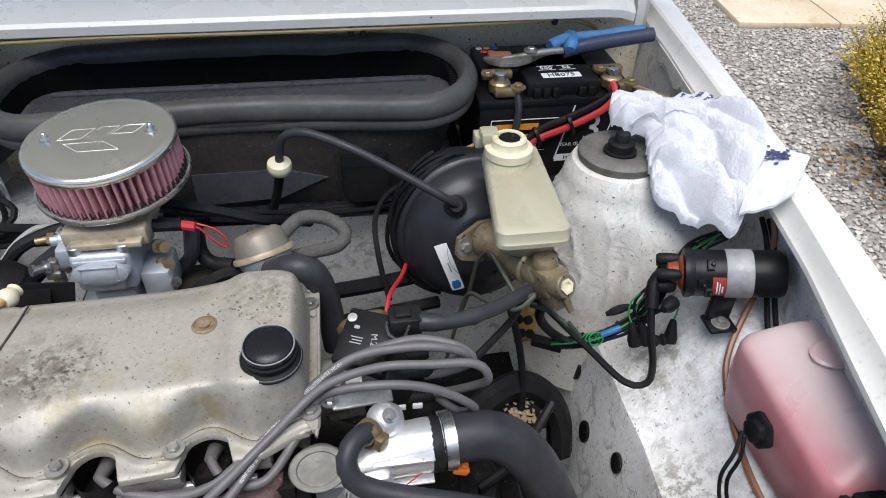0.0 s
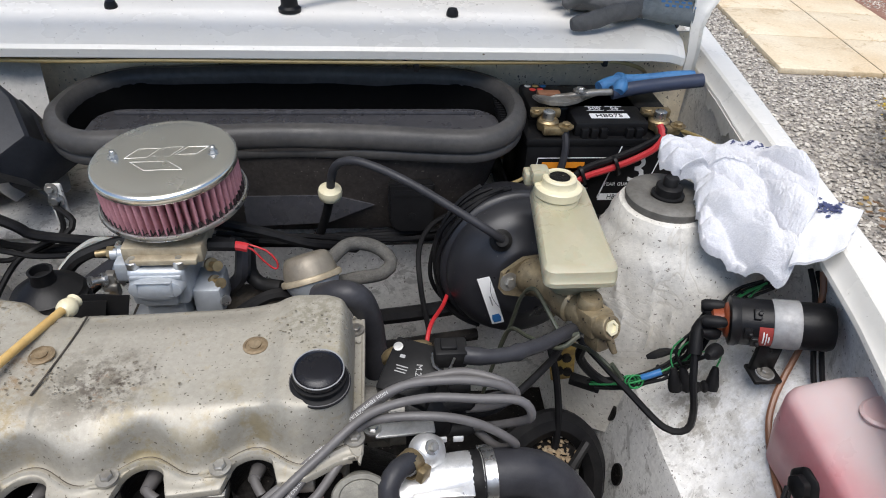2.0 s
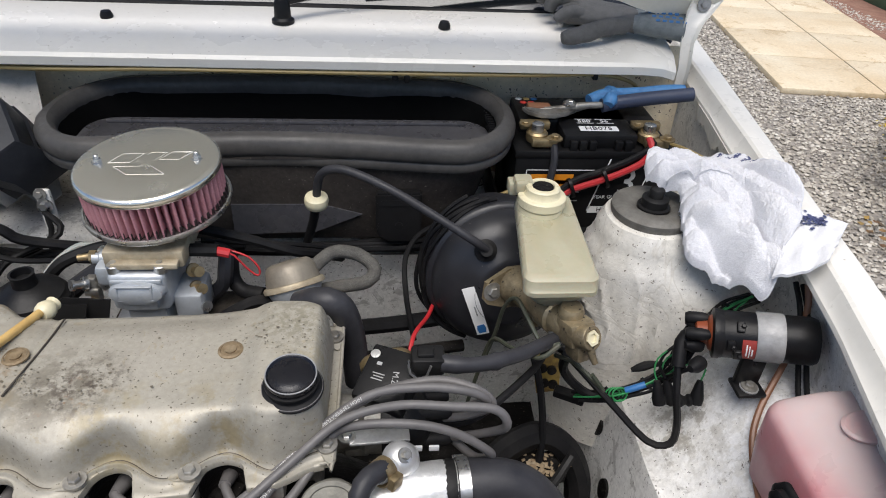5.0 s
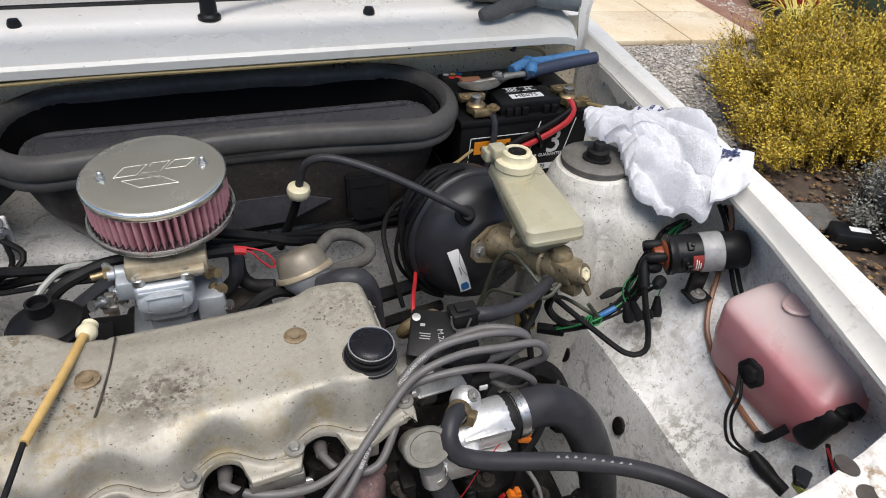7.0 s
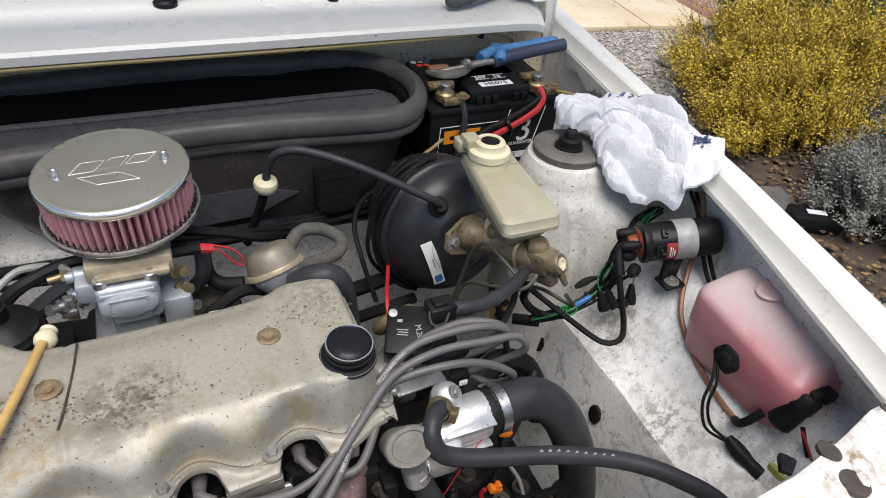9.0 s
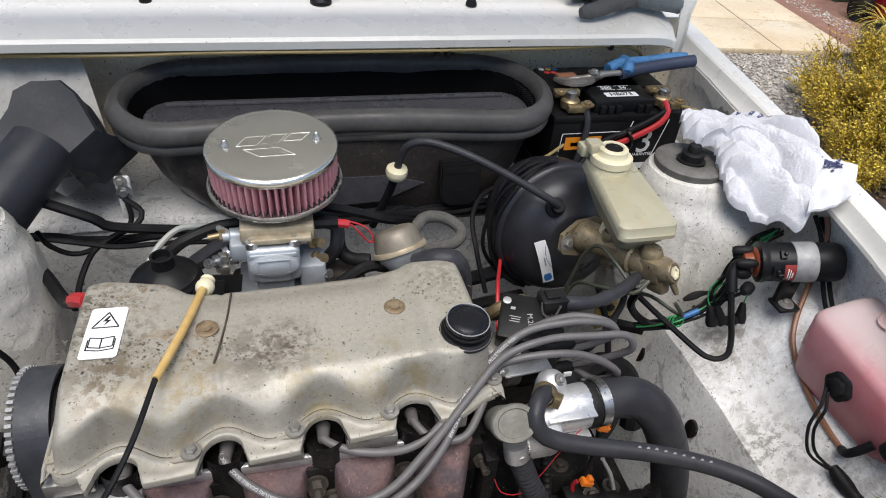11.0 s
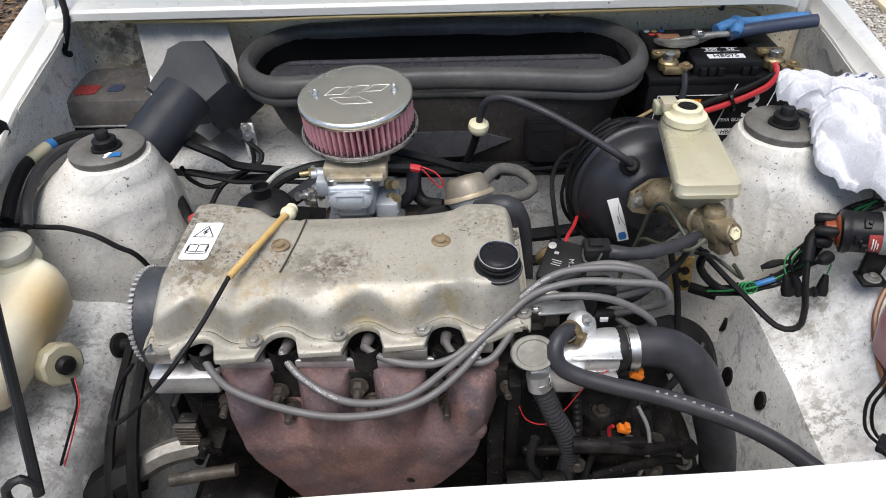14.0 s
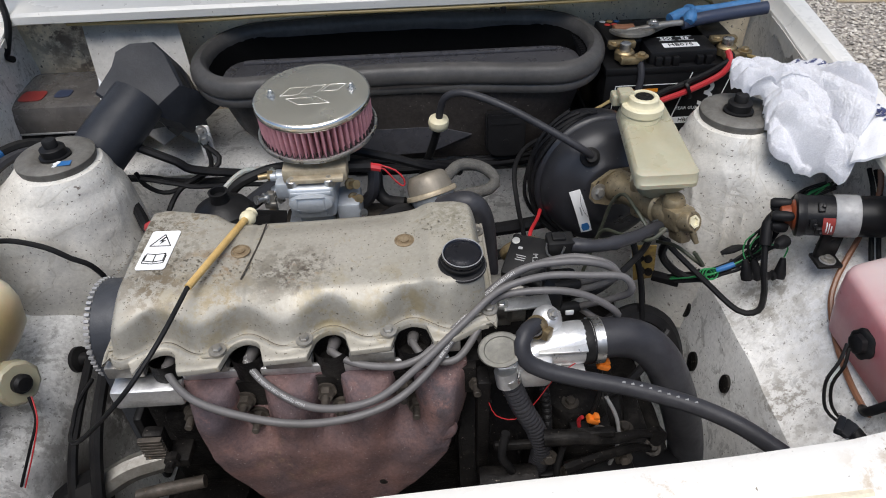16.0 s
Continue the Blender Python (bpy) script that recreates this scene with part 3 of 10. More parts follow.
# strut towers
TOWERS = ((1, 0.572, 0.072, 0.822), (-1, -0.500, 0.060, 0.812))
for side, x, y, z in TOWERS:
    b = B()

    def lobes(a, h, side=side):
        out = max(0.0, math.cos(a + 0.12)) if side > 0 else max(0.0, math.cos(a - math.pi - 0.15))
        d = smooth01(-h, 0.015, 0.095) if side > 0 else smooth01(-h, 0.0, 0.10)
        p = Vector((math.cos(a) * 2.2, math.sin(a) * 2.2, h * 14))
        brush = 0.5 - abs(noise.noise(p + Vector((3.1 * h, 0, side))))
        fold = (0.05 if side > 0 else 0.018) * smooth01(brush, 0.36, 0.5) * smooth01(-h, 0.03, 0.08) * (1 - smooth01(-h, 0.17, 0.26))
        return 1 + (0.78 * out ** 0.9 if side > 0 else 0.85 * out ** 1.3) * d + fold + 0.02 * noise.noise(p)

    lathe(b, [(0.100, -0.40), (0.098, -0.30)] + [(0.096 - 0.013 * smooth01(t, 0.2, 1) - 0.010 * smooth01(t, 0.8, 1), -0.24 + 0.21 * t) for t in (k / 30 for k in range(31))] + [(0.069, -0.020), (0.064, -0.010), (0.052, -0.006), (0.03, -0.006)],
          Matrix.Translation((x, y, z)), 120, shape=lobes)
    part("strut_tower", b, TOWER, car, "white strut tower smeared with brushed seam sealer")
# bulkhead, shelf and scuttle
b = B()
box(b, (-0.72, 0.262, 0.18), (0.72, 0.275, 0.655), 0.004)
part("lower_bulkhead", b, BAY, car, "grubby white lower bulkhead")
b = B()
sheet(b, [[(x, y, z + wiggle(x, y, z, 8, 0.004)) for x in [(-0.74 + 1.48 * k / 30) for k in range(31)]] for y, z in ((0.255, 0.645), (0.262, 0.655), (0.30, 0.660), (0.42, 0.662), (0.492, 0.665))], 0.002)
part("bulkhead_shelf", b, BAY, car, "white pressed shelf under the trough")
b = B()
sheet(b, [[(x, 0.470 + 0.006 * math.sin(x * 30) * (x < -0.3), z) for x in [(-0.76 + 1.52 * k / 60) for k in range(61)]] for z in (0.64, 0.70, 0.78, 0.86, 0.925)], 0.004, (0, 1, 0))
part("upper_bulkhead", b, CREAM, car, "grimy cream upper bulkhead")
# ribbed panel on the bulkhead beside the trough
b = B()
grid = []
for k in range(13):
    x = -0.585 + 0.180 * k / 12
    rib = 0.010 * math.cos(k * math.pi / 2)
    grid.append([(x + 0.062 * t, 0.466 - 0.165 * t + rib * 0.5, 0.892 - 0.125 * t - 0.07 * t * t + rib) for t in (0, 0.1, 0.3, 0.5, 0.7, 0.9, 1.0)])
sheet(b, grid, 0.002, (0, 0.5, -0.5))
part("ribbed_panel", b, surf("dusty_grey_white_paint", (0.46, 0.44, 0.40), 0.55, second=(0.34, 0.32, 0.285), scale=6, cover=0.45, grain=0.15, bump=0.3, specks=(0.16, 0.14, 0.12), kscale=200, kcover=0.31), car, "grey-white ribbed pressing")
# scuttle: folded lip, top panel, rubber seal
b = B()
xs = [(-0.735 + 1.45 * k / 40) for k in range(41)]


def scuttle(x):
    e = smooth01(abs(x) - 0.66, 0.0, 0.06)
    return [(0.392 + 0.03 * e, 0.899 - 0.02 * e), (0.386 + 0.03 * e, 0.902 - 0.02 * e), (0.384 + 0.03 * e, 0.915 - 0.02 * e), (0.389 + 0.03 * e, 0.921 - 0.02 * e), (0.44, 0.929 - 0.012 * e), (0.52, 0.938), (0.588, 0.946), (0.596, 0.944), (0.60, 0.936)]


sheet(b, [[(x, y, z) for y, z in scuttle(x)] for x in xs], 0.0012, (0, 0.1, -1))
part("scuttle_panel", b, WHITE, car, "glossy white scuttle panel under the windscreen")
b = B()
tube(b, [(-0.73, 0.604, 0.938), (0, 0.607, 0.941), (0.73, 0.604, 0.938)], 0.008, 8, step=0.05)
part("screen_seal", b, RUBBER, car)
b = B()
sheet(b, [[(x * (1 - 0.12 * t), 0.605 + 0.55 * t, 0.94 + 0.43 * t) for x in (-0.72, -0.36, 0, 0.36, 0.72)] for t in (0, 0.5, 1)], 0.005, (0, 0.6, -0.7))
part("windscreen", b, GLASSY, car, "dark raked windscreen glass")
for x, y in ((-0.288, 0.525), (0.305, 0.508)):
    b = B()
    lathe(b, [(0.011, 0), (0.011, 0.005), (0.008, 0.012), (0.003, 0.013)], Matrix.Translation((x, y, 0.9375)), 18)
    part("washer_jet", b, BLACK, car, "small black washer jet plug")
b = B()
lathe(b, [(0.020, 0), (0.020, 0.006), (0.015, 0.010), (0.014, 0.034), (0.010, 0.042)], Matrix.Translation((0.017, 0.520, 0.9375)), 24)
spindle = part("wiper_spindle", b, BLACK, car, "black wiper spindle")
b = B()
tube(b, [(0.017, 0.520, 0.972), (0.08, 0.555, 0.978), (0.20, 0.590, 0.985), (0.36, 0.615, 0.992), (0.56, 0.635, 1.0)], 0.007, 8, step=0.02)
part("wiper_arm", b, BLACK, spindle, "black wiper arm")
b = B()
tube(b, [(0.16, 0.625, 0.972), (0.40, 0.645, 0.985), (0.68, 0.655, 0.99)], 0.006, 6, step=0.03)
part("wiper_blade", b, RUBBER, spindle)

# slam panel across the front: flange, flat top with a shallow groove, corner plates
b = B()
xs = [(-0.80 + 1.60 * k / 60) for k in range(61)]


def slam_in(x):
    """Inner edge of the front panel, by x."""
    return interp(x, (-0.8, -0.5, -0.4, -0.27, -0.09, 0.03, 0.31, 0.43, 0.50, 0.56, 0.8), (-0.545, -0.565, -0.566, -0.565, -0.560, -0.552, -0.538, -0.528, -0.515, -0.50, -0.48))


grid = []
for x in xs:
    y0 = slam_in(x)
    grid.append([(x, y0 + 0.002, 0.812), (x, y0, 0.83), (x, y0 - 0.002, 0.838), (x, y0 - 0.008, 0.840), (x, y0 - 0.034, 0.840), (x, y0 - 0.040, 0.835), (x, y0 - 0.058, 0.834), (x, y0 - 0.064, 0.839),
                 (x, y0 - 0.13, 0.838), (x, y0 - 0.17, 0.825), (x, y0 - 0.185, 0.79), (x, y0 - 0.19, 0.60), (x, y0 - 0.18, 0.45)])
sheet(b, grid, 0.0012, (0, 0.2, -1))
part("slam_panel", b, WHITE, car, "white front panel with a stained groove")
b = B()
tube(b, [(-0.25, slam_in(-0.25) - 0.049, 0.8330), (0.1, slam_in(0.1) - 0.049, 0.8346), (0.42, slam_in(0.42) - 0.049, 0.8330)], 0.0075, 6, step=0.02, radius=lambda t: 0.5 + 0.5 * abs(noise.noise(Vector((t * 30, 2, 1)))))
part("groove_dirt", b, CREAM, car, "brown dirt lying in the groove")
BROWNDARK = surf("dirty_hole_inside", (0.09, 0.075, 0.06), 0.8, second=(0.05, 0.04, 0.035), scale=40, cover=0.5, bump=0.4)
# corner pressing with round holes by the washer bottle
for x, y, r, el in ((0.476, -0.523, 0.0095, 1.25), (0.470, -0.556, 0.0125, 1.1), (0.576, -0.510, 0.006, 1.5)):
    b = B()
    lathe(b, [(r, -0.004), (r, 0.0008), (r * 0.9, 0.0006), (r * 0.3, 0.0004)], Matrix.Translation((x, y, 0.8402)), 22, sy=el)
    part("panel_hole", b, BROWNDARK, car, "round hole punched in the panel")
b = B()
tube(b, [(0.515, -0.520, 0.832), (0.500, -0.535, 0.833), (0.487, -0.548, 0.833), (0.470, -0.575, 0.832)], 0.010, 10, radius=lambda t: 0.6 + 0.5 * math.sin(math.pi * t))
part("pressed_ridge", b, WHITE, car, "rust-stained pressed ridge")
b = B()
box(b, (-0.010, -0.006, 0.0), (0.010, 0.006, 0.006), 0.0025, Matrix.Translation((0.427, -0.520, 0.836)) @ Matrix.Rotation(radians(30), 4, 'Z'))
box(b, (-0.014, -0.003, 0.002), (0.004, 0.003, 0.010), 0.0015, Matrix.Translation((0.424, -0.514, 0.836)) @ Matrix.Rotation(radians(50), 4, 'Z'))
part("rubber_buffer", b, RUBBER, car, "torn black rubber buffer")
# engine bay floor and undershield
b = B()
sheet(b, [[(x, y, 0.22 + 0.02 * noise.noise(Vector((x * 6, y * 6, 0)))) for x in [(-0.56 + 1.12 * k / 20) for k in range(21)]] for y in [(-0.62 + 0.90 * k / 16) for k in range(17)]], 0.003)
part("undertray", b, IRON, car, "dark oily undertray")
# outer skin down to the wheels, cabin and roof: a plain closed body behind the bay
for side in (1, -1):
    b = B()
    sheet(b, [[(side * x, y, z) for x, z in ((0.80, 0.86 + 0.03 * (y > 0.8)), (0.825, 0.70), (0.83, 0.45), (0.80, 0.25))] for y in (0.60, 1.2, 2.0, 2.8, 3.15)], 0.003, (-side, 0, 0))
    part("door_side", b, WHITE, car)
    b = B()
    sheet(b, [[(side * (0.79 - 0.16 * t), y0 + (y1 - y0) * t, 0.88 + 0.48 * t) for t in (0, 0.5, 1)] for y0, y1 in ((0.62, 1.16), (1.7, 1.75), (3.0, 2.7))], 0.004, (-side, 0, 0))
    part("side_window", b, GLASSY, car)
    for y in (-0.28, 2.45):
        b = B()
        lathe(b, [(0.15, 0.0), (0.25, 0.0), (0.278, 0.02), (0.28, 0.08), (0.278, 0.14), (0.25, 0.16), (0.15, 0.15)], axis_matrix((side * 0.64, y, 0.28), (side, 0, 0)), 40)
        wheel = part("tyre", b, RUBBER, car)
        b = B()
        lathe(b, [(0.155, 0.10), (0.16, 0.155), (0.10, 0.14), (0.03, 0.15)], axis_matrix((side * 0.64, y, 0.28), (side, 0, 0)), 32)
        part("rim", b, ALU, wheel)
b = B()
sheet(b, [[(x, y, z - 0.03 * (abs(x) > 0.5)) for x in (-0.63, -0.55, 0, 0.55, 0.63)] for y, z in ((1.155, 1.375), (1.5, 1.41), (2.2, 1.40), (2.72, 1.36), (3.05, 0.90), (3.15, 0.6), (3.1, 0.3))], 0.004, (0, 0.3, -1))
part("roof", b, WHITE, car)

# bonnet, hinged behind the bay and propped up, leaning over it
b = B()
th = radians(64)
grid = []
for k in range(41):
    x = -0.80 + 1.60 * k / 40
    low = 0.055 * (1 - smooth01(abs(x), 0.50, 0.71)) + 0.07 * smooth01(abs(x), 0.745, 0.81)
    row = []
    for q in range(21):
        s_ = low + q / 20 * 1.06
        d = 0.010 * math.cos(x * 2.0) - (0.016 if 3 < q < 18 and 4 < k < 36 and (k % 9) not in (0, 1) and (q % 8) not in (0, 1) else 0) - 0.008 * (abs(x) < 0.76 and q > 1)
        row.append((x * (1 - 0.06 * s_), 0.470 - s_ * math.cos(th) + d * math.sin(th), 0.978 + s_ * math.sin(th) + d * math.cos(th)))
    grid.append(row)
sheet(b, grid, 0.010, (0, 0.9, 0.44))
part("bonnet", b, surf("bonnet_underside_paint", (0.74, 0.72, 0.65), 0.4, second=(0.64, 0.60, 0.50), scale=4, cover=0.4, sharp=0.25, grain=0.05, spots=(0.35, 0.28, 0.2), sscale=70, scover=0.27), car, "raised white bonnet with a ribbed inner frame")
for side, x in ((1, 0.728), (-1, -0.722)):
    # flat hinge arm, wider towards the bonnet
    b = B()
    rows = []
    for y, z, dx, w in ((0.440, 0.858, 0.010, 0.011), (0.432, 0.90, 0.006, 0.011), (0.430, 0.945, 0.0, 0.012), (0.438, 0.975, 0.006, 0.017), (0.452, 0.995, 0.020, 0.024), (0.462, 1.03, 0.040, 0.030), (0.455, 1.08, 0.055, 0.030)):
        c = x + side * dx
        rows.append([(c - w, y - 0.004, z), (c - 0.7 * w, y + 0.003, z), (c + 0.7 * w, y + 0.003, z), (c + w, y - 0.004, z)])
    sheet(b, rows, 0.004, (0, 1, 0.2))
    hinge = part("bonnet_hinge", b, WHITE, car, "white painted bonnet hinge arm")
    for z, dx, y in ((1.005, 0.024, 0.452), (1.045, 0.046, 0.456)):
        bolt(hinge, (x + side * dx, y, z), (0, -1, 0.2), 0.007, 0.006, GREYBAND)
prop = thing("bonnet_prop", "thin black steel bonnet prop rod clipped to the front panel", "prop rod", (-0.297, -0.560, 0.838))
b = B()
tube(b, [(-0.297, -0.559, 0.842), (-0.315, -0.40, 1.165), (-0.357, -0.02, 1.93)], 0.0045, 8, step=0.03)
part("rod", b, BLACK, prop)
b = B()
tube(b, [(-0.318, -0.566, 0.842), (-0.318, -0.562, 0.856), (-0.306, -0.556, 0.862), (-0.296, -0.556, 0.852)], 0.0038, 8)
part("hook", b, BLACK, prop, "bent rod end")
b = B()
lathe(b, [(0.008, 0.0), (0.009, 0.002), (0.007, 0.006), (0.004, 0.007)], Matrix.Translation((-0.297, -0.573, 0.839)), 20, sx=1.5)
part("clip", b, surf("amber_grommet", (0.62, 0.38, 0.09), 0.4), prop, "amber plastic grommet")
# ---- heater trough on the bulkhead ----


def stadium(x0, x1, y0, y1, z, n=12, wave=0.0):
    y1 -= 0.024
    r = (y1 - y0) / 2
    cy = (y0 + y1) / 2
    pts = []
    for k in range(n + 1):
        a = math.pi * k / n
        pts.append((x1 - r * 0.8 + r * 0.8 * math.sin(a), cy - r * math.cos(a), z))
    for k in range(1, 12):
        pts.append((x1 - r * 0.8 + (x0 - x1 + 1.6 * r) * k / 12, cy + r, z))
    for k in range(n + 1):
        a = math.pi * k / n
        pts.append((x0 + r * 0.8 - r * 0.8 * math.sin(a), cy + r * math.cos(a), z))
    for k in range(1, 12):
        pts.append((x0 + r * 0.8 + (x1 - x0 - 1.6 * r) * k / 12, cy - r, z))
    return [(x, y + (wave * math.cos((x - 0.035) * 11) if y < cy else 0), z + wave * 0.8 * math.cos((x - 0.035) * 9)) for x, y, z in pts]


# near-black, glossless colour that paints the deep shade inside the trough
TROUGHSHADE = surf("painted_trough_shade", (0.004, 0.004, 0.004), 0.7, grain=0.2, bump=0.15)
TROUGHSHADE.node_tree.nodes["Principled BSDF"].inputs["Specular IOR Level"].default_value = 0.05
LEDGE = surf("grey_smooth_moulding", (0.062, 0.062, 0.070), 0.30, second=(0.085, 0.083, 0.086), scale=10, cover=0.42, sharp=0.25, grain=0.25, bump=0.12, specks=(0.10, 0.09, 0.08), kscale=200, kcover=0.29)
trough = thing("heater_trough", "long black plastic heater intake trough with a soft rubber rim", "air intake", (0.035, 0.35, 0.664))
b = B()
loft(b, [stadium(-0.225, 0.325, 0.235, 0.455, 0.665), stadium(-0.258, 0.348, 0.222, 0.465, 0.700), stadium(-0.285, 0.365, 0.218, 0.470, 0.735), stadium(-0.305, 0.380, 0.212, 0.476, 0.79), stadium(-0.325, 0.392, 0.208, 0.482, 0.826),
         stadium(-0.331, 0.398, 0.203, 0.486, 0.828), stadium(-0.331, 0.398, 0.203, 0.486, 0.838, wave=0.002), stadium(-0.318, 0.388, 0.222, 0.468, 0.838), stadium(-0.29, 0.36, 0.232, 0.458, 0.77), stadium(-0.26, 0.33, 0.245, 0.445, 0.69)])
part("tray", b, DUSTY, trough, "dusty black moulded tray")
b = B()
ring = stadium(-0.328, 0.398, 0.212, 0.479, 0.0, n=20, wave=0.005)
RIM = ((-0.010, 0.815), (-0.014, 0.832), (-0.0155, 0.845), (-0.012, 0.855), (-0.005, 0.8615), (0.004, 0.8615), (0.012, 0.856), (0.0165, 0.846), (0.0165, 0.836), (0.0135, 0.829), (0.0105, 0.827), (0.0125, 0.8245), (0.0125, 0.8165), (0.0105, 0.812), (0.004, 0.810))
vs = []
n = len(ring)
for k in range(n):
    p, q = Vector(ring[k - 1]), Vector(ring[(k + 1) % n])
    d = (q - p).normalized()
    s_ = d.cross(Vector((0, 0, 1))).normalized()
    dent = 0.0025 * noise.noise(Vector(ring[k]) * 9)
    vs.append([b.verts.new(Vector(ring[k]) + s_ * (o + dent) + Vector((0, 0, z + dent))) for o, z in RIM])
for k in range(n):
    for j in range(len(RIM)):
        b.faces.new((vs[k][j], vs[k][(j + 1) % len(RIM)], vs[(k + 1) % n][(j + 1) % len(RIM)], vs[(k + 1) % n][j]))
part("rim_seal", b, RIMRUB, trough, "thick matt rubber rim with a moulded skirt")
# added inset just inside the tray walls, there only to darken them
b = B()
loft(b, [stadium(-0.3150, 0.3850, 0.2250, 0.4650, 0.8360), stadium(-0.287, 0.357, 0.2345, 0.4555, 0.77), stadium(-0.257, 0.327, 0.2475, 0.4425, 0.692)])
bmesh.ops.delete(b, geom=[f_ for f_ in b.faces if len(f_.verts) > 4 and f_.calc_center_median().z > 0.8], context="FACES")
part("shade_inset", b, TROUGHSHADE, trough, "added black inset that paints the trough's inner shade")
b = B()
loft(b, [[(0.040 + x, 0.304 + y, z) for x, y in rounded(w, d, 0.045)] for w, d, z in ((0.660, 0.146, 0.802), (0.668, 0.152, 0.806), (0.668, 0.152, 0.812), (0.660, 0.146, 0.816))])
box(b, (-0.262, 0.352, 0.815), (0.335, 0.362, 0.822), 0.003)
part("shelf", b, LEDGE, trough, "smooth grey inner ledge")
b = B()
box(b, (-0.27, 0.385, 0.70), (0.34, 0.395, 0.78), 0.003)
part("divider", b, TROUGHSHADE, trough)
b = B()
for k in range(26):
    x = -0.27 + 0.025 * k * (1 if k < 24 else 1)
    a = math.pi * (0.1 + 0.8 * (k / 25))
    box(b, (0.362 + 0.01 * math.sin(a), 0.345 - 0.095 * math.cos(a) - 0.002, 0.806), (0.372 + 0.012 * math.sin(a), 0.345 - 0.095 * math.cos(a) + 0.002, 0.832))
part("rim_teeth", b, RUBBER, trough, "row of small rubber grip teeth")
b = B()
outline = [(-0.036, 0.042), (0.036, 0.042), (0.036, -0.02), (0.03, -0.034), (0.018, -0.042), (-0.018, -0.042), (-0.03, -0.034), (-0.036, -0.02)]
m = plane_matrix((0.218, 0.206, 0.732), (1, 0.02, 0), (0, 0.12, 1))
plate(b, outline, 0.022, m)
bmesh.ops.bevel(b, geom=list(b.edges), offset=0.003, segments=2, affect="EDGES")
motor = part("motor_cover", b, BLACK, trough, "black motor cover with a slot")
b = B()
plate(b, rounded(0.055, 0.010, 0.003), 0.0012, m @ Matrix.Translation((0, 0.027, 0.022)))
part("slot", b, RUBBER, motor)
b = B()
lathe(b, [(0.006, 0), (0.006, 0.002)], m @ Matrix.Translation((0, -0.012, 0.0215)), 14)
part("screw_hole", b, RUBBER, motor)
b = B()
box(b, (-0.06, 0.200, 0.653), (0.33, 0.214, 0.660), 0.002)
part("trim_strip", b, DIRTYALU, trough, "dull grey strip along the foot")
b = B()
plate(b, [(-0.12, 0.03), (0.02, 0.03), (0.085, 0.012), (0.01, -0.02), (-0.12, -0.025)], 0.003, plane_matrix((0.075, 0.2165, 0.712), (1, 0, 0), (0, 0.05, 1)))
part("foil_patch", b, LEDGE, trough, "dull grey pointed patch")

# ---- engine: head, cover, manifold ----
engine = thing("engine", "four-cylinder transverse engine with a stained bare-metal rocker cover", "engine", (-0.1, -0.2, 0.225))
WELLS = (-0.263, -0.163, -0.060, 0.041)


def wave(x):
    return max(0.5 + 0.5 * math.cos(math.pi * max(-1, min(1, (x - w) / 0.051))) for w in WELLS)


def lean(x):
    return 0.08 * (x + 0.06)


def arch(x):
    """How far the flange's edge stands back round the plug wells, 0 to 1, and the arch's own line."""
    best = None
    for w in WELLS:
        d = abs(x - w)
        if d < 0.0205:
            best = (1.0, -0.299 + math.sqrt(max(0.0, 0.0205 ** 2 - d * d)))
        elif d < 0.0265:
            best = (1 - smooth01(d, 0.0205, 0.0265), -0.299)
    return best or (0.0, 0.0)


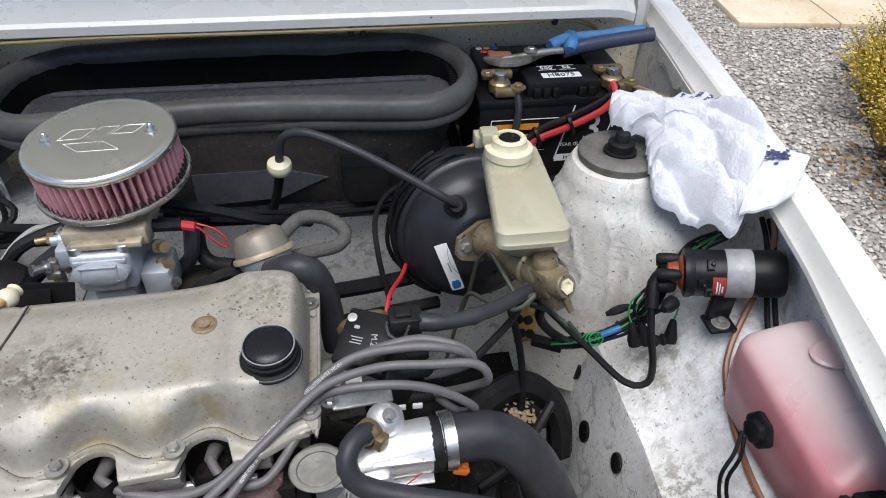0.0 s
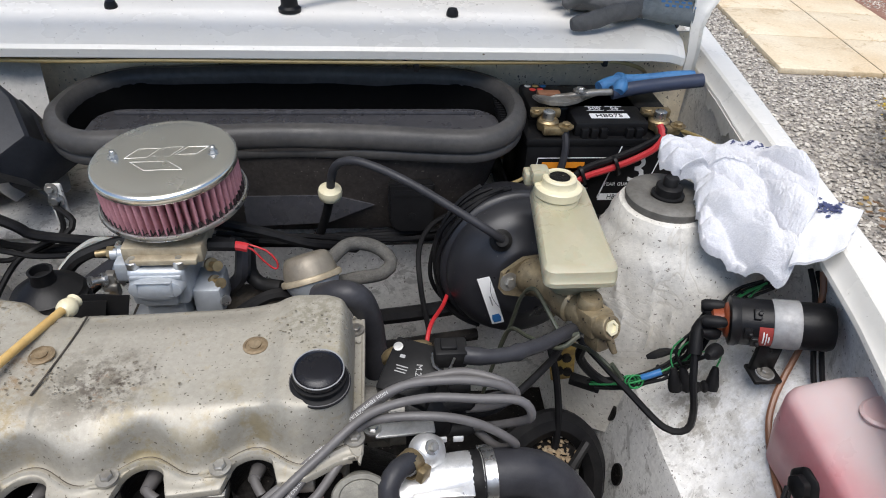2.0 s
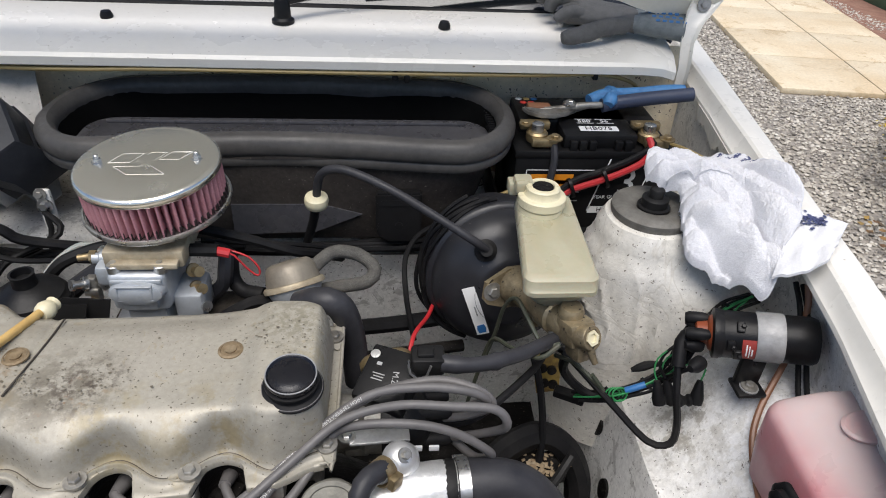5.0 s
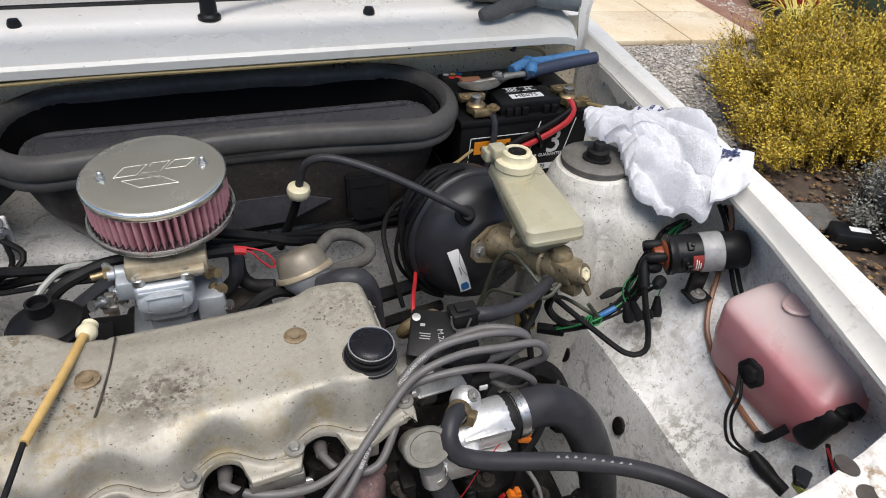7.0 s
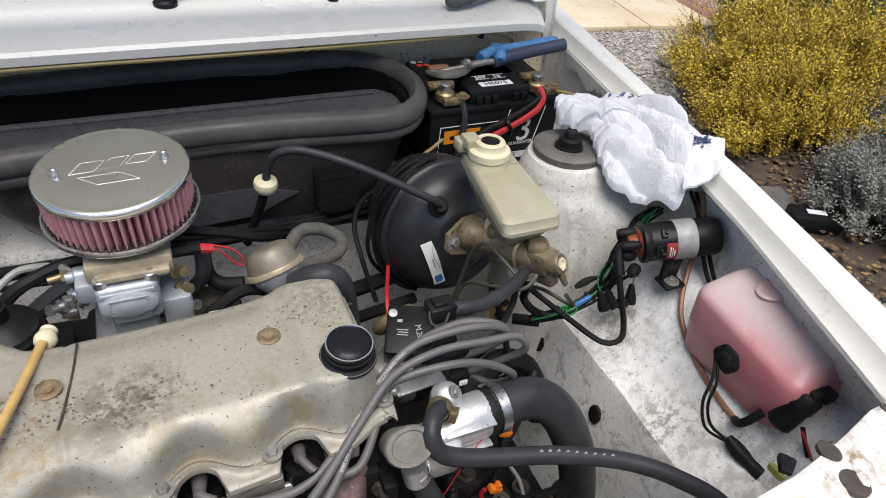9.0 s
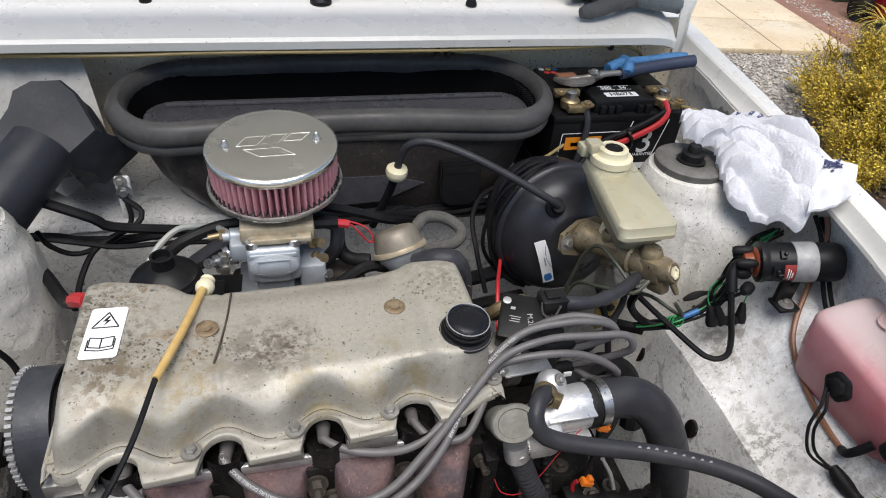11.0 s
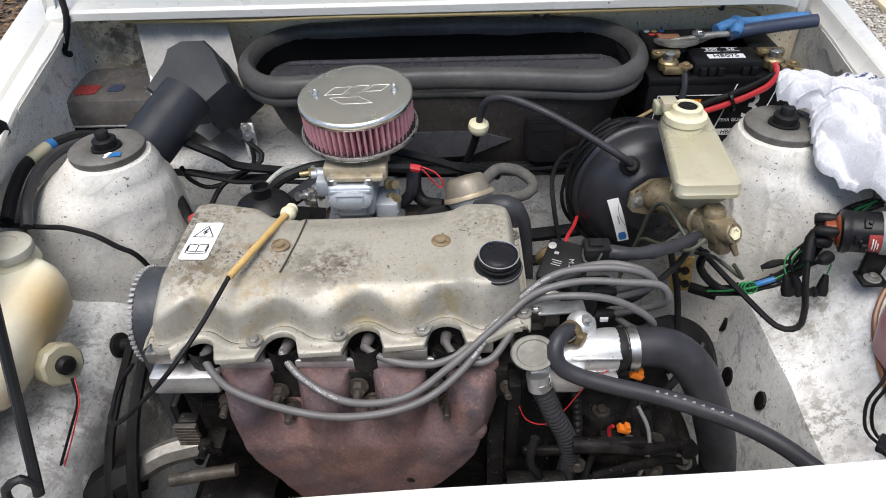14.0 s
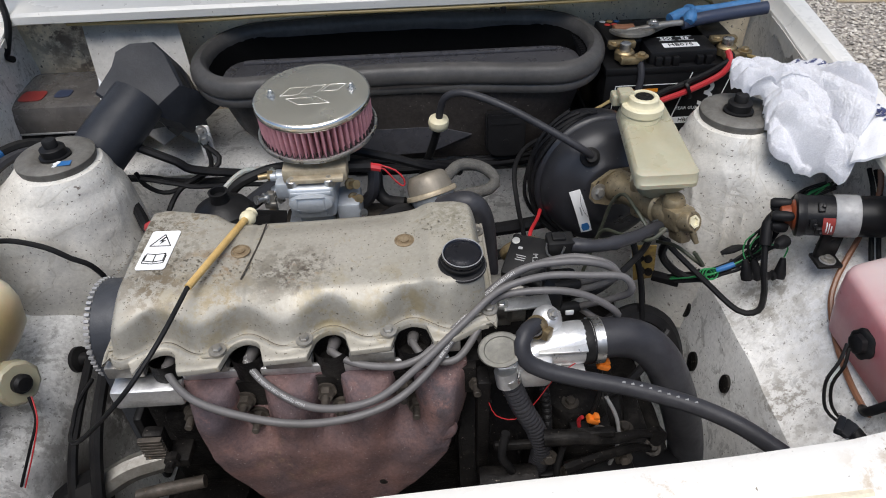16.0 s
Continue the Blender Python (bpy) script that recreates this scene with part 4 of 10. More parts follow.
b = B()
grid = []
XS = {round(-0.320 + 0.457 * k / 150, 5) for k in range(151)}
for w in WELLS:
    XS |= {round(w + s_ * d, 5) for s_ in (-1, 1) for d in (0.0165, 0.018, 0.0192, 0.0199, 0.0204, 0.0212, 0.022, 0.023, 0.0245, 0.026)}
XS |= {round(0.137 - 0.0137 * (k / 12) ** 2, 5) for k in range(13)} | {round(-0.320 + 0.0137 * (k / 12) ** 2, 5) for k in range(13)}
for x in sorted(XS):
    ul, ur = max(0.0, min(1.0, (-0.307 - x) / 0.013)), max(0.0, min(1.0, (x - 0.122) / 0.015))
    end = math.sqrt(max(0.0, 1 - max(ul, ur) ** 2))
    yr = interp(x, (-0.335, -0.29, -0.225, -0.20, -0.02, 0.02, 0.06, 0.137), (-0.085, -0.083, -0.098, -0.117, -0.112, -0.108, -0.10, -0.10))
    zt = 0.799 + 0.008 * (1 - smooth01(x, -0.215, -0.17)) + 0.010 * smooth01(x, 0.045, 0.075) - 0.0025 * math.exp(-((x + 0.163) / 0.003) ** 2)
    zt = 0.752 + (zt - 0.752) * end
    ww = wave(x)
    corner = max(0.0, min(1.0, (x - 0.098) / 0.039))
    corner = 1 - math.sqrt(1 - corner ** 2)
    leftc = max(0.0, min(1.0, (-0.290 - x) / 0.030))
    leftc = 1 - math.sqrt(1 - leftc ** 2)
    y1 = -0.293 + 0.025 * ww + 0.7 * lean(x) + 0.020 * smooth01(x, 0.085, 0.137) + 0.014 * leftc
    yf = -0.254 - 0.010 * smooth01(x, 0.055, 0.085) + 0.030 * corner + 0.02 * leftc
    ye = max(min(y1 + 0.010 - 0.005 * ww + 0.02 * corner, yf - 0.004), y1 + 0.003)
    ys = yr - 0.034 * corner - 0.018 * leftc
    on, ya = arch(x)
    yo = -0.3155 + lean(x) + 0.018 * smooth01(x, 0.085, 0.137) + 0.030 * (1 - smooth01(x, -0.305, -0.283))
    yo += (ya + lean(x) - yo) * on
    h = zt - 0.752
    pts = [(yr + 0.024, 0.738), (yr + 0.024, 0.744), (yr + 0.014, 0.745), (0.5 * (yr + ys) + 0.010, 0.750), (ys + 0.006, 0.752 + 0.6 * h), (ys + 0.002, 0.752 + 0.88 * h), (ys - 0.006, 0.752 + 0.99 * h)]
    step = 0.0022 * end * smooth01(x, -0.20, -0.17) * (1 - smooth01(x, 0.02, 0.05))
    pts[-1] = (pts[-1][0], pts[-1][1] - step)
    pts += [(ys - 0.0165, zt - step), (ys - 0.0185, zt)]
    pts += [(ys - 0.0185 + (yf + 0.012 - ys + 0.0185) * t, zt + 0.0015 * math.sin(math.pi * t)) for t in (0.2, 0.4, 0.6, 0.8, 1.0)]
    ze = zt - (0.023 - 0.012 * ww) * end
    pts += [(yf + 0.005, zt - 0.0004), (yf, zt - 0.0018 * end), (yf + (ye - yf) * 0.3, zt + (ze - zt) * 0.27), (yf + (ye - yf) * 0.65, zt + (ze - zt) * 0.60), (yf + (ye - yf) * 0.88, zt + (ze - zt) * 0.86), (ye, ze - 0.002 * end)]
    low = 0.7495
    for s_, d_ in ((0.12, 0.15), (0.3, 0.32), (0.55, 0.52), (0.8, 0.72), (0.93, 0.86), (1.0, 1.0)):
        pts.append((ye + (y1 - ye) * d_, ze - 0.002 * end + (low - ze + 0.002 * end) * s_))
    yl = min(y1 - 0.0105, yo)
    rest = y1 - 0.0100 - yl
    pts += [(y1 - 0.0022, 0.7470), (y1 - 0.0038, 0.7478), (y1 - 0.0052, 0.7500), (y1 - 0.0078, 0.7504), (y1 - 0.0096, 0.7482), (y1 - 0.0100 - 0.15 * rest, 0.7466), (y1 - 0.0100 - 0.55 * rest, 0.7464), (yl + 0.0010, 0.7466), (yl - 0.0002, 0.7452), (yl, 0.7385)]
    grid.append([(x, y, z + wiggle(x, y, z, 16, 0.0012)) for y, z in pts])
sheet(b, grid)
cover = part("rocker_cover", b, COVER, engine, "bare pressed-steel rocker cover with brown stains and scallops", smooth=55)
b = B()
tube(b, [(row[-10][0], row[-10][1], row[-10][2] - 0.0004) for row in grid[10:-10:2]], 0.0010, 6, step=0.02)
part("crease_dirt", b, GRIMY, cover, "dark oily crease along the flange")
b = B()
tube(b, [(row[-1][0], row[-1][1] + 0.004, row[-1][2] - 0.0012) for row in grid[1:-1]], 0.0016, 6, step=0.02)
part("gasket", b, IRON, cover, "black gasket edge")
# end flanges of the cover, with a rolled edge
for x, y0, y1 in ((-0.320, -0.302, -0.062), (0.137, -0.281, -0.077)):
    s_ = -1 if x < 0 else 1
    b = B()
    rim = [(x - s_ * 0.002, y0), (x + s_ * 0.006, y0 + 0.001), (x + s_ * 0.011, y0 + 0.006), (x + s_ * 0.011, y1 - 0.006), (x + s_ * 0.006, y1 - 0.001), (x - s_ * 0.002, y1)]
    plate(b, rim if s_ > 0 else rim[::-1], 0.0085, Matrix.Translation((0, 0, 0.738)))
    bmesh.ops.bevel(b, geom=list(b.edges), offset=0.0018, segments=2, affect="EDGES")
    tube(b, [(px - s_ * 0.002, py, 0.7466) for px, py in rim], 0.0022, 8)
    part("cover_end", b, COVER, cover)
for x, y, z in ((0.036, -0.176, 0.801), (-0.176, -0.181, 0.802)):
    b = B()
    lathe(b, [(0.013, -0.001), (0.013, 0.0006), (0.0105, 0.0014), (0.010, 0.0006), (0.006, 0.0005), (0.006, 0.0022), (0.003, 0.002)], Matrix.Translation((x, y, z)), 24)
    part("dimple", b, surf("rust_ringed_steel", (0.30, 0.235, 0.15), 0.5, 0.3, second=(0.17, 0.115, 0.06), scale=60, cover=0.5, sharp=0.15, grain=0.2, bump=0.2), cover, "round pressed dimple, rust-ringed")
b = B()
tube(b, [(-0.151, -0.122, 0.8000), (-0.154, -0.16, 0.8012), (-0.160, -0.20, 0.8012), (-0.167, -0.232, 0.7992)], 0.0012, 6)
part("weld_line", b, GRIMY, cover, "dark scored line across the cover")
# oil stains as thin blots
rnd = random.Random(5)
for cx, cy, n_, rr in ((-0.10, -0.222, 120, 0.045), (-0.15, -0.235, 60, 0.03), (-0.285, -0.20, 140, 0.035), (-0.235, -0.228, 140, 0.042), (-0.185, -0.20, 60, 0.03), (-0.265, -0.13, 60, 0.03), (0.09, -0.16, 60, 0.035), (0.0, -0.20, 24, 0.08)):
    b = B()
    for _ in range(n_):
        a, d = rnd.uniform(0, 6.28), rr * math.sqrt(rnd.random())
        x, y = cx + d * math.cos(a) * 1.3, cy + d * math.sin(a)
        r = rnd.choice((0.0004, 0.0006, 0.0008, 0.0011)) * rnd.uniform(0.6, 1.3)
        if -0.255 + 0.03 * wave(x) > y or -0.32 > x:
            continue
        zt = 0.7995 + 0.008 * (1 - smooth01(x, -0.215, -0.17)) + 0.010 * smooth01(x, 0.045, 0.075)
        vs = [b.verts.new((x + r * (1 + 0.5 * rnd.random()) * math.cos(t), y + r * (0.7 + 0.5 * rnd.random()) * math.sin(t), zt + 0.0017)) for t in (0, 0.9, 1.8, 2.7, 3.6, 4.5, 5.4)]
        b.faces.new(vs)
    tagged(part("oil_stain", b, BLOT, cover, "speckled dark oil stain", smooth=0), kind="stuff")
# flange bolts and pads
for x, y, turn in ((-0.311, -0.283, 0.2), (-0.193, -0.305, 0.12), (-0.090, -0.296, 0.12), (0.012, -0.290, 0.12), (0.139, -0.264, 1.57), (0.137, -0.106, 1.57), (-0.305, -0.075, 0.0)):
    b = B()
    outline = [(0.0085 * math.cos(a) + 0.002, 0.0085 * math.sin(a)) for a in (radians(-100 + 20 * k) for k in range(11))] + [(-0.006, 0.0072), (-0.018, 0.0005), (-0.0205, -0.004), (-0.018, -0.0075)]
    plate(b, outline, 0.0026, Matrix.Translation((x, y + 0.002, 0.7468)) @ Matrix.Rotation(turn, 4, "Z"))
    bmesh.ops.bevel(b, geom=list(b.edges), offset=0.0008, segments=1, affect="EDGES")
    part("bolt_pad", b, COVER, cover)
    b = B()
    lathe(b, [(0.0085, 0.0), (0.0085, 0.0012), (0.006, 0.0016)], Matrix.Translation((x, y + 0.002, 0.7495)), 20)
    part("washer", b, DIRTYALU, cover)
    bolt(cover, (x, y + 0.002, 0.7508), (0, 0, 1), 0.0062, 0.006, DIRTYALU)
# filler cap
cap = thing("oil_filler_cap", "black rubber oil filler cap pushed into the rocker cover", "oil cap", (0.105, -0.222, 0.808))
b = B()
CAPM = axis_matrix((0.107, -0.236, 0.804), (0.02, -0.1, 1)) @ Matrix.Diagonal((0.96, 0.96, 0.74, 1.0))
lathe(b, [(0.029, 0.0), (0.0315, 0.002), (0.0318, 0.005), (0.030, 0.0075), (0.026, 0.009), (0.025, 0.012), (0.025, 0.016), (0.0275, 0.018), (0.0275, 0.021), (0.024, 0.022)], CAPM, 48)
part("skirt", b, RUBBER, cap, "stepped rubber skirt")
b = B()
lathe(b, [(0.0235, 0.021), (0.0255, 0.024), (0.0262, 0.029), (0.0258, 0.0318), (0.0245, 0.033), (0.0235, 0.0322), (0.0225, 0.0306), (0.0212, 0.0306), (0.018, 0.0325), (0.010, 0.0338), (0.003, 0.0342)], CAPM, 48)
part("stopper", b, surf("glossy_black_cap", (0.006, 0.006, 0.009), 0.22, grain=0.1, bump=0.03), cap, "glossy black dished top")
# thin grey ring standing in for the highlight on the glossy rim
b = B()
tube(b, [CAPM @ Vector((0.0252 * math.cos(a), 0.0252 * math.sin(a), 0.0328)) for a in (2 * math.pi * k / 40 for k in range(41))], 0.0007, 6, step=0.003)
part("rim_highlight", b, GREYBAND, cap, "grey ring painted as the rim's highlight")
for r_, z_ in ((0.0302, 0.0062), (0.0262, 0.0178)):
    b = B()
    tube(b, [CAPM @ Vector((r_ * math.cos(a), r_ * math.sin(a), z_)) for a in (2 * math.pi * k / 40 for k in range(41))], 0.0008, 6, step=0.003)
    part("grey_ring", b, SILICONE, cap, "thin lighter grey ring")
# warning sticker
sticker = thing("warning_sticker", "white warning sticker with a lightning triangle and open book", "sticker", (-0.28, -0.176, 0.8085))
m = plane_matrix((-0.279, -0.178, 0.8092), (1, -0.04, 0.0), (-0.12, 1, 0.0))
b = B()
plate(b, rounded(0.0375, 0.077, 0.004), 0.0008, m)
part("paper", b, PAPER, sticker)
b = B()
w_ = 0.0014
tri_ = [(-0.0135, 0.007), (0.0135, 0.007), (0.0, 0.0305)]
for a_, c_ in zip(tri_, tri_[1:] + tri_[:1]):
    d = Vector((c_[0] - a_[0], c_[1] - a_[1]))
    nn = Vector((-d.y, d.x)).normalized() * w_ / 2
    plate(b, [(a_[0] - nn.x, a_[1] - nn.y), (c_[0] - nn.x, c_[1] - nn.y), (c_[0] + nn.x, c_[1] + nn.y), (a_[0] + nn.x, a_[1] + nn.y)], 0.0004, m @ Matrix.Translation((0, 0, 0.0008)))
part("triangle", b, INK, sticker, "black triangle outline")
b = B()
plate(b, [(0.001, 0.025), (-0.004, 0.0165), (0.0, 0.0165), (-0.002, 0.010), (0.004, 0.0185), (0.0, 0.0185), (0.003, 0.025)], 0.0004, m @ Matrix.Translation((0, 0, 0.0008)))
for sx in (-1, 1):
    for (x0, y0), (x1, y1) in (((0.0, -0.010), (0.012, -0.008)), ((0.012, -0.008), (0.012, -0.022)), ((0.0, -0.024), (0.012, -0.022)), ((0.0, -0.010), (0.0, -0.025)), ((0.0135, -0.011), (0.0135, -0.026)), ((0.0, -0.028), (0.0135, -0.026))):
        d = Vector((x1 - x0, y1 - y0))
        nn = Vector((-d.y, d.x)).normalized() * 0.0006
        q = [(sx * (x0 - nn.x), y0 - nn.y), (sx * (x1 - nn.x), y1 - nn.y), (sx * (x1 + nn.x), y1 + nn.y), (sx * (x0 + nn.x), y0 + nn.y)]
        plate(b, q, 0.0004, m @ Matrix.Translation((0, 0, 0.0008)))
part("pictogram", b, INK, sticker, "black lightning and book drawing")

# head, block
b = B()
box(b, (-0.318, -0.264, 0.665), (0.130, -0.09, 0.7375), 0.004)
head = part("cylinder_head", b, DIRTYALU, engine, "dirty cast aluminium head")
edges = [-0.332] + [w for c_ in WELLS for w in (c_ - 0.0225, c_ + 0.0225)] + [0.100]
for a_, c_ in zip(edges[::2], edges[1::2]):
    b = B()
    box(b, (a_, -0.311 if c_ < 0.06 else -0.300, 0.718), (c_, -0.2645, 0.7375), 0.003)
    part("head_land", b, DIRTYALU, head, "cast land between the plug wells")
b = B()
box(b, (-0.245, -0.3075, 0.703), (0.085, -0.3010, 0.7175), 0.002)
part("machined_strip", b, ALU, head, "thin clean machined strip")
b = B()
box(b, (-0.325, -0.300, 0.645), (0.125, -0.264, 0.700), 0.003)
part("port_face", b, IRON, head, "sooty exhaust port face")
b = B()
box(b, (-0.332, -0.325, 0.676), (-0.245, -0.292, 0.708), 0.005)
part("head_corner", b, ALU, head, "clean machined aluminium corner")
for w in WELLS:
    b = B()
    loft(b, [[(w + 0.022 * math.cos(t), -0.290 + 0.024 * math.sin(t), z) for t in (2 * math.pi * k / 20 for k in range(20))] for z in (0.736, 0.701)], caps=False)
    part("plug_well", b, IRON, head, "dark oily spark plug well")
    b = B()
    box(b, (w - 0.0225, -0.3005, 0.7005), (w + 0.0225, -0.265, 0.7035), 0.002)
    part("well_floor", b, IRON, head)
b = B()
box(b, (-0.325, -0.285, 0.225), (0.10, -0.07, 0.665), 0.01)
box(b, (-0.30, -0.30, 0.50), (0.09, -0.28, 0.62), 0.01)
part("block", b, IRON, engine, "black oily engine block")

# exhaust manifold: four runners swept down into one broad collector, one casting
RUNNERS = ((-0.214, -0.130), (-0.115, -0.100), (-0.018, -0.070), (0.073, -0.030))
b = B()
grid = []
for q in range(64):
    t = q / 63
    z = 0.703 - 0.275 * t
    x0 = interp(z, (0.43, 0.50, 0.57, 0.63, 0.703), (-0.150, -0.194, -0.236, -0.252, -0.250))
    x1 = interp(z, (0.43, 0.48, 0.53, 0.58, 0.64, 0.703), (-0.040, 0.010, 0.060, 0.095, 0.107, 0.107))
    body = 0.050 * smooth01(0.668 - z, 0.0, 0.075)
    row = []
    for k in range(141):
        u = k / 140
        x = x0 + (x1 - x0) * u
        pipe = 0.0
        for top_, low_ in RUNNERS:
            c = top_ + (low_ - top_) * smooth01(0.66 - z, 0.0, 0.23)
            e = 1 - ((x - c) / (0.034 + 0.012 * smooth01(0.66 - z, 0, 0.15))) ** 2
            if e > 0:
                pipe = max(pipe, math.sqrt(e))
        reach = 0.054 * math.sqrt(max(0.0, 1 - (max(0.0, z - 0.655) / 0.050) ** 2))
        side = min(1.0, (1 - abs(2 * u - 1)) * 9) ** 0.5
        hump = pipe * reach * (1 - 0.25 * smooth01(0.64 - z, 0, 0.15))
        g = 0.010
        d = g * math.log(math.exp(hump / g) + math.exp(body * side / g)) - g * 0.4
        row.append((x, -0.305 - d * side + wiggle(x, 0, z, 40, 0.0018), z))
    grid.append(row)
sheet(b, grid, 0.012, (0, 1, 0))
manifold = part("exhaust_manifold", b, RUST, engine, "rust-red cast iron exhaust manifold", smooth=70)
b = B()
lathe(b, [(0.022, -0.010), (0.019, -0.003), (0.016, -0.001), (0.004, -0.0005)], axis_matrix((0.070, -0.3545, 0.625), (0, -1, 0.12)), 24, sy=0.8)
part("cast_pad", b, RUST, manifold)
b = B()
plate(b, [(-0.26, 0.652), (0.118, 0.652), (0.118, 0.700), (-0.26, 0.700)], 0.012, Matrix.Translation((0, -0.300, 0)) @ Matrix.Rotation(radians(90), 4, "X"))
part("flange", b, IRON, manifold, "sooty manifold flange")
b = B()
lathe(b, [(0.052, -0.09), (0.05, 0), (0.046, 0.02)], axis_matrix((-0.095, -0.345, 0.44), (0, 0.1, 1)), 28)
part("downpipe", b, RUST, manifold)
for p, z, y in ((-0.175, 0.668, -0.312), (-0.163, 0.640, -0.316), (-0.072, 0.676, -0.312), (-0.055, 0.650, -0.316), (0.026, 0.676, -0.312), (0.040, 0.648, -0.316), (0.118, 0.672, -0.305), (-0.245, 0.650, -0.312)):
    b = B()
    m = axis_matrix((p, y, z), (0, -1, 0.12))
    lathe(b, [(0.013, 0), (0.013, 0.004)], m, 18)
    lathe(b, [(0.0095, 0.004), (0.0095, 0.015)], m, 6)
    lathe(b, [(0.005, 0.015), (0.005, 0.030), (0.004, 0.031)], m, 10)
    part("manifold_stud", b, GRIMY, manifold, "rusty stud and nut")
for x, z in ((-0.155, 0.470), (-0.012, 0.520)):
    b = B()
    y = -0.352
    box(b, (x - 0.014, y, z - 0.008), (x + 0.014, y + 0.03, z + 0.008), 0.004)
    hole = B()
    lathe(hole, [(0.006, 0), (0.006, 0.001), (0.003, 0.001)], axis_matrix((x, y - 0.0005, z), (0, -1, 0)), 14)
    boss = part("shield_boss", b, RUST, manifold)
    part("boss_hole", hole, IRON, boss)

# timing belt and pulley beside the head
belt = thing("timing_belt", "black toothed timing belt over the camshaft pulley", "timing belt", (-0.362, -0.19, 0.50))
b = B()
path = [(-0.19 + 0.062 * math.cos(a), 0.688 + 0.062 * math.sin(a)) for a in (math.pi * k / 18 for k in range(19))]
path = [(-0.115, 0.45)] + path + [(-0.262, 0.45)]
rows = [[(x, y, z) for y, z in path] for x in (-0.374, -0.340)]
sheet(b, rows)
r_ = bmesh.ops.extrude_face_region(b, geom=list(b.faces))
cy = Vector((0, -0.19, 0.64))
for v in (v for v in r_["geom"] if isinstance(v, bmesh.types.BMVert)):
    d = Vector((0, v.co.y, v.co.z)) - cy
    v.co += d.normalized() * 0.005
part("band", b, surf("blue_black_belt", (0.030, 0.033, 0.040), 0.5, second=(0.055, 0.058, 0.065), scale=20, cover=0.4, grain=0.2, bump=0.2), belt, "smooth-backed rubber band")
for k in range(34):
    a = -0.5 + 4.1 * k / 33
    b = B()
    m = Matrix.Translation((-0.377, -0.19, 0.688)) @ Matrix.Rotation(a, 4, "X")
    box(b, (-0.004, 0.062, -0.0022), (0.003, 0.069, 0.0022), 0.0006, m)
    part("tooth", b, GREYBAND, belt, smooth=0)
b = B()
lathe(b, [(0.02, -0.03), (0.058, -0.028), (0.058, 0.006), (0.05, 0.004), (0.02, 0.0)], axis_matrix((-0.358, -0.19, 0.688), (-1, 0, 0)), 40)
part("pulley", b, IRON, belt, "dark steel pulley")
b = B()
box(b, (-0.352, -0.285, 0.45), (-0.338, -0.09, 0.60), 0.006)
part("backplate", b, BLACK, belt)
# ---- air filter and carburettor ----
FC = Vector((-0.089, 0.053, 0.0))
filt = thing("air_filter", "round chrome-lidded air filter with pink pleated gauze", "air filter", (FC.x, FC.y, 0.830))
TILT = Matrix.Translation((FC.x, FC.y, 0.84)) @ Matrix.Rotation(radians(-1.5), 4, "Y") @ Matrix.Rotation(radians(4.5), 4, "X")
b = B()
lathe(b, [(0.0845, 0.054), (0.086, 0.056), (0.086, 0.062), (0.0845, 0.0645), (0.081, 0.066), (0.078, 0.0655), (0.074, 0.0662), (0.04, 0.0672), (0.004, 0.0675)], TILT, 64, sy=1.02)
lid = part("lid", b, CHROME, filt, "polished steel lid with a rolled edge")
b = B()
NP = 56
rings = []
for z, sc in ((0.010, 1.0), (0.015, 1.002), (0.030, 1.003), (0.050, 1.002), (0.0555, 1.0)):
    ring = []
    for k in range(NP * 8):
        a = 2 * math.pi * k / (NP * 8)
        r = (0.0842 - 0.019 * (0.5 - 0.5 * math.cos(NP * a)) ** 2.0) * sc
        ring.append(TILT @ Vector((r * math.cos(a), r * math.sin(a) * 1.02, z)))
    rings.append(ring)
loft(b, rings, caps=False)
part("pleated_gauze", b, PLEAT, filt, "pink oiled cotton gauze in deep pleats", smooth=80)
b = B()
for k in range(NP):
    a = 2 * math.pi * k / NP
    m = TILT @ Matrix.Rotation(a, 4, "Z")
    box(b, (0.0780, -0.0020, 0.008), (0.0856, 0.0020, 0.0190), 0.0008, m, seg=1)
tagged(part("pleat_tip", b, PLEATTIP, filt, "dark oil-soaked pleat feet", smooth=0), kind="stuff")
b = B()
lathe(b, [(0.03, 0.003), (0.086, 0.003), (0.0895, 0.005), (0.0905, 0.008), (0.0895, 0.0115), (0.0875, 0.012), (0.0865, 0.009), (0.07, 0.0085)], TILT, 64, sy=1.02)
part("base_plate", b, STEEL, filt, "thin steel base plate")
for x, y in ((-0.149, 0.047), (-0.032, 0.051)):
    b = B()
    m = Matrix.Translation((x, y, (TILT @ Vector((x - FC.x, y - FC.y, 0.066))).z))
    lathe(b, [(0.0075, 0), (0.0075, 0.001)], m, 16)
    lathe(b, [(0.0052, 0.001), (0.0052, 0.005)], m, 6)
    lathe(b, [(0.0032, 0.005), (0.0032, 0.009), (0.002, 0.010)], m, 10)
    part("wing_stud", b, STEEL, lid, "stud with a small nut")
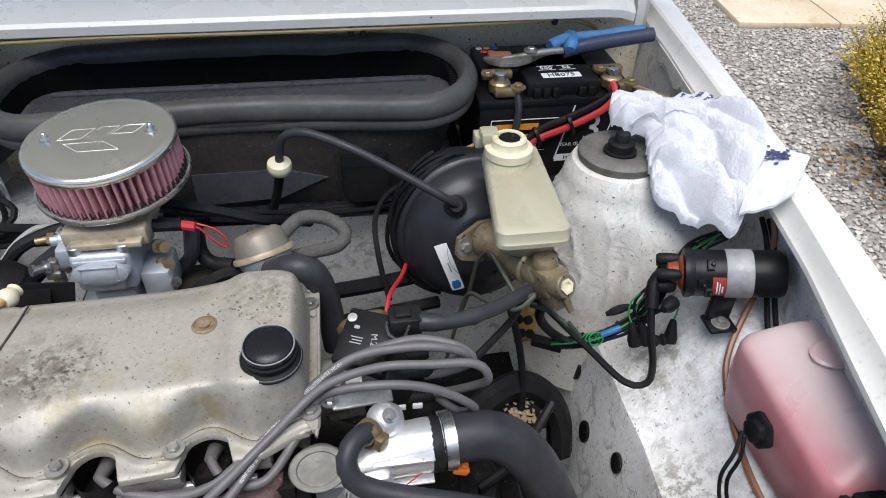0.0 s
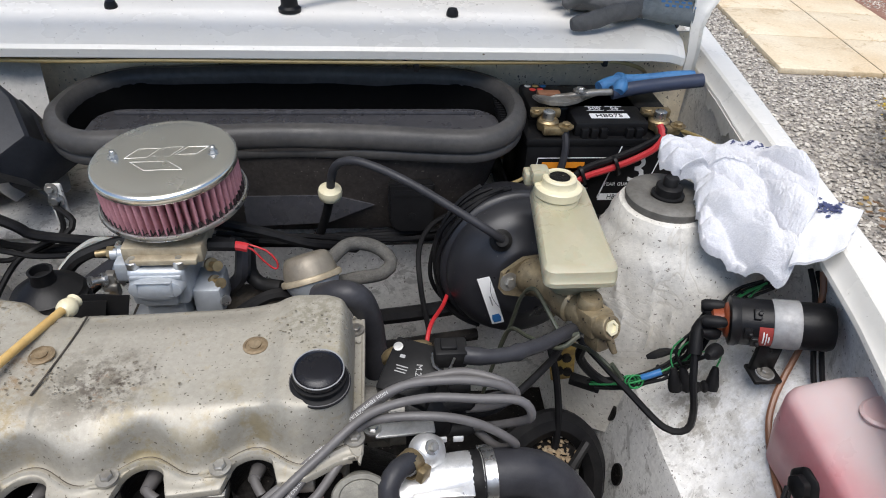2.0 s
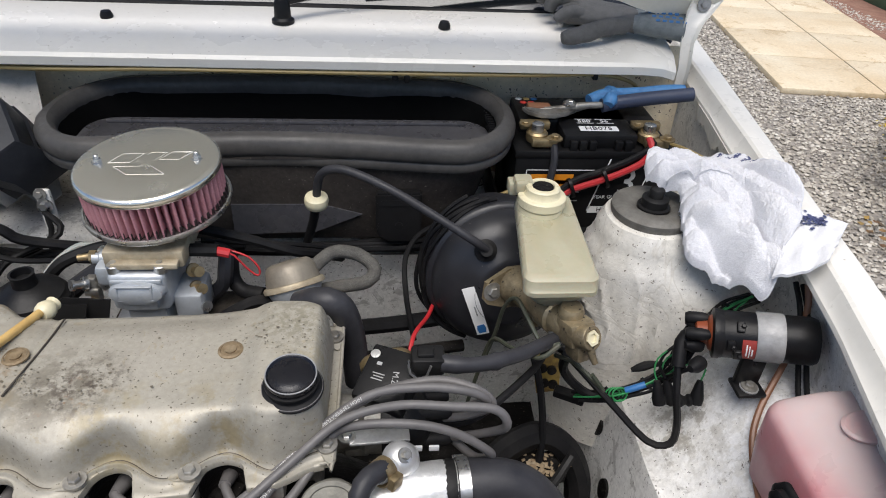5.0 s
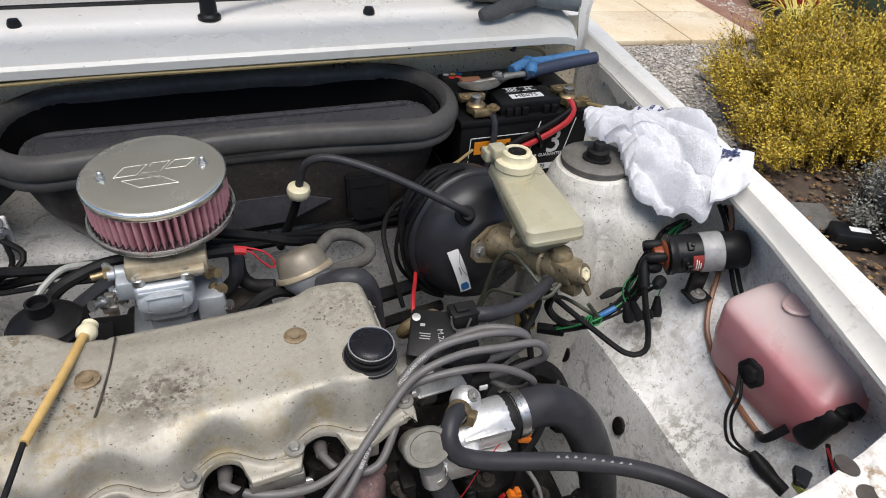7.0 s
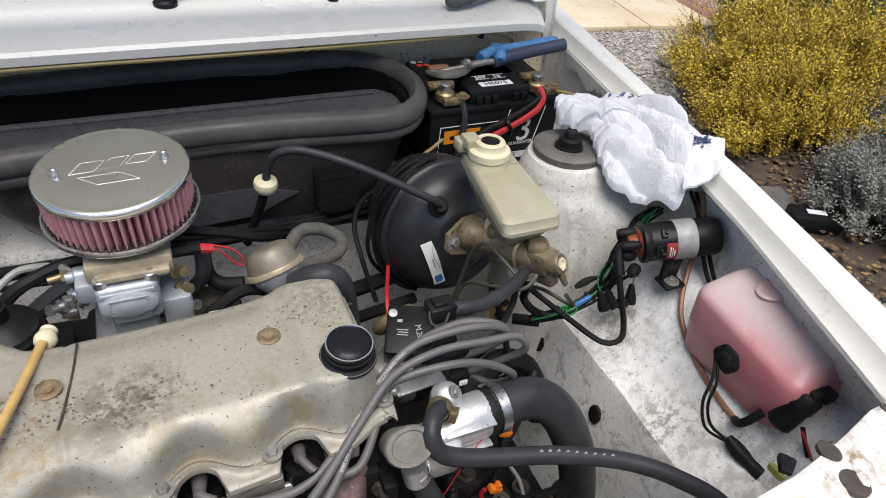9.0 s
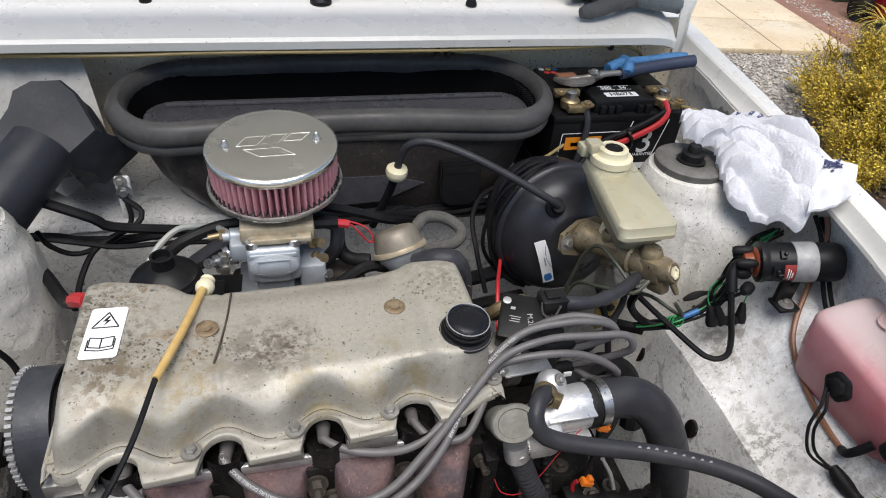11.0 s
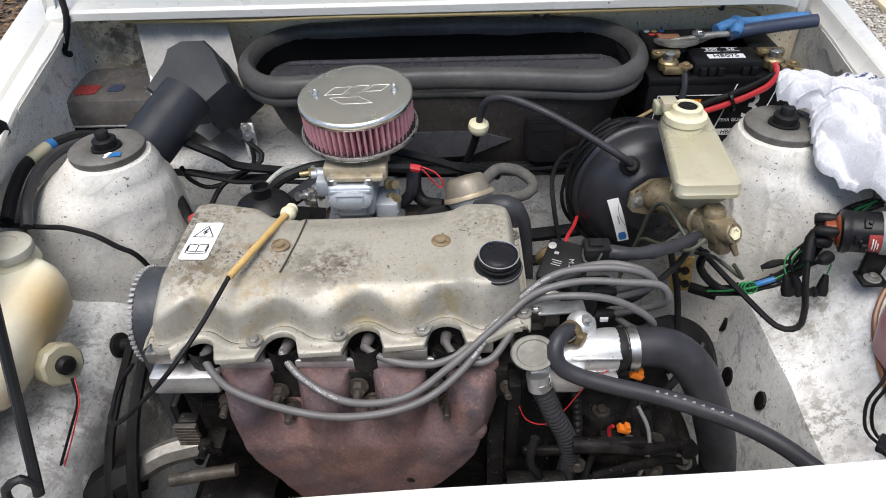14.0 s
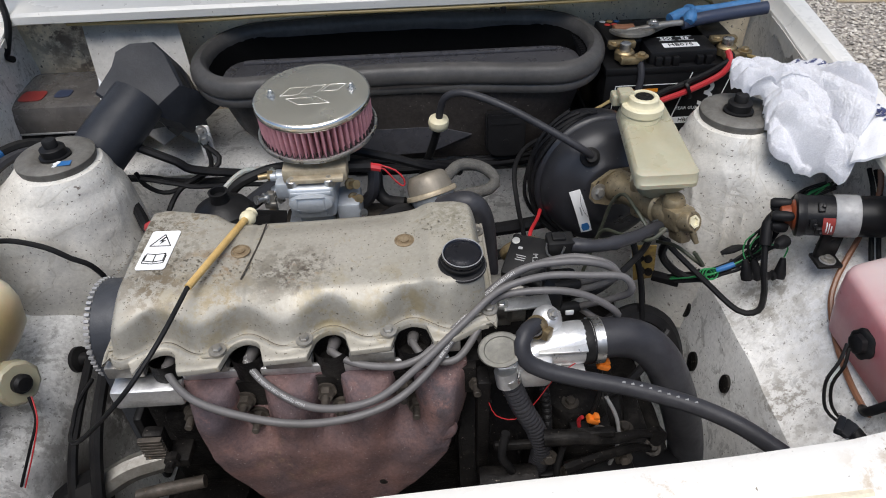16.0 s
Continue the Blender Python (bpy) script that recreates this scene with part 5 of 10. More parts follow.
# embossed emblem as plain raised outlines
EMBOSS = surf("embossed_steel", (0.80, 0.78, 0.72), 0.6, 0.8, grain=0.03, bump=0.02)
for cx, cy, w, h_, sl in ((-0.116, 0.052, 0.026, 0.020, 0.006), (-0.086, 0.054, 0.020, 0.020, 0.006), (-0.058, 0.056, 0.024, 0.017, 0.006), (-0.094, 0.024, 0.044, 0.018, -0.010)):
    ol = [(cx - w / 2 - sl, cy - h_ / 2), (cx + w / 2 - sl, cy - h_ / 2), (cx + w / 2 + sl, cy + h_ / 2), (cx - w / 2 + sl, cy + h_ / 2), (cx - w / 2 - sl, cy - h_ / 2)]
    b = B()
    for (x0, y0), (x1, y1) in zip(ol, ol[1:]):
        tube(b, [(x, y, (TILT @ Vector((x - FC.x, y - FC.y, 0.0673))).z) for x, y in ((x0, y0), (0.5 * (x0 + x1), 0.5 * (y0 + y1)), (x1, y1))], 0.0007, 6, step=0.006)
    part("emblem_outline", b, EMBOSS, lid)

carb = thing("carburettor", "pale cast carburettor with brass fittings under the air filter", "carburettor", (-0.095, 0.0, 0.700))
b = B()
box(b, (-0.140, -0.030, 0.800), (-0.045, 0.085, 0.824), 0.004)
lathe(b, [(0.040, 0.82), (0.040, 0.8465), (0.034, 0.8475)], Matrix.Translation((-0.088, 0.04, 0)), 32)
box(b, (-0.128, -0.042, 0.806), (-0.050, -0.028, 0.814), 0.002)
part("top_plate", b, GOLDZINC, carb, "yellow-passivated top casting")
b = B()
box(b, (-0.134, -0.048, 0.748), (-0.066, 0.06, 0.802), 0.007, seg=3)
body = part("body", b, CARB, carb, "pale grey-blue die-cast body")
b = B()
box(b, (-0.122, -0.054, 0.752), (-0.078, -0.044, 0.772), 0.005)
part("bowl_boss", b, CARB, body)
b = B()
lathe(b, [(0.028, 0), (0.026, 0.012), (0.010, 0.016)], axis_matrix((-0.100, -0.046, 0.780), (0, -1, 0.1)), 24, sx=1.2, sy=0.55)
part("rib_face", b, CARB, body)
b = B()
for lo, hi in (((-0.121, -0.0605, 0.772), (-0.079, -0.055, 0.7745)), ((-0.121, -0.0605, 0.792), (-0.079, -0.055, 0.7945)), ((-0.121, -0.0605, 0.7745), (-0.1185, -0.055, 0.792)), ((-0.0815, -0.0605, 0.7745), (-0.079, -0.055, 0.792))):
    box(b, lo, hi, 0.0008)
part("face_frame", b, CARB, body, "raised frame on the float bowl")
b = B()
box(b, (-0.030, -0.050, 0.790), (0.030, -0.030, 0.796), 0.002, Matrix.Translation((-0.1, 0, 0)))
box(b, (-0.155, -0.030, 0.772), (-0.128, 0.0, 0.800), 0.006)
part("flange_rib", b, CARB, body)
b = B()
plate(b, [(-0.030, -0.018), (0.030, -0.022), (0.036, 0.016), (-0.016, 0.024), (-0.034, 0.010)], 0.003, plane_matrix((-0.178, -0.045, 0.742), (1, 0.25, -0.1), (0, 0.3, 1)))
part("side_bracket", b, BLACK, body, "black steel bracket beside the carburettor")
b = B()
box(b, (-0.172, -0.022, 0.740), (-0.160, -0.010, 0.778), 0.002)
box(b, (-0.176, -0.026, 0.754), (-0.158, -0.020, 0.764), 0.002)
part("linkage_plate", b, DIRTYALU, body, "grimy steel linkage plate")
ring_clamp(body, (-0.158, 0.0, 0.765), (-0.7, -0.2, -0.4), 0.0115, 0.008)
b = B()
box(b, (-0.125, -0.040, 0.700), (-0.075, 0.05, 0.750), 0.008)
box(b, (-0.150, -0.045, 0.700), (-0.050, 0.05, 0.712), 0.003)
part("throttle_base", b, CARB, carb, "lower throttle body and flange")
for x, y in ((-0.126, -0.036), (-0.072, -0.036)):
    b = B()
    m = Matrix.Translation((x, y, 0.801))
    lathe(b, [(0.0085, 0), (0.0085, 0.009), (0.0075, 0.010)], m, 18)
    lathe(b, [(0.004, 0.010), (0.004, 0.0135)], m, 12)
    part("screw", b, STEEL, carb)
b = B()
lathe(b, [(0.011, 0), (0.011, 0.02), (0.007, 0.022), (0.007, 0.03)], axis_matrix((-0.134, 0.0, 0.795), (-1, -0.1, 0.05)), 16)
part("fuel_inlet", b, CARB, carb)
b = B()
tube(b, [(-0.168, 0.0, 0.797), (-0.182, -0.002, 0.796)], 0.0045, 10)
lathe(b, [(0.008, 0), (0.008, 0.008)], axis_matrix((-0.160, 0.0, 0.797), (-1, -0.1, 0)), 6)
part("brass_union", b, BRASS, carb, "brass fuel union")
for k, (x, y, z) in enumerate(((-0.168, -0.022, 0.738), (-0.172, -0.02, 0.770), (-0.045, -0.01, 0.755), (-0.040, -0.02, 0.735), (-0.048, 0.0, 0.775))):
    b = B()
    m = axis_matrix((x, y, z), (-0.6 if k < 2 else 0.6, -0.6, 0.3))
    lathe(b, [(0.009, 0), (0.009, 0.004), (0.005, 0.005), (0.005, 0.014), (0.007, 0.015), (0.007, 0.019)], m, 14)
    part("adjuster_screw", b, STEEL if k % 2 else BRASS, carb)
b = B()
box(b, (-0.195, -0.035, 0.722), (-0.160, -0.018, 0.736), 0.002)
part("amber_tab", b, ORANGE, carb, "amber plastic tab")
b = B()
box(b, (-0.068, -0.035, 0.715), (-0.032, 0.02, 0.76), 0.006)
part("servo_body", b, CARB, carb)
b = B()
plate(b, [(-0.02, -0.02), (0.02, -0.02), (0.026, 0.02), (-0.012, 0.024)], 0.003, plane_matrix((-0.19, -0.06, 0.742), (1, 0.3, -0.1), (0, 0.4, 1)))
part("dark_bracket", b, BLACK, carb, "black steel bracket")
manf = thing("inlet_manifold", "dirty aluminium inlet manifold behind the engine", "manifold", (-0.09, 0.0, 0.62))
b = B()
box(b, (-0.165, -0.07, 0.655), (0.03, 0.06, 0.698), 0.012)
part("plenum_casting", b, GRIMY, manf, "oil-stained casting")
for x in (-0.20, -0.12, -0.04, 0.04):
    b = B()
    tube(b, [(x, -0.09, 0.68), (x * 0.7 - 0.03, -0.03, 0.675), (-0.09 + 0.2 * (x + 0.09), 0.02, 0.675)], 0.018, 10)
    part("runner", b, GRIMY, manf)
b = B()
plate(b, [(-0.035, -0.02), (0.03, -0.02), (0.045, 0.012), (-0.02, 0.02)], 0.004, plane_matrix((0.005, -0.07, 0.735), (1, 0.1, 0.05), (0, 0.7, 0.7)))
part("heat_plate", b, DIRTYALU, manf)

# round black breather with a spout
brea = thing("breather_dome", "black round plastic breather with a top spout", "breather", (-0.238, -0.035, 0.70))
b = B()
m = Matrix.Translation((-0.238, -0.030, 0.0))
lathe(b, [(0.030, 0.70), (0.034, 0.735), (0.040, 0.748), (0.0445, 0.752), (0.0445, 0.757), (0.041, 0.760), (0.040, 0.764), (0.028, 0.772), (0.018, 0.777), (0.0145, 0.778), (0.0135, 0.790), (0.0145, 0.794), (0.0115, 0.7945), (0.0105, 0.785)], m, 44)
part("dome", b, BLACK, brea)
b = B()
lathe(b, [(0.046, 0.744), (0.047, 0.748), (0.046, 0.751)], m, 44)
part("flange", b, RUBBER, brea)

# metal vacuum valve behind the cover
valve = thing("vacuum_valve", "stained metal vacuum valve canister with rubber hoses", "valve", (0.075, 0.0, 0.70))
b = B()
VM = axis_matrix((0.080, -0.002, 0.738), (-0.25, 0.50, 0.80))
lathe(b, [(0.036, 0.012), (0.0355, 0.020), (0.033, 0.032), (0.029, 0.040), (0.026, 0.042), (0.022, 0.043), (0.004, 0.044)], VM, 40)
part("canister", b, surf("brown_grey_steel", (0.27, 0.24, 0.19), 0.5, 0.35, second=(0.18, 0.155, 0.12), scale=20, cover=0.45, bump=0.2), valve, "dull brown-stained canister")
b = B()
lathe(b, [(0.011, -0.040), (0.013, -0.030), (0.022, -0.018), (0.033, -0.002), (0.036, 0.006), (0.036, 0.012)], VM, 40)
part("cone", b, CARB, valve, "silver-grey lower cone")
b = B()
lathe(b, [(0.036, 0.006), (0.0405, 0.007), (0.041, 0.011), (0.0395, 0.014), (0.036, 0.0145)], VM, 40)
part("crimp_ring", b, GOLDZINC, valve)
b = B()
tube(b, [(0.098, 0.022, 0.758), (0.125, 0.055, 0.762), (0.160, 0.062, 0.753), (0.183, 0.048, 0.738), (0.172, 0.034, 0.727), (0.135, 0.030, 0.722), (0.105, 0.030, 0.715)], 0.0095, 12)
part("braided_hose", b, BRAID, valve, "grey braided hose loop")
b = B()
tube(b, [(0.092, -0.050, 0.758), (0.118, -0.066, 0.776), (0.138, -0.068, 0.772), (0.150, -0.066, 0.745), (0.156, -0.064, 0.70), (0.160, -0.07, 0.64)], 0.017, 14)
part("elbow_hose", b, HOSE, valve, "thick black elbow hose")
b = B()
tube(b, [(0.035, 0.01, 0.725), (0.005, 0.02, 0.725), (-0.008, 0.03, 0.74), (-0.010, 0.04, 0.77), (-0.03, 0.04, 0.78)], 0.010, 12)
part("side_hose", b, RUBBER, valve)

# ---- brake servo, cylinder, reservoir ----
servo = thing("brake_servo", "large round black brake servo on the bulkhead", "brake servo", (0.38, 0.18, 0.70))
AX = Vector((0.10, -0.97, 0.16)).normalized()
SC = Vector((0.378, 0.045, 0.700))
b = B()
SM = axis_matrix(SC - AX * 0.06, AX)
lathe(b, [(0.07, -0.13), (0.095, -0.09), (0.108, -0.05), (0.111, -0.01), (0.115, -0.006), (0.117, 0.0), (0.117, 0.008), (0.114, 0.012), (0.109, 0.014), (0.107, 0.030), (0.098, 0.046), (0.082, 0.056), (0.060, 0.062), (0.055, 0.068), (0.045, 0.070)], SM, 64)
part("shell", b, surf("satin_black_enamel", (0.018, 0.018, 0.021), 0.36, second=(0.030, 0.030, 0.034), scale=9, cover=0.4, sharp=0.3, grain=0.12, bump=0.06, specks=(0.09, 0.085, 0.08), kscale=200, kcover=0.28), servo, "satin black pressed shell")
for k, (rad, off) in enumerate(((0.1195, 0.004), (0.1235, -0.004), (0.1215, -0.014), (0.127, -0.020))):
    b = B()
    tube(b, [SM @ Vector((rad * math.cos(a) * (1 + 0.02 * math.sin(5 * a + k)), rad * math.sin(a), off + 0.006 * math.sin(3 * a + 2 * k))) for a in (radians(95 + 9 * j + 6 * k) for j in range(17))], 0.0034, 8)
    part("wrapped_wire", b, RUBBER, servo, "black wire bent round the servo's rim")
b = B()
m = plane_matrix(SC + Vector((-0.050, -0.011, -0.030)) + AX * 0.006, (0.30, -0.10, -0.86), (0.85, 0.20, 0.30))
inv = SM.inverted()


def on_servo(u, v, lift=0.0032):
    """A place on the servo's domed face, from the label's own plane."""
    q = inv @ (m @ Vector((u, v, 0)))
    return SM @ Vector((q.x, q.y, interp(math.hypot(q.x, q.y), (0.045, 0.060, 0.082, 0.098, 0.107), (0.070, 0.062, 0.056, 0.046, 0.030)) + lift))


sheet(b, [[on_servo(-0.044 + 0.088 * i / 16, v) for v in (-0.009, -0.003, 0.003, 0.009)] for i in range(17)], 0.0006, -AX)
lab = part("label_strip", b, PAPER, servo, "faded white paper label")
b = B()
sheet(b, [[on_servo(0.024 + 0.016 * i / 5, v * (1 - 0.3 * abs(i - 2.5) / 2.5), 0.0037) for v in (-0.007, 0.0, 0.007)] for i in range(6)], 0.0004, -AX)
part("teal_mark", b, BLUEWIRE, lab)
b = B()
sheet(b, [[on_servo(-0.012 + 0.018 * i / 4, v, 0.0037) for v in (-0.001, 0.001)] for i in range(5)], 0.0003, -AX)
part("print_bar", b, GREYBAND, lab)
b = B()
m = axis_matrix((0.337, 0.052, 0.766), (-0.05, -0.75, 0.55))
lathe(b, [(0.016, -0.010), (0.016, 0.002), (0.012, 0.004), (0.009, 0.006), (0.009, 0.014)], m, 28)
part("valve_grommet", b, RUBBER, servo, "rubber valve grommet")
b = B()
tube(b, [(0.337, 0.045, 0.772), (0.318, 0.040, 0.790), (0.27, 0.058, 0.815), (0.215, 0.085, 0.838), (0.165, 0.108, 0.853), (0.130, 0.122, 0.856), (0.108, 0.132, 0.842), (0.100, 0.140, 0.815), (0.098, 0.145, 0.797)], 0.0062, 10)
part("vacuum_pipe", b, HOSE, servo, "stiff black vacuum pipe")
b = B()
lathe(b, [(0.009, 0.022), (0.0165, 0.018), (0.018, 0.012), (0.0165, 0.003), (0.013, 0.0), (0.008, 0.0)], axis_matrix((0.0965, 0.147, 0.780), (0.05, -0.15, 1)), 28)
part("cream_union", b, CAPCREAM, servo, "cream plastic pipe union")
b = B()
tube(b, [(0.096, 0.148, 0.782), (0.088, 0.158, 0.745), (0.075, 0.17, 0.70), (0.065, 0.18, 0.665)], 0.007, 10)
part("lower_pipe", b, RUBBER, servo)

OLIVE = surf("olive_coated_pipe", (0.045, 0.052, 0.036), 0.5, second=(0.085, 0.075, 0.05), scale=40, cover=0.4)
master = thing("master_cylinder", "tarnished yellow brake master cylinder bolted to the servo", "master cylinder", (0.39, -0.03, 0.70))
MA, MB = Vector((0.376, 0.016, 0.733)), Vector((0.430, -0.134, 0.772))
MD = (MB - MA).normalized()
MCAST = surf("tarnished_yellow_casting", (0.36, 0.29, 0.175), 0.42, 0.45, second=(0.15, 0.12, 0.075), scale=16, cover=0.48, sharp=0.15, grain=0.2, gscale=180, bump=0.4, bscale=150, chips=(0.50, 0.42, 0.27), cscale=40, ccover=0.38, specks=(0.05, 0.04, 0.03), kscale=170, kcover=0.33)
b = B()
MM = axis_matrix(MA, MD)
L = (MB - MA).length
lathe(b, [(0.027, 0.0), (0.027, 0.016), (0.021, 0.024), (0.020, L * 0.50), (0.0235, L * 0.52), (0.0235, L * 0.66), (0.020, L * 0.68), (0.020, L * 0.80), (0.017, L * 0.84)], MM, 28)
box(b, (-0.012, -0.03, L * 0.30), (0.012, 0.0, L * 0.45), 0.004, MM)
box(b, (-0.017, -0.017, L * 0.76), (0.019, 0.016, L * 0.99), 0.006, MM)
box(b, (-0.011, -0.034, L * 0.84), (0.009, -0.010, L * 1.02), 0.005, MM)
part("barrel", b, MCAST, master, "rough cast barrel")
for off in (0.34, 0.80):
    b = B()
    lathe(b, [(0.015, 0.0), (0.016, 0.010), (0.013, 0.016)], axis_matrix(MA + MD * L * off + Vector((0, 0, 0.014)), (0, 0, 1)), 24)
    part("feed_boss", b, MCAST, master, "cast feed boss under the reservoir")
b = B()
plate(b, [(-0.050, -0.010), (-0.045, -0.018), (-0.015, -0.030), (0.02, -0.030), (0.048, -0.016), (0.050, 0.010), (0.03, 0.024), (-0.01, 0.028), (-0.045, 0.014)], 0.008, MM @ Matrix.Translation((0, 0, -0.004)))
part("flange", b, MCAST, master)
for sx in (-1, 1):
    bolt(master, MM @ Vector((sx * 0.037, 0.0, 0.004)), MD, 0.008, 0.007, DIRTYALU)
b = B()
EP = axis_matrix((0.434, -0.140, 0.776), (0.45, -0.72, 0.5))
lathe(b, [(0.015, -0.014), (0.0155, 0.003), (0.014, 0.005), (0.0105, 0.005), (0.0095, 0.003), (0.004, 0.003)], EP, 22)
plug_end = part("end_plug", b, MCAST, master, "hex-socket end plug")
b = B()
lathe(b, [(0.0095, 0.0032), (0.0098, 0.0062), (0.0062, 0.0062), (0.0058, 0.0035)], EP, 6)
part("socket_ring", b, CAPCREAM, plug_end, "pale socket ring")
b = B()
tube(b, [(0.435, -0.148, 0.764), (0.438, -0.153, 0.756), (0.441, -0.156, 0.750)], 0.0052, 10, radius=lambda t: 1.0 - 0.3 * t)
part("bleed_stub", b, MCAST, master, "stubby bleed nipple")
for x, y, z in ((0.402, -0.100, 0.752), (0.392, -0.05, 0.742)):
    b = B()
    lathe(b, [(0.009, 0), (0.009, 0.012), (0.0055, 0.013), (0.0055, 0.02)], axis_matrix((x, y, z), (0.3, -0.5, -0.6)), 6)
    part("pipe_union", b, STEEL, master, "bright union nut")
for pts in ([(0.405, -0.128, 0.756), (0.385, -0.125, 0.752), (0.372, -0.10, 0.766), (0.362, -0.06, 0.77), (0.352, -0.04, 0.74), (0.345, -0.03, 0.68), (0.33, -0.02, 0.60)],
            [(0.398, -0.145, 0.770), (0.375, -0.150, 0.755), (0.350, -0.110, 0.735), (0.336, -0.06, 0.70), (0.322, -0.05, 0.62), (0.31, -0.05, 0.55)],
            [(0.436, -0.166, 0.742), (0.452, -0.170, 0.720), (0.450, -0.150, 0.712), (0.43, -0.12, 0.716), (0.415, -0.09, 0.70)]):
    b = B()
    tube(b, pts, 0.0028, 8)
    part("brake_pipe", b, OLIVE, master, "thin dark brake pipe")

res = thing("brake_fluid_reservoir", "yellowed translucent brake fluid reservoir on the master cylinder", "reservoir", (0.40, -0.05, 0.778))
b = B()


def tank_ring(z, w0, w1, y0, y1, r=0.012):
    y0 += 0.020
    pts = []
    for (cx, cy, a0) in ((0.396 + w1 / 2 - r, y1 - r, 0), (0.396 - w1 / 2 + r, y1 - r, 90), (0.394 - w0 / 2 + r, y0 + r, 180), (0.394 + w0 / 2 - r, y0 + r, 270)):
        for k in range(5):
            a = radians(a0 + 22.5 * k)
            pts.append((cx + r * math.cos(a) + (y0 - cy) * -0.03, cy + r * math.sin(a), z + 0.10 * (cy + 0.05)))
    return pts


loft(b, [tank_ring(0.784, 0.040, 0.040, -0.112, 0.020), tank_ring(0.798, 0.056, 0.050, -0.122, 0.034), tank_ring(0.812, 0.070, 0.060, -0.132, 0.046), tank_ring(0.825, 0.078, 0.066, -0.137, 0.051), tank_ring(0.828, 0.088, 0.074, -0.146, 0.058), tank_ring(0.834, 0.088, 0.074, -0.146, 0.058),
         tank_ring(0.836, 0.090, 0.074, -0.143, 0.055), tank_ring(0.846, 0.088, 0.072, -0.141, 0.053), tank_ring(0.850, 0.080, 0.064, -0.134, 0.046)])
part("tank", b, TANK, res, "two-part moulded tank with a seam")
b = B()
lathe(b, [(0.029, 0.0), (0.029, 0.010), (0.027, 0.011), (0.027, 0.013), (0.031, 0.014), (0.031, 0.024), (0.029, 0.026), (0.024, 0.0265), (0.022, 0.029), (0.022, 0.036), (0.020, 0.038), (0.015, 0.038), (0.014, 0.035), (0.004, 0.0355)], axis_matrix((0.392, 0.018, 0.850), (0, 0, 1)), 40)
rc = part("cap", b, CAPCREAM, res, "cream screw cap with a sensor")
b = B()
lathe(b, [(0.0135, 0), (0.0135, 0.001)], axis_matrix((0.392, 0.018, 0.886), (0, 0, 1)), 24)
part("centre_disc", b, IRON, rc)
b = B()
box(b, (0.358, 0.022, 0.872), (0.382, 0.050, 0.889), 0.004)
box(b, (0.352, 0.036, 0.862), (0.372, 0.058, 0.880), 0.003)
part("sensor_plug", b, TANK, rc, "yellowed connector block")
for x, y in ((0.415, -0.110), (0.392, -0.03)):
    b = B()
    lathe(b, [(0.016, 0), (0.016, 0.012), (0.013, 0.026)], axis_matrix((x, y, 0.762), (0, 0, 1)), 24)
    part("seal", b, CAPCREAM, res)

for ob in res.children_recursive:
    ob.data.transform(Matrix.Translation((0.007, 0.011, -0.005)))
# ---- battery with clamps, and the grips left on it ----
bat = thing("battery", "black car battery with white and orange print and brass clamps", "battery", (0.545, 0.355, 0.62))
b = B()
box(b, (0.411, 0.266, 0.662), (0.679, 0.442, 0.806), 0.005)
case = part("case", b, BLACK, bat, "shiny black case")
b = B()
box(b, (0.409, 0.264, 0.800), (0.681, 0.444, 0.814), 0.003)
part("lid_edge", b, BLACK, case)
b = B()
box(b, (0.490, 0.275, 0.812), (0.615, 0.40, 0.838), 0.005)
box(b, (0.425, 0.335, 0.812), (0.665, 0.438, 0.838), 0.005)
part("lid_block", b, BLACK, bat, "stepped black lid")
for k in range(5):
    b = B()
    box(b, (0.500 + 0.028 * (k > 2) + 0.016 * k, 0.266, 0.812), (0.512 + 0.028 * (k > 2) + 0.016 * k, 0.276, 0.830), 0.002)
    part("lid_rib", b, BLACK, case)
tray = thing("battery_tray", "black steel battery tray on the bulkhead shelf", "tray", (0.545, 0.36, 0.66))
b = B()
box(b, (0.39, 0.25, 0.655), (0.70, 0.45, 0.664), 0.003)
box(b, (0.387, 0.25, 0.64), (0.392, 0.45, 0.72), 0.002)
part("tray_panel", b, BLACK, tray)
for x, s_ in ((0.448, -1), (0.638, 1)):
    b = B()
    box(b, (x - 0.026, 0.306, 0.832), (x + 0.024, 0.322, 0.846), 0.003)
    lathe(b, [(0.017, 0), (0.018, 0.004), (0.018, 0.014), (0.015, 0.017)], Matrix.Translation((x, 0.294, 0.820)), 24)
    box(b, (x - 0.012, 0.268, 0.818), (x + 0.030, 0.282, 0.832), 0.003)
    clamp = part("terminal_clamp", b, BRASS, bat, "tarnished brass terminal clamp")
    b = B()
    lathe(b, [(0.010, 0), (0.010, 0.014), (0.008, 0.0155)], Matrix.Translation((x, 0.294, 0.8355)), 22)
    part("post", b, STEEL, clamp)
    bolt(clamp, (x + 0.026, 0.275, 0.832), (0, 0, 1), 0.0075, 0.007, BRASS)
    bolt(clamp, (x - 0.020, 0.300, 0.846), (0, 0, 1), 0.006, 0.005, BRASS)
FT = plane_matrix((0.545, 0.2655, 0.735), (1, 0, 0), (0, 0, 1))


def front(u, v):
    """A place on the battery's front, metres from its middle."""
    return FT @ Matrix.Translation((u - 0.545, v - 0.735, 0))


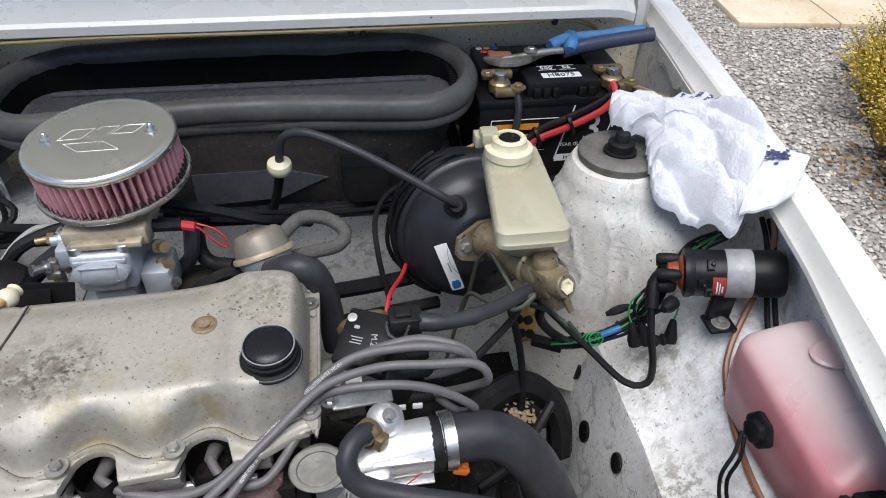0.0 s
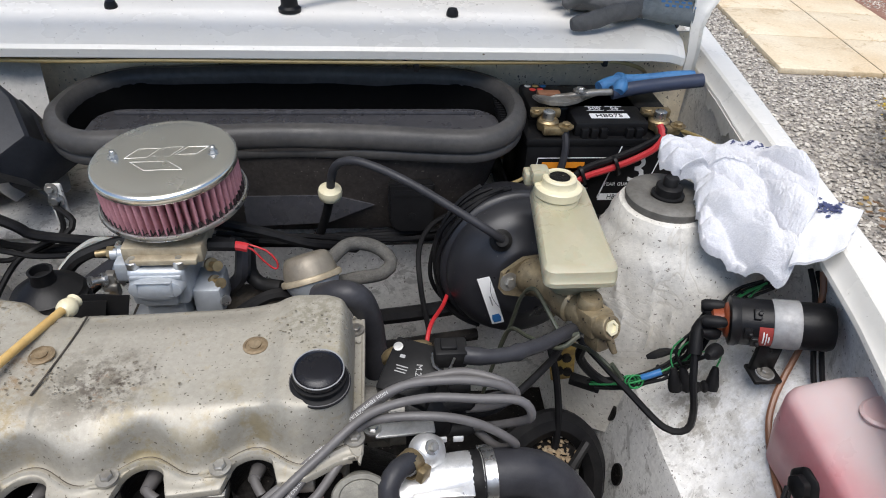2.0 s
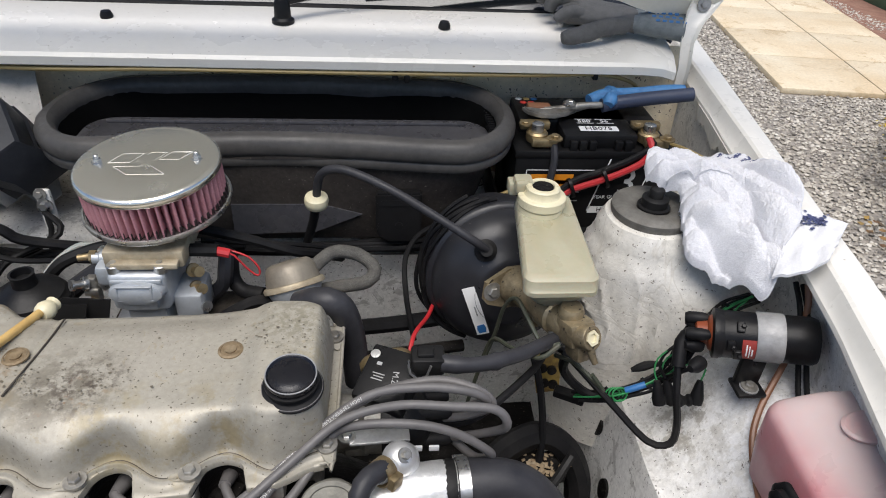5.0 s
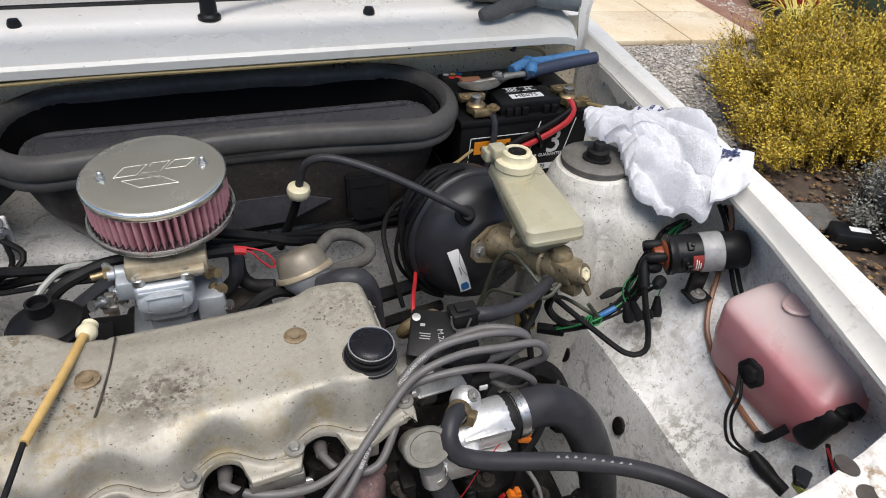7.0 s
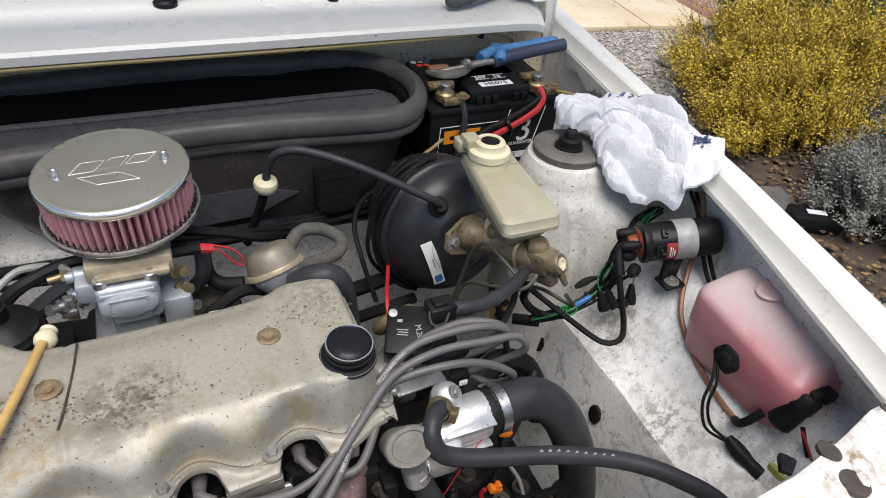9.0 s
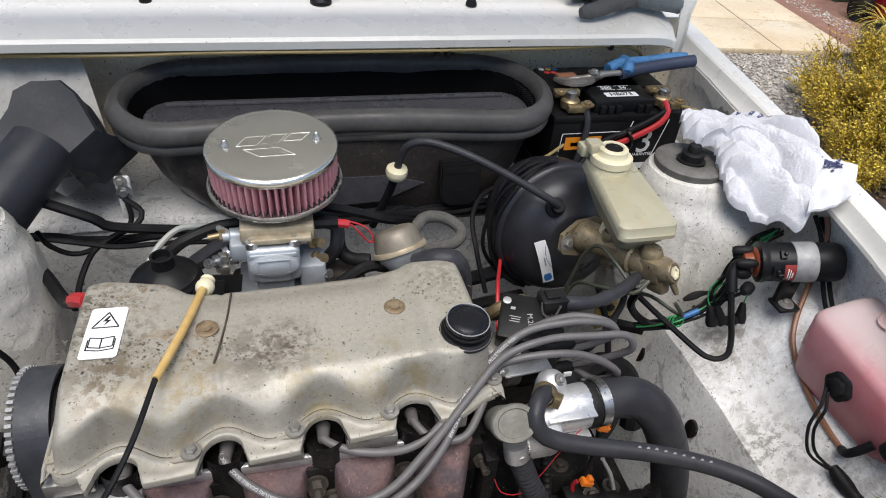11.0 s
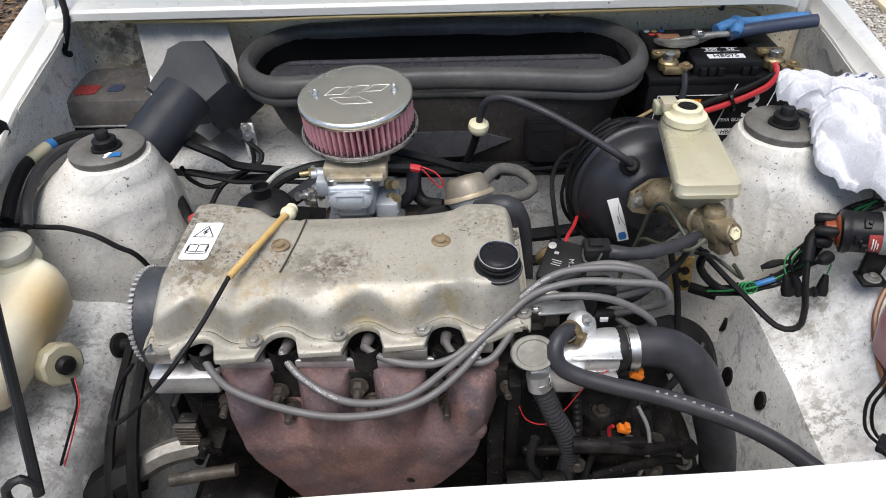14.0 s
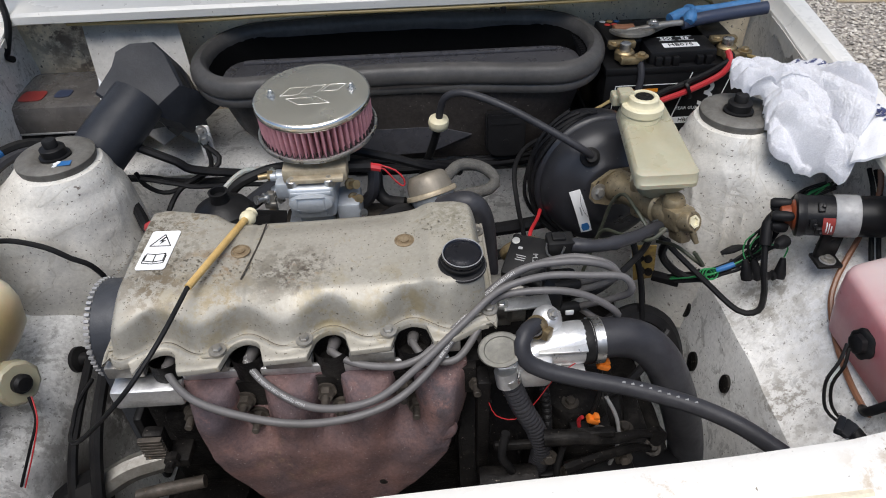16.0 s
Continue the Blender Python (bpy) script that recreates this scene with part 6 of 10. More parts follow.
def strip(name, a_, c_, w, mat):
    b = B()
    d = Vector((c_[0] - a_[0], c_[1] - a_[1]))
    nn = Vector((-d.y, d.x)).normalized() * w / 2
    plate(b, [(a_[0] - 0.545 - nn.x, a_[1] - 0.735 - nn.y), (c_[0] - 0.545 - nn.x, c_[1] - 0.735 - nn.y), (c_[0] - 0.545 + nn.x, c_[1] - 0.735 + nn.y), (a_[0] - 0.545 + nn.x, a_[1] - 0.735 + nn.y)], 0.0006, FT)
    return part(name, b, mat, case, smooth=0)


strip("white_line", (0.432, 0.779), (0.556, 0.779), 0.0014, PAPER)
strip("white_line", (0.432, 0.779), (0.428, 0.70), 0.0014, PAPER)
strip("white_slash", (0.572, 0.800), (0.547, 0.700), 0.0022, PAPER)
strip("white_slash", (0.648, 0.800), (0.622, 0.690), 0.0018, PAPER)
strip("white_band", (0.548, 0.702), (0.621, 0.702), 0.013, PAPER)
strip("orange_panel", (0.440, 0.758), (0.513, 0.758), 0.026, ORANGEINK)
strip("brand_bar", (0.452, 0.756), (0.503, 0.756), 0.008, INK)
strip("white_line", (0.496, 0.737), (0.527, 0.737), 0.001, PAPER)
strip("white_line", (0.496, 0.720), (0.527, 0.720), 0.001, PAPER)
write("3", 0.074, front(0.608, 0.754), PAPER, case)
write("YEAR GUARANTEE", 0.0092, front(0.592, 0.727), PAPER, case)
write("HB075", 0.012, front(0.580, 0.702) @ Matrix.Translation((0, 0, 0.0008)), INK, case)
write("12V", 0.013, front(0.511, 0.7285), PAPER, case)
TT = plane_matrix((0.552, 0.335, 0.8385), (1, 0, 0), (0, 1, 0))
b = B()
plate(b, rounded(0.066, 0.018, 0.001), 0.0005, plane_matrix((0.553, 0.300, 0.8385), (1, 0, 0), (0, 1, 0)))
part("top_label", b, PAPER, case, "white paper label")
write("HB075", 0.017, plane_matrix((0.553, 0.300, 0.8392), (1, 0, 0), (0, 1, 0)), INK, case)
for x, tx in ((0.535, "500"), (0.570, "56")):
    write(tx, 0.015, plane_matrix((x, 0.330, 0.8387), (1, 0, 0), (0, 1, 0)), PAPER, case)
    for dy in (-0.008, 0.008):
        b = B()
        plate(b, [(-0.015, -0.0005), (0.015, -0.0005), (0.015, 0.0005), (-0.015, 0.0005)], 0.0004, plane_matrix((x, 0.330 + dy, 0.8385), (1, 0, 0), (0, 1, 0)))
        part("frame_line", b, PAPER, case, smooth=0)
for k, col in enumerate((PAPER, REDINK, YELLOW, REDINK, BLUEWIRE)):
    b = B()
    lathe(b, [(0.006, 0), (0.006, 0.0006)], Matrix.Translation((0.438 + 0.014 * (k // 2) + 0.006 * (k % 2), 0.425 - 0.016 * (k % 2), 0.8385)), 16)
    part("hazard_dot", b, col, case)

grips = thing("slip_joint_pliers", "steel adjustable pliers with taped blue handles lying across the battery", "pliers", (0.56, 0.345, 0.842))
b = B()
plate(b, [(0.428, 0.346), (0.436, 0.327), (0.455, 0.314), (0.480, 0.312), (0.502, 0.322), (0.520, 0.342), (0.540, 0.356), (0.562, 0.360), (0.562, 0.370), (0.536, 0.368), (0.512, 0.360), (0.494, 0.346), (0.478, 0.332), (0.460, 0.331), (0.446, 0.338)], 0.009, Matrix.Translation((0, 0, 0.8495)))
bmesh.ops.bevel(b, geom=list(b.edges), offset=0.002, segments=2, affect="EDGES")
part("jaw", b, DIRTYALU, grips, "worn steel hooked jaw")
b = B()
tube(b, [(0.450, 0.352, 0.849), (0.475, 0.345, 0.852), (0.505, 0.335, 0.861), (0.54, 0.338, 0.864), (0.57, 0.342, 0.863)], 0.0058, 10)
part("jaw", b, DIRTYALU, grips)
b = B()
box(b, (0.440, 0.345, 0.846), (0.480, 0.365, 0.858), 0.003)
part("serrated_jaw", b, BROWNTUBE, grips, "rusty serrated jaw")
bolt(grips, (0.508, 0.338, 0.867), (0, 0, 1), 0.007, 0.006, STEEL)
b = B()
tube(b, [(0.548, 0.362, 0.862), (0.58, 0.372, 0.868), (0.64, 0.374, 0.874), (0.715, 0.366, 0.880)], 0.011, 12, radius=lambda t: 1.0 + 0.15 * math.sin(9 * t))
g1 = part("handle", b, BLUEGRIP, grips, "blue taped handle")
b = B()
tube(b, [(0.565, 0.342, 0.862), (0.60, 0.345, 0.868), (0.66, 0.352, 0.873), (0.725, 0.353, 0.880)], 0.012, 12)
part("handle", b, GREYGRIP, grips, "dark rubber handle")
b = B()
tube(b, [(0.572, 0.330, 0.868), (0.580, 0.345, 0.877), (0.590, 0.365, 0.878), (0.588, 0.380, 0.870)], 0.011, 10, radius=lambda t: 0.8 + 0.4 * math.sin(8 * t))
part("tape_wrap", b, BLUEGRIP, grips)

# ---- strut mounts ----
for side, x, y, z in TOWERS:
    mt = thing("strut_mount", "grey steel strut mount plate with a black nut" + (" and blue dab" if side < 0 else ""), "strut mount", (x, y, z - 0.004), group="strut mounts")
    b = B()
    lathe(b, [(0.050, -0.010), (0.0565, -0.008), (0.0585, -0.001), (0.0580, 0.004), (0.0545, 0.0065), (0.046, 0.0085), (0.036, 0.0085), (0.027, 0.006), (0.021, -0.001), (0.010, -0.002)], Matrix.Translation((x, y, z)), 52)
    disc = part("plate", b, MOUNT, mt, "weathered grey disc")
    b = B()
    lathe(b, [(0.023, 0.0), (0.023, 0.006), (0.0185, 0.007), (0.0185, 0.018), (0.016, 0.020)], Matrix.Translation((x, y, z)), 24)
    part("nut", b, RUBBER, mt, "black domed nut")
    b = B()
    lathe(b, [(0.0105, 0.018), (0.0105, 0.030), (0.009, 0.032)], Matrix.Translation((x, y, z)), 18)
    part("stud_end", b, RUBBER, mt)
    b = B()
    rr = random.Random(3)
    for _ in range(14):
        a, d = rr.uniform(-1.05, -0.65), rr.uniform(0.040, 0.051)
        px, py = x + d * math.cos(a) * (1 if side > 0 else 0.6), y + d * math.sin(a)
        r0 = rr.uniform(0.002, 0.005)
        b.faces.new([b.verts.new((px + r0 * rr.uniform(0.6, 1.2) * math.cos(t), py + r0 * rr.uniform(0.5, 1.1) * math.sin(t), z + 0.0084 + 0.0001 * _)) for t in (0, 1, 2, 3, 4, 5)])
    part("paint_chips", b, PAPER, disc, "flakes of white paint", smooth=0)
    if side < 0:
        b = B()
        plate(b, [(-0.008, -0.007), (0.010, -0.004), (0.009, 0.008), (-0.006, 0.007)], 0.0006, Matrix.Translation((x + 0.028, y - 0.034, z + 0.0088)))
        part("blue_dab", b, BLUEWIRE, disc)

# ---- ignition coil ----
coil = thing("ignition_coil", "black ignition coil in a worn grey clamp band", "ignition coil", (0.655, -0.13, 0.70))
CA, CB = Vector((0.600, -0.108, 0.752)), Vector((0.715, -0.150, 0.772))
CD = (CB - CA).normalized()
CM = axis_matrix(CA, CD)
b = B()
lathe(b, [(0.010, -0.018), (0.013, -0.016), (0.015, -0.004), (0.021, -0.002), (0.0245, 0.003), (0.0245, 0.010)], CM, 32)
part("tower", b, surf("orange_brown_cap", (0.22, 0.05, 0.018), 0.45), coil, "orange-brown cap")
b = B()
lathe(b, [(0.0262, 0.001), (0.0285, 0.002), (0.0292, 0.005), (0.0292, 0.112), (0.027, 0.118), (0.022, 0.119)], CM, 40)
can = part("can", b, BLACK, coil, "black steel can")
b = B()
lathe(b, [(0.0298, 0.050), (0.0305, 0.051), (0.0305, 0.080), (0.0298, 0.081)], CM, 40)
part("clamp_band", b, GREYBAND, coil, "worn grey clamp band")
b = B()
rows = []
face = CM.inverted() @ Vector((0.0, -0.75, 1.2))
mid = math.atan2(face.y, face.x)
low = 1 if (CM @ Vector((math.cos(mid + 0.3), math.sin(mid + 0.3), 0))).z < (CM @ Vector((math.cos(mid - 0.3), math.sin(mid - 0.3), 0))).z else -1
for k in range(10):
    a = mid + low * (0.05 + 1.05 * k / 9)
    rows.append([CM @ Vector((0.0296 * math.cos(a), 0.0296 * math.sin(a), h)) for h in (0.034, 0.042, 0.0495)])
sheet(b, rows, 0.0004, (0, -0.5, 0.5))
part("red_label", b, surf("worn_red_label", (0.36, 0.04, 0.03), 0.5, second=(0.20, 0.04, 0.035), scale=90, cover=0.5, spots=(0.5, 0.4, 0.38), sscale=150, scover=0.34), can, "small worn red label")
for h0, h1, a0, a1 in ((0.0385, 0.0400, 0.25, 0.85), (0.0418, 0.0430, 0.30, 0.95), (0.0446, 0.0462, 0.45, 0.80)):
    b = B()
    sheet(b, [[CM @ Vector((0.0301 * math.cos(mid + low * a), 0.0301 * math.sin(mid + low * a), h)) for h in (h0, h1)] for a in (a0 + (a1 - a0) * k / 6 for k in range(7))], 0.0003, (0, -0.5, 0.5))
    part("label_bar", b, PAPER, can, smooth=0)
b = B()
lathe(b, [(0.0292, 0.002), (0.0310, 0.003), (0.0312, 0.009), (0.0300, 0.011), (0.0300, 0.013), (0.0294, 0.014)], CM, 40)
part("crimp_collar", b, BLACK, can, "rolled black crimp collar")
for a0, h0 in ((-0.45, 0.030), (0.35, 0.020), (0.75, 0.028)):
    a = mid + low * a0
    b = B()
    box(b, (-0.006, -0.007, -0.002), (0.003, 0.007, 0.0035), 0.0015, CM @ Matrix.Rotation(a, 4, "Z") @ Matrix.Translation((0.030, 0, h0)) @ Matrix.Rotation(radians(90), 4, "Y"))
    lathe(b, [(0.003, 0.0), (0.003, 0.006), (0.002, 0.007)], CM @ Matrix.Rotation(a, 4, "Z") @ Matrix.Translation((0.030, 0, h0 + 0.004)) @ Matrix.Rotation(radians(90), 4, "Y"), 6)
    part("bracket_tab", b, BLACK, can, "folded bracket tab")
for dx, dy in ((0.012, 0.012), (-0.015, 0.008), (0.004, -0.016)):
    b = B()
    lathe(b, [(0.0055, -0.030), (0.0078, -0.026), (0.0078, -0.012), (0.0065, -0.004), (0.004, 0.002)], CM @ Matrix.Translation((dx, dy, 0)), 14)
    part("spade_boot", b, RUBBER, coil)
b = B()
tube(b, [(0.600, -0.108, 0.752), (0.580, -0.103, 0.748), (0.566, -0.110, 0.738), (0.560, -0.130, 0.715)], 0.0085, 12)
part("lead_boot", b, RUBBER, coil, "right-angled rubber boot")
b = B()
box(b, (0.628, -0.166, 0.694), (0.664, -0.134, 0.700), 0.002)
box(b, (0.630, -0.146, 0.698), (0.662, -0.138, 0.745), 0.002)
part("foot", b, BLACK, coil, "black bracket foot")
b = B()
lathe(b, [(0.0115, 0), (0.0115, 0.0016), (0.009, 0.002)], Matrix.Translation((0.646, -0.153, 0.700)), 20)
part("washer", b, GREYBAND, coil)
bolt(coil, (0.646, -0.153, 0.702), (0.0, 0, 1), 0.006, 0.006, DIRTYALU)
# ---- towel ----
towel = thing("towel", "crumpled white terry towel with navy stripes on the inner wing", "towel", (0.67, 0.02, 0.80))
APEX = Vector((0.700, 0.128))
EDGE = [(0.562, 0.108, 0.866), (0.585, 0.138, 0.868), (0.638, 0.128, 0.872), (0.692, 0.140, 0.880), (0.722, 0.108, 0.884), (0.731, 0.060, 0.880), (0.724, -0.012, 0.880), (0.690, -0.060, 0.872), (0.668, -0.092, 0.840), (0.652, -0.112, 0.800), (0.638, -0.086, 0.806), (0.617, -0.052, 0.802), (0.589, -0.036, 0.812), (0.590, 0.010, 0.832), (0.600, 0.062, 0.850), (0.572, 0.078, 0.856)]
NA, NR = 360, 110
hub = Vector((0.668, 0.040, 0.866))


def round_edge(t):
    """A place on the towel's outline, t from 0 to 1."""
    k = int(t * len(EDGE)) % len(EDGE)
    f_ = t * len(EDGE) - int(t * len(EDGE))
    a_, b_, c_, d_ = (Vector(EDGE[(k + i) % len(EDGE)]) for i in (-1, 0, 1, 2))
    return 0.5 * (2 * b_ + (c_ - a_) * f_ + (2 * a_ - 5 * b_ + 4 * c_ - d_) * f_ ** 2 + (3 * b_ - a_ - 3 * c_ + d_) * f_ ** 3)


def cloth_point(t, r):
    e = round_edge(t)
    p = hub.lerp(e, r)
    q = Vector((p.x, p.y)) - APEX
    ang, far = math.atan2(q.y, q.x), q.length
    w1 = noise.noise(Vector((p.x * 14, p.y * 14, 3)))
    s_ = 0.96 * (p.x - 0.60) + 0.27 * (p.y - 0.07) + 0.009 * w1 + 0.02 * (far - 0.12)
    ridge = interp(s_, (-0.045, -0.025, -0.012, 0.004, 0.020, 0.030, 0.044, 0.056, 0.066, 0.073, 0.090, 0.105, 0.125), (0.0, 0.45, 0.10, 0.55, 0.62, 0.15, 0.62, 0.95, 0.85, 0.05, 0.38, 0.30, 0.36))
    crump = 1 - 2.4 * abs(noise.noise(Vector((p.x * 26, p.y * 15, 6.3))))
    ridge2 = max(0.0, crump)
    grow = smooth01(far, 0.02, 0.10)
    left = smooth01(0.64 - p.x, 0.0, 0.05)
    along = p.y + 0.45 * (p.x - 0.62)
    run = (p.x - 0.30 * (p.y - 0.10) * -1 - 0.565) / 0.041 + 0.30 * noise.noise(Vector((p.x * 7, p.y * 7, 7.7))) + 0.25 * math.sin(along * 22)
    k_ = math.floor(run)
    pleat = (1 - (2 * (run - k_) - 1) ** 2) ** 0.55 * (0.65 + 0.35 * math.sin(2.3 * k_ + 1))
    cross = abs(math.sin(math.pi * (p.y / 0.021 + 2.2 * noise.noise(Vector((p.x * 16, p.y * 10, 2.2)))))) ** 0.6
    dz = (0.014 * ridge + 0.034 * pleat) * grow * (1 - 0.6 * left) + 0.006 * ridge2 ** 2 + left * 0.015 * cross
    lift = 0.010 * (1 - r ** 3)
    fuzz = 0.0011 * noise.noise(p * 300) + 0.0014 * noise.noise(p * 700 + Vector((5, 0, 0)))
    side = (0.012 * (ridge - 0.5)) * grow * r
    return p + Vector((side * -q.y / max(far, 0.02), side * q.x / max(far, 0.02), dz * (1 - 0.35 * r ** 8) + lift - 0.006 + fuzz + 0.004 * noise.noise(p * 60) + 0.004 * (0.4 - abs(noise.noise(Vector((p.x * 44 + 3, p.y * 30, 1.5)))))))


b = B()
rings = [[b.verts.new(cloth_point(k / NA, max(0.02, j / NR))) for k in range(NA)] for j in range(NR + 1)]
b.faces.new(rings[0])

for j in range(NR):
    for k in range(NA):
        f_ = b.faces.new((rings[j][k], rings[j][(k + 1) % NA], rings[j + 1][(k + 1) % NA], rings[j + 1][k]))
        c = f_.calc_center_median()
        d = (c.x - 0.672) * 0.55 + (0.135 - c.y) * 0.83
        if c.y > 0.095 - 0.9 * (c.x - 0.70) and c.x > 0.675 and 0.004 < d % 0.016 < 0.011 and j > NR * 0.60 and abs(noise.noise(c * 260)) < 0.35:
            f_.material_index = 1
hem = [b.verts.new(v.co + Vector((0, 0, -0.012))) for v in rings[-1]]
for k in range(NA):
    b.faces.new((rings[-1][k], rings[-1][(k + 1) % NA], hem[(k + 1) % NA], hem[k]))
cloth = part("cloth", b, TERRY, towel, smooth=180)
cloth.data.materials.append(NAVY)
# smooth turned-back end lying on the rail
b = B()
rows = []
for i in range(41):
    u = i / 40
    row = []
    for j in range(31):
        v = j / 30
        p = Vector((0.715, -0.018, 0.876)).lerp(Vector((0.752, -0.066, 0.884)), u).lerp(Vector((0.648, -0.112, 0.838)).lerp(Vector((0.700, -0.122, 0.872)), u), v)
        p += Vector((0.0, -0.006 * math.sin(math.pi * u) * v, 0.012 * math.sin(math.pi * (0.1 + 0.8 * v)) * (1 - 0.5 * u) + 0.004 * noise.noise(Vector((u * 4, v * 4, 8))) + 0.0007 * noise.noise(Vector((u * 60, v * 60, 3)))))
        p += Vector((0.002 * noise.noise(Vector((v * 9, 0, 1))), 0, 0)) * (u > 0.97)
        row.append(p)
    rows.append(row)
sheet(b, rows, 0.004, (0, 0, -1))
turned = part("turned_end", b, surf("white_flat_weave", (0.70, 0.70, 0.72), 0.9, grain=0.08, gscale=400, bump=0.4, bscale=500), towel, "smooth white woven hem end")
b = B()
rr = random.Random(8)
for _ in range(70):
    u, v = rr.uniform(0.12, 0.62), rr.gauss(0.20, 0.06)
    p = rows[int(u * 40)][max(0, min(30, int(v * 30)))] + Vector((0, 0, 0.0016))
    r0, a0 = rr.uniform(0.0010, 0.0024), rr.uniform(0, 3)
    b.faces.new([b.verts.new(p + Vector((r0 * 1.8 * math.cos(t) * math.cos(a0) - r0 * math.sin(t) * math.sin(a0), r0 * 1.8 * math.cos(t) * math.sin(a0) + r0 * math.sin(t) * math.cos(a0), 0.00001 * _))) for t in (0, 1, 2, 3, 4, 5)])
tagged(part("woven_mark", b, NAVY, turned, "frayed navy woven mark", smooth=0), kind="stuff")

# ---- washer bottle ----
wash = thing("washer_bottle", "translucent washer bottle half full of pink fluid", "washer bottle", (0.64, -0.33, 0.621))


def bottle_ring(z, x0, x1, y0, y1, r):
    out = []
    for cx, cy, a0 in ((x1 - r, y1 - r, 0), (x0 + r, y1 - r, 90), (x0 + r, y0 + r, 180), (x1 - r, y0 + r, 270)):
        for k in range(7):
            a = radians(a0 + 15 * k)
            out.append((cx + r * math.cos(a), cy + r * math.sin(a), z + 0.10 * (cy + 0.3) * (z > 0.7)))
    return out


b = B()
loft(b, [bottle_ring(0.628, 0.650, 0.725, -0.372, -0.245, 0.018), bottle_ring(0.634, 0.632, 0.732, -0.392, -0.230, 0.024), bottle_ring(0.650, 0.621, 0.736, -0.405, -0.221, 0.026), bottle_ring(0.700, 0.616, 0.738, -0.414, -0.216, 0.024), bottle_ring(0.735, 0.616, 0.738, -0.415, -0.216, 0.022),
         bottle_ring(0.743, 0.6185, 0.737, -0.413, -0.217, 0.022), bottle_ring(0.748, 0.624, 0.736, -0.410, -0.219, 0.022), bottle_ring(0.766, 0.655, 0.732, -0.402, -0.226, 0.022), bottle_ring(0.771, 0.663, 0.729, -0.396, -0.231, 0.020), bottle_ring(0.774, 0.672, 0.724, -0.386, -0.240, 0.018), bottle_ring(0.776, 0.685, 0.714, -0.36, -0.262, 0.012)])
top = part("bottle", b, BOTTLE, wash, "translucent bottle, pink where the fluid stands", smooth=38)
b = B()
lathe(b, [(0.020, 0), (0.021, 0.004), (0.0185, 0.006), (0.0165, 0.0055), (0.004, 0.006)], axis_matrix((0.688, -0.283, 0.777), (-0.12, 0.0, 1)), 28, sy=1.35)
wc = part("cap", b, FROST, wash, "flat moulded filler cap")
b = B()
tube(b, [(0.688, -0.306, 0.780), (0.690, -0.326, 0.777), (0.690, -0.342, 0.774)], 0.0035, 8, radius=lambda t: 1.3 - 0.5 * math.sin(math.pi * t))
lathe(b, [(0.006, 0), (0.006, 0.004)], Matrix.Translation((0.690, -0.345, 0.772)), 12)
part("strap", b, FROST, wc)
b = B()
tube(b, [(0.690, -0.348, 0.7735), (0.692, -0.380, 0.7715), (0.690, -0.402, 0.763), (0.688, -0.4155, 0.735)], 0.0014, 6)
part("mould_seam", b, PINK, top)
b = B()
lathe(b, [(0.020, -0.004), (0.020, 0.003), (0.018, 0.005), (0.013, 0.006), (0.012, 0.013), (0.008, 0.015)], axis_matrix((0.614, -0.310, 0.698), (-1, -0.10, 0.15)), 28, shape=lambda a, z: 1 + (0.06 * math.cos(6 * a) if z > 0.002 else 0))
part("grommet", b, RUBBER, wash, "black rubber sensor grommet")
b = B()
lathe(b, [(0.015, 0), (0.018, 0.004), (0.018, 0.022), (0.0165, 0.024), (0.0165, 0.056), (0.013, 0.060), (0.008, 0.062)], axis_matrix((0.645, -0.412, 0.727), (-0.42, 0.10, -0.9)), 24)
box(b, (0.636, -0.424, 0.716), (0.660, -0.404, 0.736), 0.004)
part("pump", b, RUBBER, wash, "black pump motor")
b = B()
box(b, (0.650, -0.430, 0.722), (0.668, -0.412, 0.738), 0.003)
part("pump_plug", b, BLACK, wash)
b = B()
tube(b, [(0.617, -0.385, 0.672), (0.606, -0.380, 0.655), (0.604, -0.372, 0.64), (0.612, -0.36, 0.63)], 0.006, 10)
part("outlet_elbow", b, RUBBER, wash)
bracket = thing("bottle_bracket", "white steel shelf bracket under the washer bottle", "bracket", (0.65, -0.33, 0.606))
b = B()
box(b, (0.625, -0.40, 0.640), (0.70, -0.29, 0.654), 0.003)
part("shelf", b, BAY, bracket)
# ---- distributor, leads, thermostat housing, hoses ----
dist = thing("distributor", "distributor with a black cap and module on the engine's end", "distributor", (0.20, -0.20, 0.66))
b = B()
DX = axis_matrix((0.128, -0.195, 0.705), (1, 0.02, 0.02))
lathe(b, [(0.040, 0), (0.040, 0.010), (0.032, 0.014), (0.030, 0.040), (0.036, 0.046), (0.036, 0.066)], DX, 36)
box(b, (-0.012, -0.048, 0.02), (0.012, -0.02, 0.05), 0.004, DX)
part("housing", b, DIRTYALU, dist, "cast aluminium housing")
b = B()
lathe(b, [(0.039, 0.064), (0.040, 0.070), (0.038, 0.092), (0.030, 0.112), (0.024, 0.116)], DX, 36)
dcap = part("cap", b, BLACK, dist, "black moulded cap")
for k in range(5):
    a = 2 * math.pi * k / 4 + 0.5
    r = 0.024 if k < 4 else 0.0
    b = B()
    lathe(b, [(0.0085, 0.10), (0.0085, 0.136), (0.006, 0.142)], DX @ Matrix.Translation((r * math.cos(a), r * math.sin(a), 0)), 14)
    part("terminal_boot", b, RUBBER, dcap)
